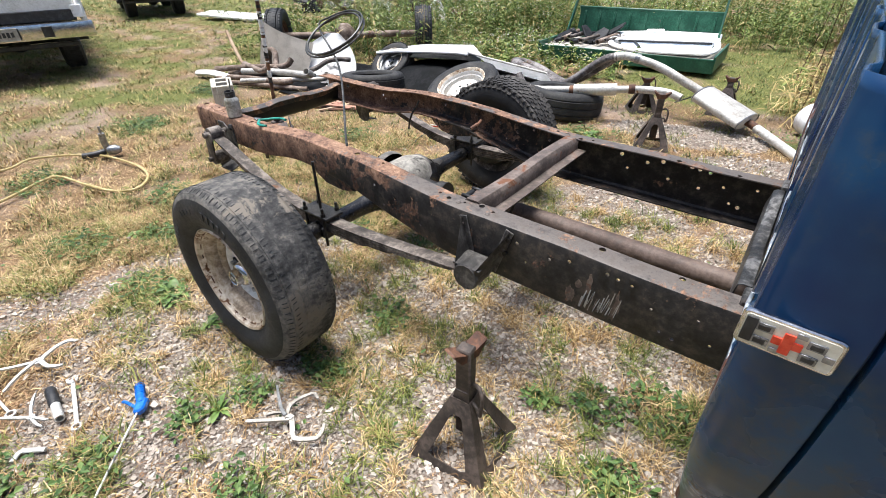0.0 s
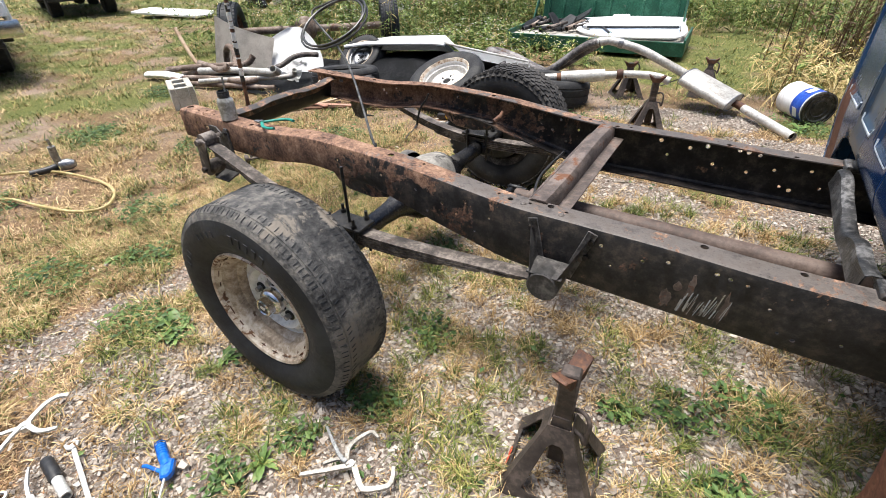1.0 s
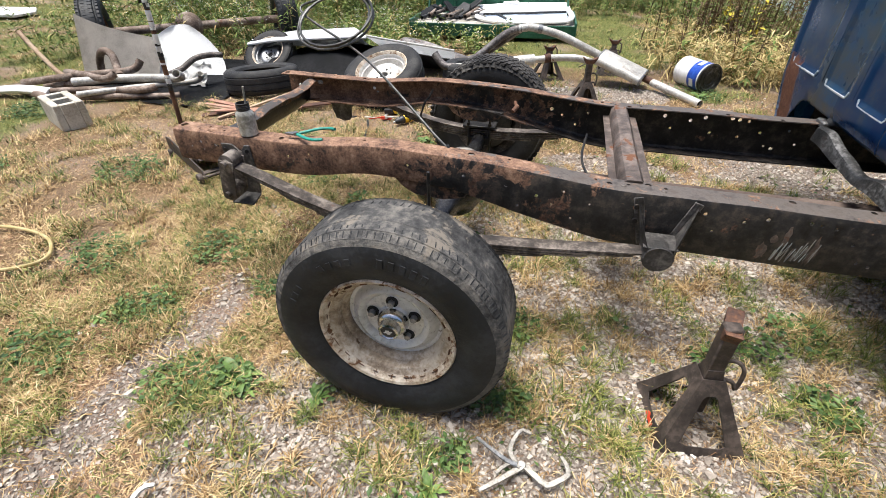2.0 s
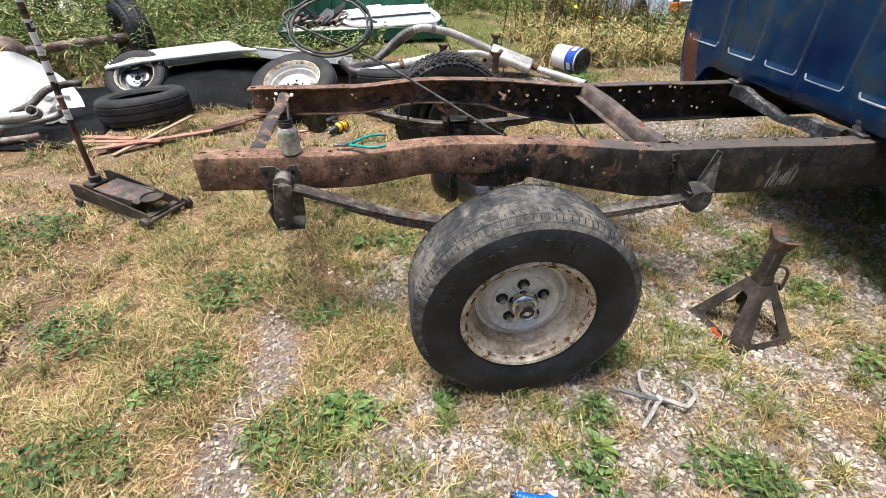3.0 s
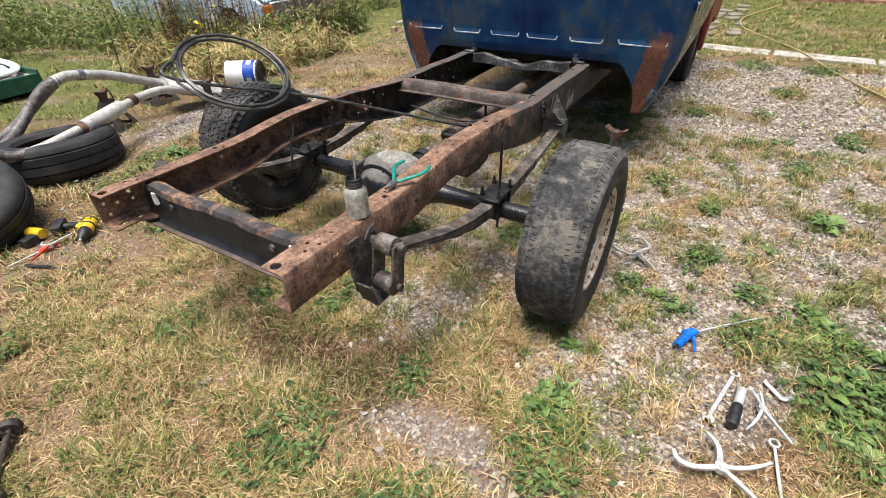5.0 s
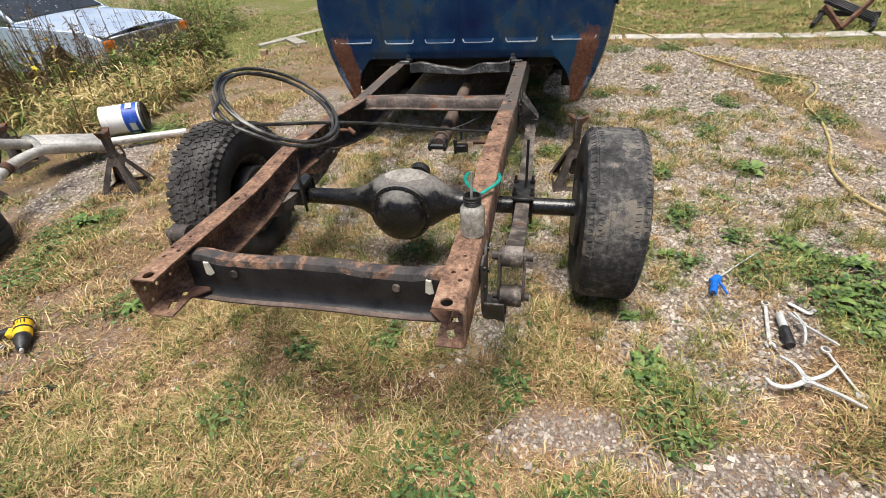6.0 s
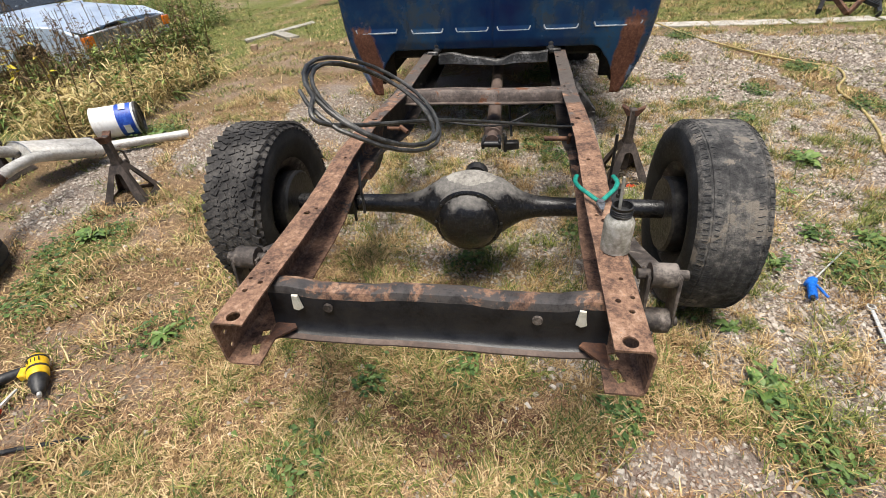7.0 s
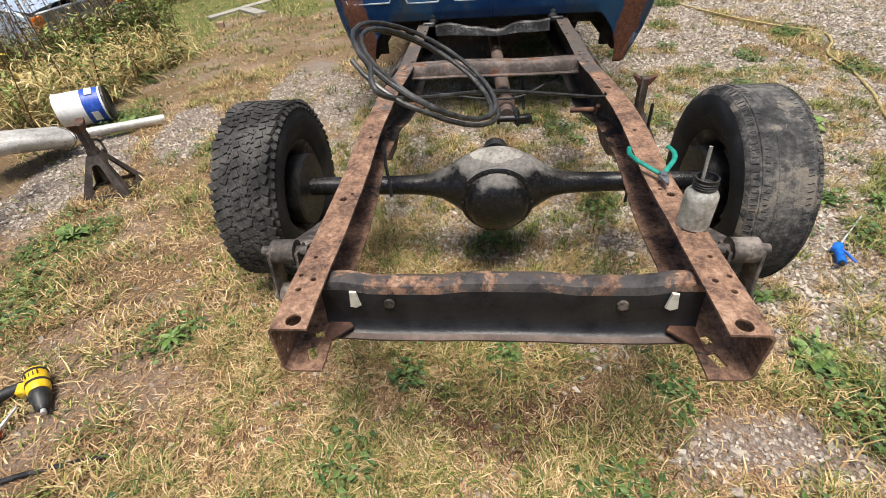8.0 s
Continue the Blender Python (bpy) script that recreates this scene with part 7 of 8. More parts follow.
lathe(bm, [(.001, 0), (.035, .002), (.036, .05), (.028, .07), (.02, .085), (.001, .085)], 20, pose(-.03, 0, .035, 0, 90))
part("hammer_case", bm, "can_metal", t, "silver hammer case")
bm = B()
tube(bm, [Vector((-.03, 0, .04)), Vector((-.035, .0, .10)), Vector((-.03, 0, .165))], .022, 14)
cyl(bm, .008, .05, pose(-.03, 0, .19), 10)
part("handle", bm, "can_metal", t)
bm = B()
tube(bm, curve_pts([(-.05, 0, .03), (-.11, -.03, .025), (-.19, -.04, .022)], 5), .022, 12)
part("extension", bm, "black_plastic", t, "black rubber boot")


# ---- loose wheels and tyres ----
def loose_tyre(m, label, rim=None, R=.35, W=.10, mat="tyre_black", bald=False):
    t = thing("tyre" if rim is None else "spare_wheel", m, label, "tyre" if rim is None else "wheel", "loose tyres in the yard")
    bm = B()
    half = [(.62 * R, W * .72), (.66 * R, W * .95), (.78 * R, W * 1.08), (.90 * R, W * 1.02), (.965 * R, W * .85), (.985 * R, W * .6), (.975 * R, W * .57), (.975 * R, W * .5), (R, W * .47), (R, W * .06), (.985 * R, W * .05), (.985 * R, 0)]
    prof = half + [(r, -z) for r, z in half[::-1][1:]]
    prof += [(.66 * R, -W * .6), (.86 * R, -W * .55), (.88 * R, 0), (.86 * R, W * .55), (.66 * R, W * .6)]
    lathe(bm, prof, 72, I4, None, True)
    rnd = random.Random(1)
    for sg in () if bald else (-1, 1):
        for i in range(56):
            a = 360 * i / 56 + rnd.uniform(-1, 1)
            box(bm, .007, .017, W * .34, pose(0, 0, 0, 0, 0, a) @ pose(R * .972, 0, sg * W * .80, 0, sg * 20))
    part("tyre_casing", bm, mat, t)
    if rim:
        bm = B()
        lathe(bm, [(.595 * R, W * .78), (.575 * R, W * .70), (.56 * R, W * .48), (.53 * R, W * .42), (.52 * R, W * .1), (.50 * R, -W * .5), (.62 * R, -W * .8)], 56)
        part("rim", bm, rim, t, "rust-edged steel rim")
        bm = B()
        lathe(bm, [(.645 * R, W * .86), (.655 * R, W * .96), (.635 * R, W * .98), (.61 * R, W * .88), (.59 * R, W * .76)], 56)
        part("rim_lip", bm, "rim_lip", t, "rusty rim lip")
        bm = B()
        lathe(bm, [(.525 * R, W * .0), (.49 * R, -W * .10), (.45 * R, -W * .05), (.38 * R, W * .36), (.33 * R, W * .42), (.26 * R, W * .34), (.16 * R, W * .20), (.105 * R, W * .20), (.10 * R, W * .0)], 48)
        disc = part("rim_disc", bm, rim, t)
        for i in range(5):
            a = radians(72 * i + 10)
            bm = B()
            # dark disc stands for the shade in a bolt hole
            cyl(bm, .011, .008, pose(.185 * R * math.cos(a), .185 * R * math.sin(a), W * .235), 12)
            part("bolt_hole", bm, "hole_shade", disc)
        bm = B()
        # dark disc paints the shade of the open hub
        cyl(bm, .11 * R, .01, pose(0, 0, W * .05), 24)
        part("hub_hole", bm, "hole_shade", disc)
    return t


loose_tyre(pose(-3.21, 4.01, .235, 23, -5, 0), "black tyre on a white steel wheel leaning on other tyres", "white_rim", .41, .12, "tyre_black", True)
loose_tyre(pose(-3.35, 4.45, .105, 0, 4, 0), "black tyre lying flat under a leaning wheel", None, .36, .10)
loose_tyre(pose(-4.64, 3.95, .125, -5, -4, 0), "bald black tyre lying flat beside the wood strips", None, .40, .115, "tyre_black", True)
loose_tyre(pose(-2.36, 4.68, .13, -6, 2, 0), "wide bald black tyre lying flat under the exhaust pipes", None, .42, .13, "tyre_black", True)
loose_tyre(pose(-4.98, 4.62, .20, 40, -8, 10), "old tyre on a grey steel wheel leaning among tyres", "can_metal", .31, .09)

# old axle with two standing wheels
t = thing("axle_assembly", pose(-6.40, 5.10, .40, 0, 0, 44) @ Matrix.Scale(1.15, 4), "rusty loose axle with two worn tyres in the weeds", "axle")
bm = B()
rod(bm, (-.95, 0, 0), (.95, 0, 0), .045, 18)
bmesh.ops.create_uvsphere(bm, u_segments=20, v_segments=12, radius=.15, matrix=pose(-.1, 0, 0))
part("axle_tube", bm, "old_pipe", t)
for s in (-1, 1):
    w = new("wheel")
    w.parent, w.matrix_local = t, pose(s * 1.0, 0, 0, 0, 90, 0)
    bm = B()
    lathe(bm, [(.2, .08), (.25, .11), (.30, .115), (.33, .10), (.345, .07), (.33, .065), (.33, .055), (.348, .05), (.35, .0), (.348, -.05), (.33, -.055), (.33, -.065), (.345, -.07), (.33, -.10), (.30, -.115), (.25, -.11), (.2, -.08)], 56, I4, None, True)
    for k in (-.085, -.03, .03, .085):
        for i in range(44):
            box(bm, .012, .03, .036, pose(0, 0, 0, 0, 0, 360 * (i + (k > 0) * .5) / 44) @ pose(.346 - (.012 if abs(k) > .05 else 0), 0, k))
    part("tyre", bm, "tyre", w, "worn grey tyre")
    bm = B()
    lathe(bm, [(.2, .08), (.18, .03), (.10, .05), (.001, .05)], 32)
    lathe(bm, [(.2, -.08), (.18, -.03), (.10, -.05), (.001, -.05)], 32)
    part("rim", bm, "rust", w, "rusty wheel disc")


# ---- exhaust pipes ----
def pipe(name, pts, r, k, label, group="exhaust pipes", n=6, flat=1.0):
    o = Vector(pts[0])
    t = thing(name, Matrix.Translation(o), label, "pipe", group)
    bm = B()
    q = curve_pts([Vector(v) - o for v in pts], n)
    tube(bm, q, r, 16, False, None, 0, flat)
    tube(bm, q, r * .9, 16, False, None, 0, flat)
    for a, b in ((q[0], q[1]), (q[-1], q[-2])):
        m = Matrix.Translation(a) @ (b - a).to_track_quat("Z", "Y").to_matrix().to_4x4()
        lathe(bm, [(r * .88, 0), (r * 1.03, -.001), (r * 1.03, .03)], 16, m)
    part("pipe_tube", bm, k, t)
    return t, o


t, o = pipe("exhaust_pipe", [(-2.815, 4.47, .375), (-2.76, 4.46, .31), (-2.68, 4.445, .265), (-2.55, 4.44, .27), (-2.40, 4.46, .285), (-2.10, 4.56, .31), (-1.80, 4.70, .33), (-1.55, 4.80, .345), (-1.35, 4.84, .34), (-1.22, 4.84, .31)], .036, "exhaust", "silver exhaust pipe with a rusty end resting on a tyre")
bm = B()
rod(bm, Vector((-2.18, 4.53, .30)) - o, Vector((-1.80, 4.70, .33)) - o, .058, 20)
part("resonator", bm, "exhaust", t, "silver resonator can")
bm = B()
q = curve_pts([Vector(v) - o for v in ((-2.822, 4.472, .385), (-2.76, 4.46, .31), (-2.68, 4.445, .266), (-2.58, 4.44, .268))], 5)
tube(bm, q, .0385, 16, False)
part("pipe_mouth", bm, "sooty_pipe", t, "dark rusty pipe mouth")
for a in ((-2.24, 4.505, .295), (-1.72, 4.735, .337)):
    bm = B()
    m, _ = along(Vector(a) - o, Vector(a) - o + Vector((.1, .04, .01)))
    lathe(bm, [(.037, -.03), (.044, -.03), (.045, .03), (.037, .03)], 18, m)
    part("clamp_band", bm, "rust", t, "rusty clamp band")
t, o = pipe("exhaust_pipe", [(-2.05, 5.13, .545), (-1.98, 5.15, .556), (-1.90, 5.17, .556), (-1.62, 5.22, .49), (-1.35, 5.24, .38), (-1.14, 5.25, .29)], .042, "exhaust", "silver y-pipe bent down into a muffler")
bm = B()
q = curve_pts([Vector(v) - o for v in ((-2.70, 5.04, .14), (-2.50, 5.06, .24), (-2.24, 5.10, .45), (-2.12, 5.12, .525), (-2.02, 5.135, .55))], 6)
tube(bm, q, .042, 14)
part("branch_pipe", bm, "sooty_pipe", t, "dark sooty branch pipe")
bm = B()
q = curve_pts([Vector(v) - o for v in ((-2.76, 5.26, .12), (-2.46, 5.22, .24), (-2.20, 5.18, .42), (-2.04, 5.15, .53))], 6)
tube(bm, q, .038, 14)
part("branch_pipe", bm, "sooty_pipe", t, "second sooty branch pipe")
bm = B()
m, _ = along(Vector((-1.90, 5.17, .556)) - o, Vector((-1.75, 5.20, .53)) - o)
lathe(bm, [(.043, -.025), (.048, -.025), (.048, .025), (.043, .025)], 18, m)
part("clamp_band", bm, "can_metal", t)
bm = B()
ma, mb = Vector((-1.13, 5.25, .28)) - o, Vector((-.66, 5.13, .12)) - o
m, n = along(ma, mb)
lathe(bm, [(.05, -n / 2 - .01), (.125, -n / 2), (.135, -n / 2 + .012), (.135, n / 2 - .012), (.125, n / 2), (.05, n / 2 + .01)], 32, m @ Matrix.Diagonal((1.42, .58, 1, 1)))
part("muffler", bm, "exhaust", t, "flat oval silver muffler with rust stains")
for f in (-.5, .5):
    bm = B()
    lathe(bm, [(.136, n * f - .006), (.142, n * f), (.136, n * f + .006)], 32, m @ Matrix.Diagonal((1.42, .58, 1, 1)))
    part("muffler_seam", bm, "can_metal", t)
bm = B()
rod(bm, mb, Vector((-.52, 5.06, .085)) - o, .034, 16)
part("outlet", bm, "rust", t, "rusty muffler outlet")
t, o = pipe("tail_pipe", [(-.56, 5.08, .09), (-.42, 4.92, .075), (-.14, 4.60, .045)], .038, "exhaust", "pale straight tail pipe resting on the ground")
bm = B()
m, _ = along(Vector((-.165, 4.629, .047)) - o, Vector((-.155, 4.617, .046)) - o)
# black plug paints the shade inside the open pipe end
cyl(bm, .0335, .004, m, 16)
part("mouth_shade", bm, "hole_shade", t, "black plug for the shade inside the pipe")
bm = B()
tube(bm, curve_pts([Vector((-1.35, 5.15, .18)) - o, Vector((-1.1, 5.3, .28)) - o, Vector((-.9, 5.45, .24)) - o], 6), .006, 8)
part("hanger_wire", bm, "blackmetal", t)

pipe("exhaust_pipe", [(-2.62, 5.20, .12), (-2.86, 5.30, .14), (-3.20, 5.42, .19), (-3.52, 5.56, .22), (-3.66, 5.70, .21), (-3.58, 5.84, .18), (-3.30, 5.76, .15), (-2.98, 5.58, .11), (-2.72, 5.42, .09)],
     .062, "sooty_pipe", "dark sooty doubled exhaust pipe lying behind the hood", "exhaust pipes", 6)

# heap of old pipes by the concrete block
rnd = random.Random(17)
HEAP = [((-6.9, 3.0, .06), (-5.65, 3.25, .12), .035), ((-7.0, 3.25, .05), (-5.7, 3.45, .17), .04), ((-6.6, 2.9, .05), (-5.4, 3.35, .05), .032), ((-7.1, 3.1, .12), (-6.1, 3.6, .2), .038),
        ((-6.4, 3.15, .17), (-5.35, 3.5, .20), .042), ((-6.8, 3.4, .18), (-6.0, 3.2, .22), .036), ((-6.2, 3.0, .10), (-5.3, 3.65, .13), .030), ((-7.3, 3.15, .04), (-6.3, 2.85, .05), .045)]
for i, (a, b, r) in enumerate(HEAP):
    a, b = Vector(a), Vector(b)
    c = a.lerp(b, .5) + Vector((rnd.uniform(-.02, .02), rnd.uniform(-.03, .03), .01))
    d = b + Vector((.10, rnd.uniform(-.12, .12), rnd.uniform(-.03, .10)))
    pipe("exhaust_pipe", [a, c, b, d], r, "exhaust" if i in (4, 6) else "old_pipe", "rusty brown exhaust pipe in a heap of scrap", "scrap pipes", 5)
pipe("exhaust_pipe", [(-6.75, 3.75, .05), (-6.65, 3.72, .25), (-6.5, 3.68, .36), (-6.35, 3.65, .34), (-6.28, 3.6, .22), (-6.15, 3.5, .16)], .04, "old_pipe", "bent brown exhaust elbow in a heap of scrap", "scrap pipes", 5)
pipe("exhaust_pipe", [(-5.55, 3.55, .20), (-5.45, 3.68, .24), (-5.40, 3.85, .31), (-5.32, 4.0, .32), (-5.22, 4.08, .31)], .03, "spring", "short dark elbow pipe lying against a white panel", "scrap pipes", 5)
bm = B()
q = curve_pts([(-7.72, 3.69, .50), (-7.4, 3.6, .28), (-7.15, 3.55, .11), (-6.95, 3.55, .06)], 6)
tube(bm, q, .026, 12)
tagged(part("wooden_handle", bm, "wood", None), "pale wooden handle leaning out of the scrap heap", "wooden handle")
bm = B()
tube(bm, curve_pts([(-7.35, 2.95, .06), (-7.0, 3.0, .09), (-6.65, 3.05, .07)], 6), .07, 14, True, None, 0, .6)
tagged(part("scrap_muffler", bm, "white_paint", None), "small pale flattened muffler on the scrap heap", "muffler")

# concrete block with two hollow cores
t = thing("concrete_block", pose(-5.80, 2.55, 0, 0, 0, -24) @ Matrix.Scale(1.22, 4), "pale concrete block with hollow cores on dry grass", "concrete block")
bm = B()
for y in (-.074, .074):
    box(bm, .39, .05, .19, pose(0, y, .095), .006)
for x in (-.178, 0, .178):
    box(bm, .046, .10, .188, pose(x, 0, .094), .003)
part("block_shell", bm, "concrete", t)


# ---- sheets and panels ----
def sheet(name, fn, nu, nv, th, k, label, cat):
    """A thin panel from a function of two numbers between 0 and 1."""
    bm = B()
    g = [[bm.verts.new(fn(i / nu, j / nv)) for j in range(nv + 1)] for i in range(nu + 1)]
    for i in range(nu):
        for j in range(nv):
            bm.faces.new((g[i][j], g[i + 1][j], g[i + 1][j + 1], g[i][j + 1]))
    bmesh.ops.solidify(bm, geom=list(bm.faces), thickness=th)
    return tagged(part(name, bm, k, None), label, cat)


def white_panel(a, b):
    w = math.sin(math.pi * min(1, b * .46 + .5)) ** .8
    x = Vector((-6.48, 3.80, .02)).lerp(Vector((-5.42, 4.28, .02)), .5 + (a - .5) * w)
    return x + Vector((-.25, .54, .47)) * b + Vector((-.05, .09, 0)) * (math.sin(math.pi * a) * .8)


sheet("white_panel", white_panel, 16, 12, .008, "white_plastic", "large rounded white plastic panel leaning on the scrap heap", "panel")
sheet("carpet_scrap", lambda a, b: Vector((-7.0, 3.72, .02)).lerp(Vector((-6.15, 4.0, .02)), a) + Vector((-.10, .25, .66 - .28 * a)) * b + Vector((.0, -.1, 0)) * math.sin(math.pi * a),
      14, 10, .012, "carpet", "stiff grey-beige carpet scrap standing in the heap", "carpet")
sheet("plastic_sheet", lambda a, b: Vector((-6.7 + 1.95 * a - .4 * b, 3.18 + 1.6 * b, .022 + .05 * wob(a * 4, b * 5) ** 2 + .30 * max(0, b - .75) * a)),
      24, 16, .006, "black_sheet", "creased black plastic sheet under the scrap heap", "plastic sheet")
# hood panel: white skin over a dark frame, propped on tyres
HL, HM, HR = Vector((-5.26, 4.60, .35)), Vector((-3.78, 4.72, .46)), Vector((-2.75, 4.98, .30))
t = thing("car_hood", Matrix.Translation(HL), "white car hood with a black underside propped on tyres", "hood")


def hood_at(a, b, dz=0.0):
    p = HL.lerp(HM, a / .6) if a < .6 else HM.lerp(HR, (a - .6) / .4)
    k = min(1, max(0, (a - .5) / .2))
    return p + Vector((-.25 + .12 * k, .85 - .35 * k, -.05 - .26 * k)) * b + Vector((0, 0, .035 * (1 - k) * math.sin(math.pi * min(1, b * 1.3 + .12)) - .03 * max(0, .14 - a) / .14 + dz)) - HL


for nm, k, a0, a1, dz, lab in (("hood_skin", "white_plastic", 0, .62, 0, "dirty white skin"), ("hood_frame", "black_plastic", .03, 1, -.09, "black underside frame"), ("hood_end", "white_plastic", .62, 1, 0, "white end section")):
    bm = B()
    g = [[bm.verts.new(hood_at(a0 + (a1 - a0) * i / 20, j / 10, dz)) for j in range(11)] for i in range(21)]
    for i in range(20):
        for j in range(10):
            bm.faces.new((g[i][j], g[i + 1][j], g[i + 1][j + 1], g[i][j + 1]))
    bmesh.ops.solidify(bm, geom=list(bm.faces), thickness=.012)
    part(nm, bm, k, t, lab)
bm = B()
tube(bm, [hood_at(.62 + .38 * i / 8, 0, .010) + Vector((0, -.008, 0)) for i in range(9)], .012, 8)
part("trim_strip", bm, "exhaust", t, "bright trim strip")
bm = B()
tube(bm, [hood_at(i / 12 * .62, 0, -.014) + Vector((0, -.004, 0)) for i in range(13)], .018, 8)
part("front_lip", bm, "white_plastic", t)
# black mound added where only shade lies under the hood
sheet("plastic_sheet", lambda a, b: Vector((-4.95 + 1.5 * a + .1 * b, 4.02 + 1.15 * b + .15 * a, (.018 + .05 * wob(a * 5, b * 4) ** 2 + .24 * float(ramp(np.array(b), .12, .5)) * (1 - .5 * abs(a - .5))))), 24, 18, .006, "black_sheet", "black mound standing in for the shade under the white hood", "plastic sheet")
sheet("plastic_scrap", lambda a, b: Vector((-5.68 + .42 * a, 3.80 + .10 * wob(a * 3, b * 3) - .06 * a, .05 + .20 * b + .03 * wob(a * 7, b * 6))) + Vector((0, .16, 0)) * b, 14, 10, .004, "white_paint", "crumpled white plastic scrap before the white panel", "plastic scrap")

# wood and metal strips on the ground
for i, (a, b, w, k) in enumerate((((-4.5, 3.0, .02), (-4.12, 3.72, .09), .04, "wood"), ((-4.45, 3.10, .02), (-3.62, 3.60, .06), .07, "rust"), ((-4.75, 3.15, .02), (-4.0, 3.35, .03), .06, "wood"),
                                   ((-4.9, 3.3, .03), (-4.2, 3.2, .05), .05, "brick"), ((-4.7, 3.02, .02), (-4.25, 3.45, .02), .09, "rust"), ((-4.2, 3.25, .04), (-3.5, 3.85, .03), .06, "rust"), ((-4.95, 3.42, .03), (-4.45, 3.28, .05), .06, "brick"), ((-5.0, 3.3, .02), (-4.5, 3.22, .03), .07, "wood"), ((-4.6, 3.1, .05), (-3.85, 3.42, .05), .055, "brick"))):
    bm = B()
    bar(bm, a, b, w, .014, .002)
    tagged(part("wood_strip", bm, k, None), "split reddish brown wood strip lying on dry grass", "wood strip", "wood strips by the tyres")

# ---- green trailer box with a white door in it ----
GX = pose(-2.86, 7.70, 0, 0, 0, 6)
t = thing("trailer_box", GX, "dark green sheet-metal trailer box with a raised back", "trailer box")
bm = B()
box(bm, 2.5, 1.15, .03, pose(0, 0, .20), .004)
part("floor_panel", bm, "pale_dirt", t, "pale dirty floor")
for nm, m, sx, sy, sz in (("front_board", pose(0, -.585, .15), 2.54, .03, .18), ("side_board", pose(-1.265, 0, .17), .03, 1.2, .22), ("side_board", pose(1.265, 0, .17), .03, 1.2, .22), ("back_board", pose(0, .60, .42, -8), 2.2, .03, .46)):
    bm = B()
    box(bm, sx, sy, sz, m, .006)
    part(nm, bm, "green_paint", t)
for i in range(9):
    bm = B()
    box(bm, .03, .02, .40, pose(-1.0 + i * .25, .575, .42, -8), .006)
    part("board_rib", bm, "green_paint", t)
bm = B()
box(bm, 2.24, .05, .05, pose(0, .64, .66), .01)
part("top_rail", bm, "green_paint", t)
for s in (-1, 1):
    bm = B()
    bar(bm, (s * 1.15, .2, .25), (s * 1.10, .68, 1.15), .03, .05, .004)
    part("corner_brace", bm, "green_paint", t)
for s in (-1, 1):
    bm = B()
    box(bm, .30, .9, .07, pose(s * .8, 0, .04), .01)
    part("skid_block", bm, "wood", t)
t = thing("vehicle_door", GX @ pose(.34, -.02, .27, 5, -2, 2), "white vehicle door with a window frame lying in the trailer box", "door")
bm = B()
prism(bm, [(-.70, .02), (.82, .06), (.86, .10), (.84, .52), (.78, .56), (.20, .58), (.10, .64), (-.22, .62), (-.34, .55), (-.66, .52), (-.72, .46)], .07, pose(0, 0, .035), 0, .016)
part("door_panel", bm, "white_plastic", t, "white outer door skin")
bm = B()
ring = curve_pts([(-.66, .06, .04), (-.58, -.16, .035), (-.30, -.36, .03), (0, -.45, .03), (.62, -.47, .03), (.80, -.40, .03), (.86, -.20, .035), (.84, .06, .04)], 6)
tube(bm, ring, .045, 12, True, None, 0, .6)
part("window_frame", bm, "white_plastic", t, "rounded white window frame")
bm = B()
prism(bm, [(-.50, .03), (-.44, -.14), (-.24, -.30), (.02, -.40), (.60, -.42), (.76, -.36), (.80, -.18), (.79, .05)], .008, pose(0, 0, .022), 0, .002)
part("window_glass", bm, "silver_blue", t, "pale grey-blue window glass")
bm = B()
bar(bm, (-.52, -.02, .05), (.78, .0, .05), .035, .03, .006)
part("weather_strip", bm, "black_plastic", t, "black window seal")
bm = B()
bar(bm, (-.30, .01, .05), (-.14, -.30, .045), .03, .025, .005)
part("vent_bar", bm, "black_plastic", t)
bm = B()
box(bm, .26, .12, .05, pose(-.10, .50, .085, 0, 0, 8), .02, 2)
part("mirror_base", bm, "white_plastic", t, "white raised mirror base")
rnd = random.Random(5)
for i in range(9):
    a = Vector((-1.15 + .10 * i, rnd.uniform(-.45, -.15), .25 + .03 * (i % 3)))
    b = a + Vector((rnd.uniform(.1, .35), rnd.uniform(.25, .55), rnd.uniform(0, .08)))
    o = GX @ a
    pipe("pipe_offcut", [o, GX @ a.lerp(b, .5), GX @ b], rnd.uniform(.02, .036), ("blackmetal", "old_pipe", "spring")[i % 3], "dark pipe offcut lying in the trailer box", "offcuts in the trailer box", 3)

rnd = random.Random(12)
for i in range(6):
    bm = B()
    w, h = rnd.uniform(.16, .26), rnd.uniform(.10, .18)
    prism(bm, [(-w, -h), (w * .7, -h * .8), (w, -h * .1), (w * .6, h), (-w * .5, h * .7), (-w, h * .2)], .03, GX @ pose(-1.12 + .13 * i, .08 + .12 * (i % 3), .30 + .03 * (i % 2), rnd.uniform(-25, 40), rnd.uniform(-30, 30), rnd.uniform(0, 180)), 0, .006)
    tagged(part("plastic_offcut", bm, "black_plastic" if i % 3 else "black_sheet", None), "black plastic bracket lying in the trailer box", "bracket", "offcuts in the trailer box")

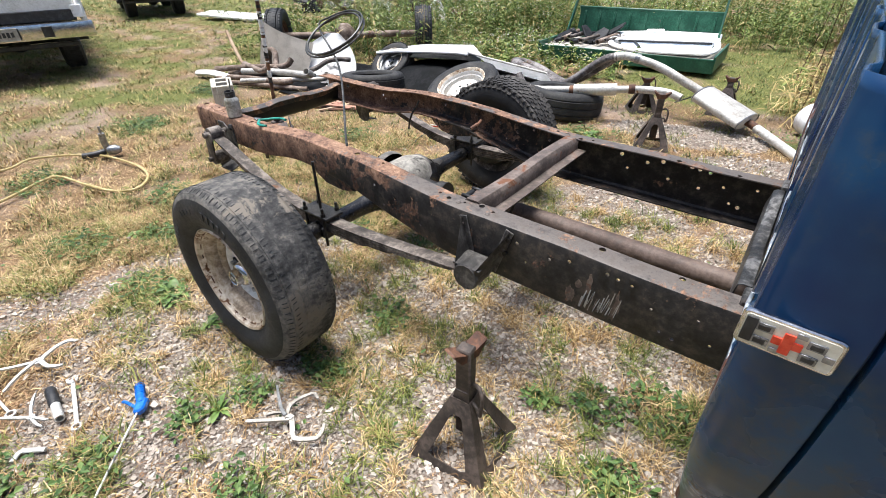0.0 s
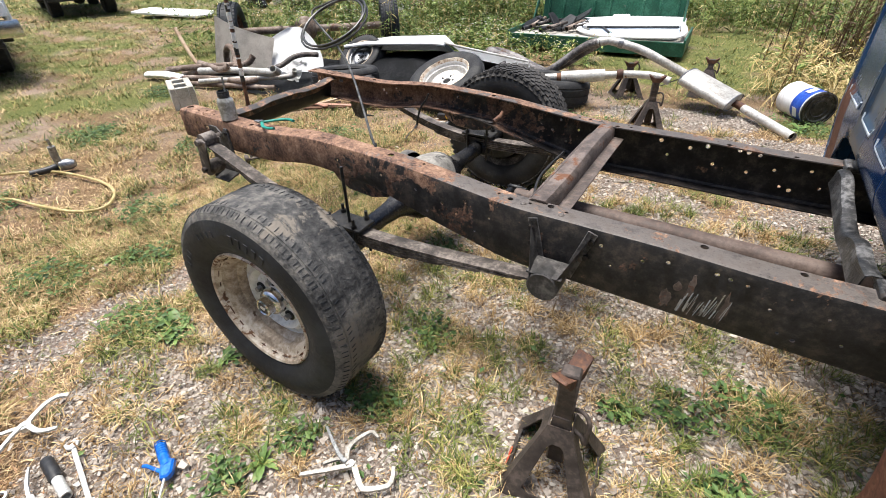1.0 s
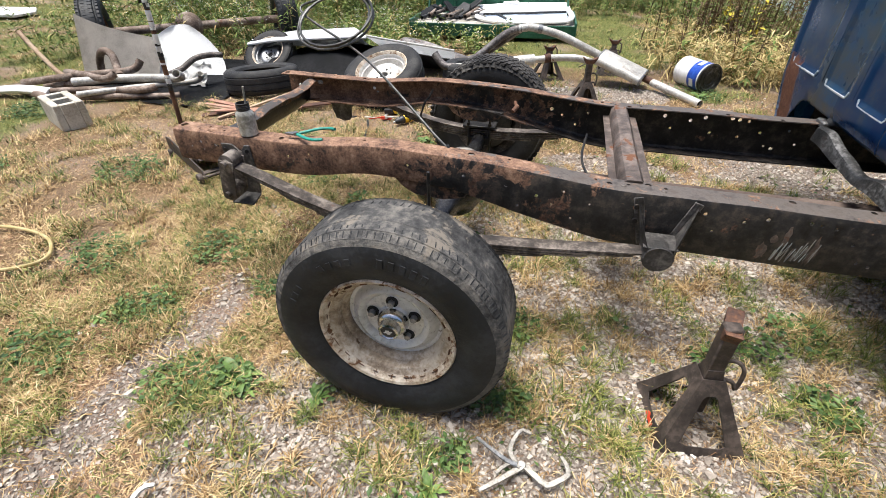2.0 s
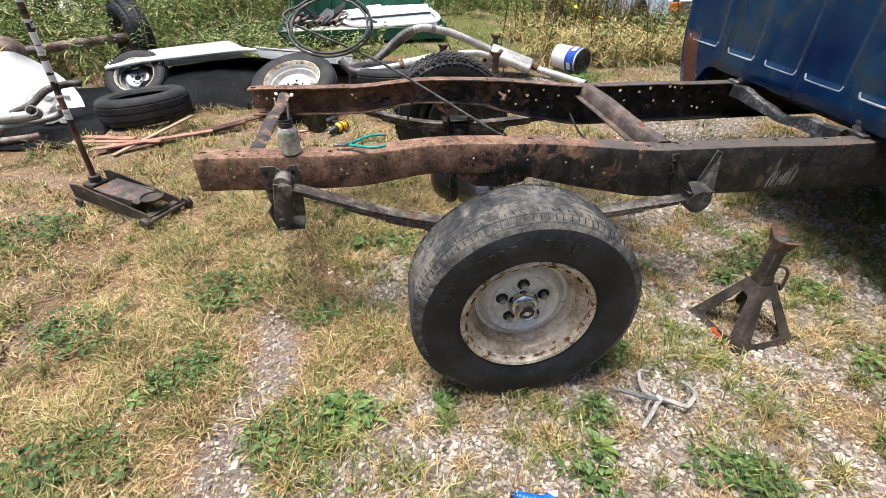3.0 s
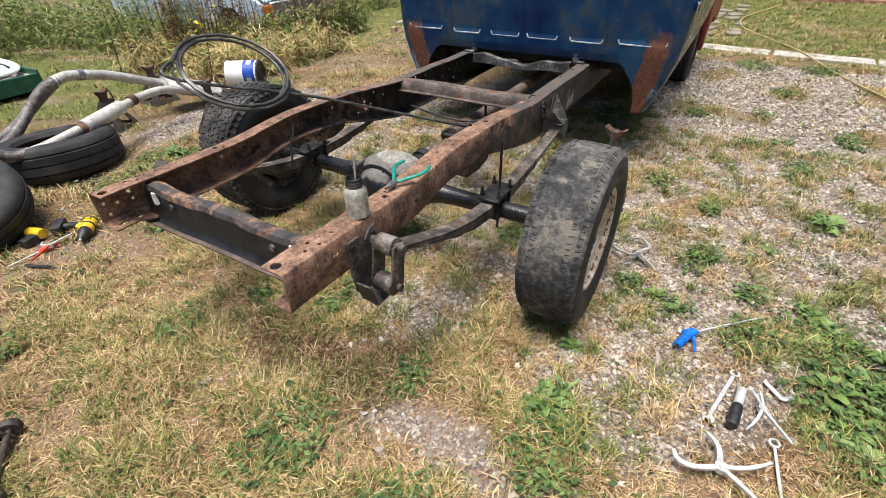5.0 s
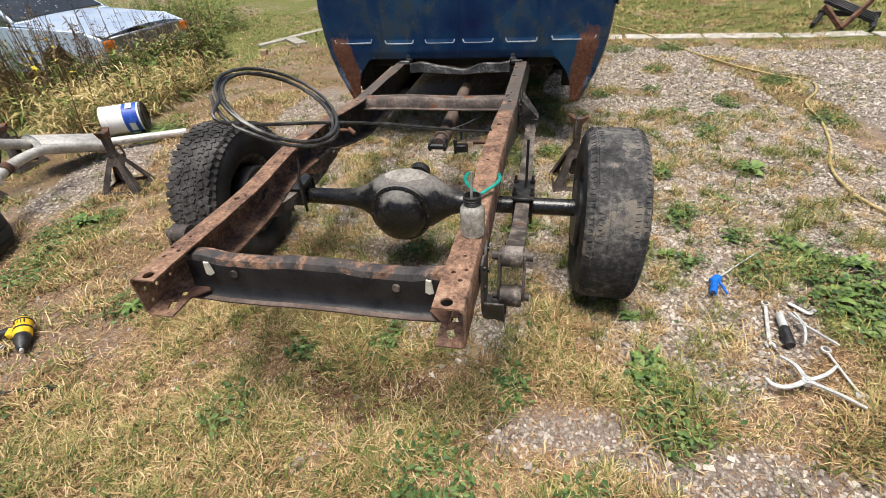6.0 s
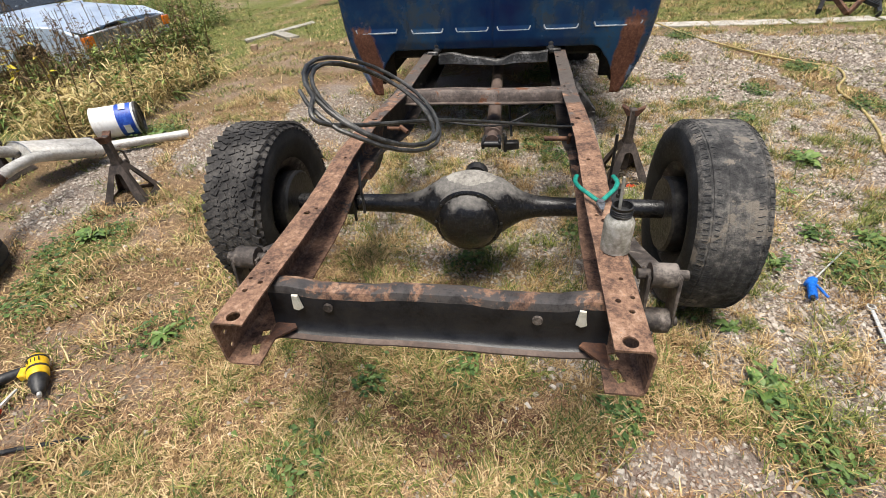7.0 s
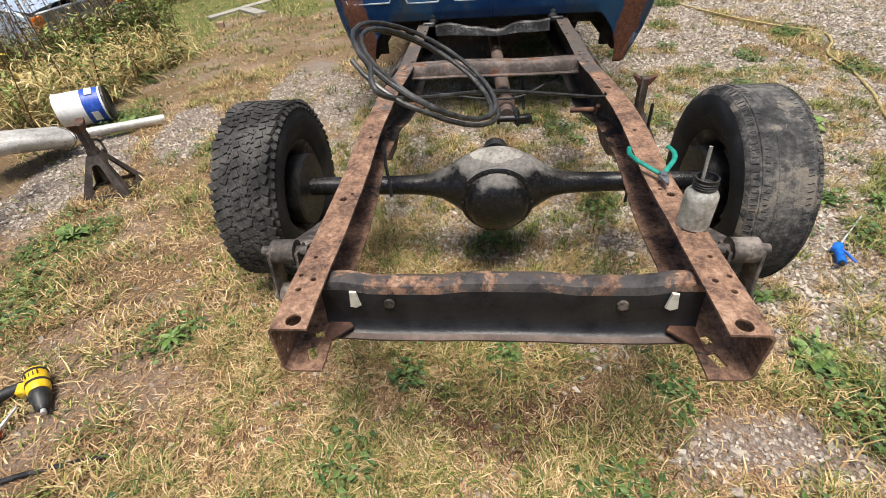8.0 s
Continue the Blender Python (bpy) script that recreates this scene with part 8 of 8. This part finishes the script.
# ---- paint can ----
t = thing("paint_can", pose(-.10, 5.35, .085, 0, 90, -56), "large paint can lying in weeds with blue and white label", "paint can")
bm = B()
lathe(bm, [(.001, -.17), (.080, -.17), (.086, -.172), (.086, -.165), (.0835, -.163), (.0835, .155)], 40)
part("can_body", bm, "white_paint", t, "white can wall with drips")
bm = B()
lathe(bm, [(.0842, .015), (.0842, .135)], 40)
part("can_label", bm, "label_blue", t, "blue printed label band")
for a0 in (20, 110, 200, 290):
    bm = B()
    box(bm, .001, .05, .05, pose(0, 0, 0, 0, 0, a0) @ pose(.0848, 0, .075))
    part("label_mark", bm, "white_paint", t)
bm = B()
lathe(bm, [(.0835, .150), (.087, .155), (.087, .168), (.079, .170), (.077, .160), (.066, .160), (.064, .166), (.060, .160), (.042, .158), (.040, .163), (.037, .158), (.001, .158)], 40)
part("can_lid", bm, "mount", t, "grey ringed metal bottom")
t.matrix_world = t.matrix_world @ Matrix.Diagonal((1.75, 1.75, 1.12, 1))
t.location.z = .140

# ---- vehicles in the background ----
def silver_car():
    t = thing("silver_car", pose(3.57, 8.50, -.40, 0, 0, 4) @ Matrix.Scale(1.18, 4), "old silver-blue sedan overgrown by weeds", "car")
    bm = B()
    for (y0, z0, w0), (y1, z1, w1) in (((-.10, .70, .80), (.25, .80, .86)), ((.25, .80, .86), (1.30, .90, .88))):
        g = [[bm.verts.new((x * (w0 + (w1 - w0) * j / 6), y0 + (y1 - y0) * j / 6, z0 + (z1 - z0) * j / 6 + .05 * (1 - x * x))) for j in range(7)] for x in [i / 8 - 1 for i in range(17)]]
        for i in range(16):
            for j in range(6):
                bm.faces.new((g[i][j], g[i + 1][j], g[i + 1][j + 1], g[i][j + 1]))
    bmesh.ops.solidify(bm, geom=list(bm.faces), thickness=.02)
    part("car_hood", bm, "silver_blue", t, "oxidised silver-blue hood")
    for s in (-1, 1):
        bm = B()
        prism(bm, [(-.10, .30), (.35, .28), (.42, .50), (.60, .62), (.85, .62), (1.02, .50), (1.08, .28), (3.9, .28), (4.2, .4), (4.2, .80), (1.4, .88), (.2, .80), (-.10, .68)], .06, Matrix(((0, 0, 1, s * .86), (1, 0, 0, 0), (0, 1, 0, 0), (0, 0, 0, 1))), 0, .015)
        part("car_side", bm, "silver_blue", t)
        bm = B()
        box(bm, .16, .07, .13, pose(s * .80, -.13, .60), .02, 2)
        part("marker_lamp", bm, "orange_lens", t, "orange corner lamp")
        bm = B()
        lathe(bm, [(.001, -.09), (.2, -.09), (.28, -.07), (.31, 0), (.28, .07), (.2, .09), (.001, .09)], 32, pose(s * .74, .73, .31, 0, 90))
        part("wheel", bm, "tyre_black", t)
    bm = B()
    box(bm, 1.5, .06, .22, pose(0, -.11, .58), .015)
    for i in range(14):
        box(bm, .012, .02, .18, pose(-.5 + i * .077, -.15, .58))
    part("grille", bm, "can_metal", t, "grey slatted grille")
    bm = B()
    box(bm, 1.78, .12, .13, pose(0, -.20, .40), .03, 2)
    part("bumper", bm, "chrome", t, "chrome bumper")
    bm = B()
    prism(bm, [(-.80, 1.28), (.80, 1.28), (.62, 1.85), (-.62, 1.85)], .012, pose(0, 0, .95) @ Matrix(((1, 0, 0, 0), (0, 1, 0, 0), (0, .72, 1, -.92), (0, 0, 0, 1))))
    part("windshield", bm, "glass_dark", t, "dark windshield")
    bm = B()
    box(bm, 1.30, 1.3, .05, pose(0, 2.5, 1.36), .02, 2)
    for s in (-1, 1):
        bar(bm, (s * .82, 1.28, .92), (s * .64, 1.88, 1.36), .05, .05, .01)
        bar(bm, (s * .82, 3.9, .88), (s * .64, 3.1, 1.36), .12, .05, .01)
    box(bm, 1.66, .10, .04, pose(0, 1.22, .905), .01)
    part("car_roof", bm, "silver_blue", t)
    bm = B()
    box(bm, 1.64, 1.2, .04, pose(0, 3.6, .86), .02)
    part("trunk_lid", bm, "silver_blue", t)


def tail_truck(m, paint, label):
    """A pickup seen from behind: bed, tailgate, bumper and wheels. Its tail faces -y."""
    t = thing("parked_pickup", m, label, "pickup")
    bm = B()
    for s in (-1, 1):
        prism(bm, [(0, .66), (.75, .66), (.82, .88), (1.05, 1.0), (1.35, .98), (1.55, .85), (1.6, .66), (2.2, .66), (2.2, 1.28), (0, 1.28)], .07, Matrix(((0, 0, 1, s * .92), (1, 0, 0, 0), (0, 1, 0, 0), (0, 0, 0, 1))), 0, .02)
    box(bm, 1.8, 2.15, .04, pose(0, 1.1, .78), .005)
    box(bm, 1.9, 2.2, .9, pose(0, 3.4, 1.0), .1, 2)
    box(bm, 1.7, 1.6, .55, pose(0, 3.3, 1.6), .15, 2)
    part("bed", bm, paint, t)
    bm = B()
    box(bm, 1.70, .06, .50, pose(0, -.02, 1.02), .015)
    part("tailgate", bm, paint, t)
    bm = B()
    box(bm, 1.66, .04, .14, pose(0, -.055, .79), .01)
    part("tailgate_recess", bm, "black_plastic", t, "black recess under the tailgate lip")
    bm = B()
    box(bm, 1.98, .14, .20, pose(0, -.18, .62), .03, 2)
    bump = part("bumper", bm, "chrome", t, "dented chrome bumper")
    for x, w, k in ((-.02, .34, "black_plastic"), (.45, .12, "black_plastic"), (-.45, .12, "black_plastic")):
        bm = B()
        box(bm, w, .02, .13, pose(x, -.252, .62), .004)
        part("bumper_recess", bm, k, bump)
    bm = B()
    box(bm, .30, .01, .15, pose(-.02, -.268, .62), .003)
    plate = part("number_plate", bm, "pale_dirt", t, "pale number plate")
    for i in range(5):
        bm = B()
        box(bm, .03, .004, .06, pose(-.11 + i * .045, -.275, .62))
        part("plate_bar", bm, "black_plastic", plate)
    bm = B()
    box(bm, 1.5, .06, .06, pose(0, -.14, .44), .01)
    rod(bm, (-.9, .95, .40), (.9, .95, .40), .05, 14)
    bmesh.ops.create_uvsphere(bm, u_segments=16, v_segments=10, radius=.15, matrix=pose(0, .95, .40))
    box(bm, 1.0, 2.6, .10, pose(0, 1.3, .60), .01)
    part("underbody", bm, "blackmetal", t)
    for s in (-1, 1):
        for y in (.95, 4.0):
            bm = B()
            lathe(bm, [(.001, -.15), (.22, -.15), (.36, -.14), (.40, -.10), (.40, .10), (.36, .14), (.22, .15), (.001, .15)], 36, pose(s * .62, y - .15, .40, 0, 90))
            for i in range(40):
                for k in (-.08, 0, .08):
                    box(bm, .012, .035, .05, pose(s * .62, y - .15, .40, 0, 90) @ pose(0, 0, 0, 0, 0, 9 * i + (4 if k else 0)) @ pose(.40, 0, k))
            part("wheel", bm, "tyre_black", t, "black knobbly wheel")
        bm = B()
        box(bm, .14, .06, .16, pose(s * .86, -.045, .83), .01)
        part("tail_lamp", bm, "white_paint", t)
    return t


silver_car()
tail_truck(pose(-8.85, 1.22, .05, 0, 0, 78), "white_paint", "white and black pickup parked with its tail to the yard")
tail_truck(pose(-15.5, 5.6, 0, 0, 0, 75), "navy", "dark blue pickup parked far across the grass")
t = thing("scrap_heap", pose(-11.2, 9.2, 0, 0, 0, 0), "heap of dark scrap and pale boards at the weedy edge", "scrap heap")
rnd = random.Random(31)
for i in range(26):
    bm = B()
    a = Vector((rnd.uniform(-2.2, 3.2), rnd.uniform(-.5, 1.2), rnd.uniform(.05, .5)))
    box(bm, rnd.uniform(.2, 1.0), rnd.uniform(.05, .3), rnd.uniform(.05, .7), Matrix.Translation(a) @ pose(0, 0, 0, rnd.uniform(-30, 30), rnd.uniform(-40, 40), rnd.uniform(0, 180)), .01)
    part("scrap_piece", bm, ("black_plastic", "grey_wood", "white_paint", "rust", "black_sheet")[i % 5], t)
bm = B()
prism(bm, [(-1.0, -.3), (.9, -.35), (1.1, .0), (.9, .35), (-1.0, .3)], .06, pose(-13.2, 6.6, .12, 3, 2, 20), 0, .015)
tagged(part("boat_shell", bm, "white_paint", None), "low pale green-white shell lying on the grass", "panel")

# planks, brick and paving at the far side
for a, b in (((5.41, 7.46, -.27), (6.4, 6.36, -.13)), ((4.48, 5.87, -.05), (5.63, 6.8, -.18))):
    bm = B()
    bar(bm, a, b, .22, .05, .004)
    tagged(part("plank", bm, "grey_wood", None), "weathered grey plank lying in the grass", "plank", "planks in the grass")
bm = B()
box(bm, .20, .10, .09, pose(3.94, 6.34, -.085, 0, 4, 25), .006)
tagged(part("brick", bm, "wood", None), "single weathered tan block lying in grass", "brick")
pv = thing("pavement", pose(0, 0, 0), "weathered concrete strip along the gravel", "pavement", "", "structure")
rnd = random.Random(8)
for i in range(7):
    bm = B()
    box(bm, .30, 1.05 + rnd.uniform(-.05, .05), .06, pose(4.53 + rnd.uniform(-.03, .03), .70 - i * 1.1, -.008 + rnd.uniform(-.008, .006), rnd.uniform(-1, 1), rnd.uniform(-1, 1), rnd.uniform(-4, 4)), .01)
    part("slab", bm, "pale_dirt", pv)
for i in range(13):
    bm = B()
    x, y = 5.6 + (i // 2) * .52 + rnd.uniform(-.14, .14), .80 + (i % 2) * .36 + rnd.uniform(-.1, .1) + (i // 2) * .02
    n, r = 8, .15 + rnd.uniform(-.05, .03)
    prism(bm, [(x + 1.3 * r * rnd.uniform(.65, 1.15) * math.cos(2 * math.pi * k / n), y + r * rnd.uniform(.65, 1.15) * math.sin(2 * math.pi * k / n)) for k in range(n)], .05, pose(0, 0, .006 + rnd.uniform(-.008, .006)), 0, .008)
    part("stepping_stone", bm, "flagstone", pv)
# garage front at the end of the drive
bm = B()
box(bm, .25, 3.0, 3.0, pose(10.6, 6.6, 1.5), .01)
box(bm, .25, 3.0, 3.0, pose(10.6, -4.6, 1.5), .01)
box(bm, .25, 8.2, .6, pose(10.6, 1.0, 2.7), .01)
tagged(part("wall_east", bm, "wall_dim", None), "plain garage front wall with a wide doorway", "wall", "", "structure")
bm = B()
box(bm, 5, 8.4, .05, pose(13.1, 1, 0), .005)
box(bm, .2, 8.4, 3, pose(15.6, 1, 1.5))
box(bm, 5, .2, 3, pose(13.1, 5.2, 1.5))
box(bm, 5, .2, 3, pose(13.1, -3.2, 1.5))
box(bm, 5.2, 8.6, .1, pose(13.1, 1, 3.0))
tagged(part("wall_garage", bm, "wall_dim", None), "dim inside walls of the garage", "wall", "", "structure")
sill = thing("trim", pose(10.30, 1.0, 0), "row of red bricks at the garage door", "sill", "", "structure")
brick_me = None
for i in range(36):
    if brick_me is None:
        bm = B()
        box(bm, .20, .21, .075, I4, .006)
        o = part("brick", bm, "brick", sill)
        brick_me = o.data
    else:
        o = new("brick", brick_me)
        o.parent = sill
    o.matrix_local = pose(0, -4 + i * .225, .03)
# black folding frame on the concrete strip
t = thing("engine_hoist", pose(5.0, -2.95, 0, 0, 0, -25), "black steel folding frame on the concrete strip", "frame")
bm = B()
for y in (-.35, .35):
    bar(bm, (-.2, y, .06), (.9, y, .06), .06, .08, .006)
bar(bm, (.8, -.4, .10), (.8, .4, .10), .06, .08, .006)
part("base_legs", bm, "blackmetal", t)
for i in range(5):
    bm = B()
    bar(bm, (.1 + .15 * i, -.34, .10), (.2 + .15 * i, .34, .34), .04, .05, .004)
    part("cross_bar", bm, "blackmetal", t)
bm = B()
bar(bm, (-.25, 0, .05), (.25, -.25, .42), .05, .07, .005)
bar(bm, (-.25, 0, .05), (.0, .3, .30), .05, .07, .005)
part("strut", bm, "rust", t)
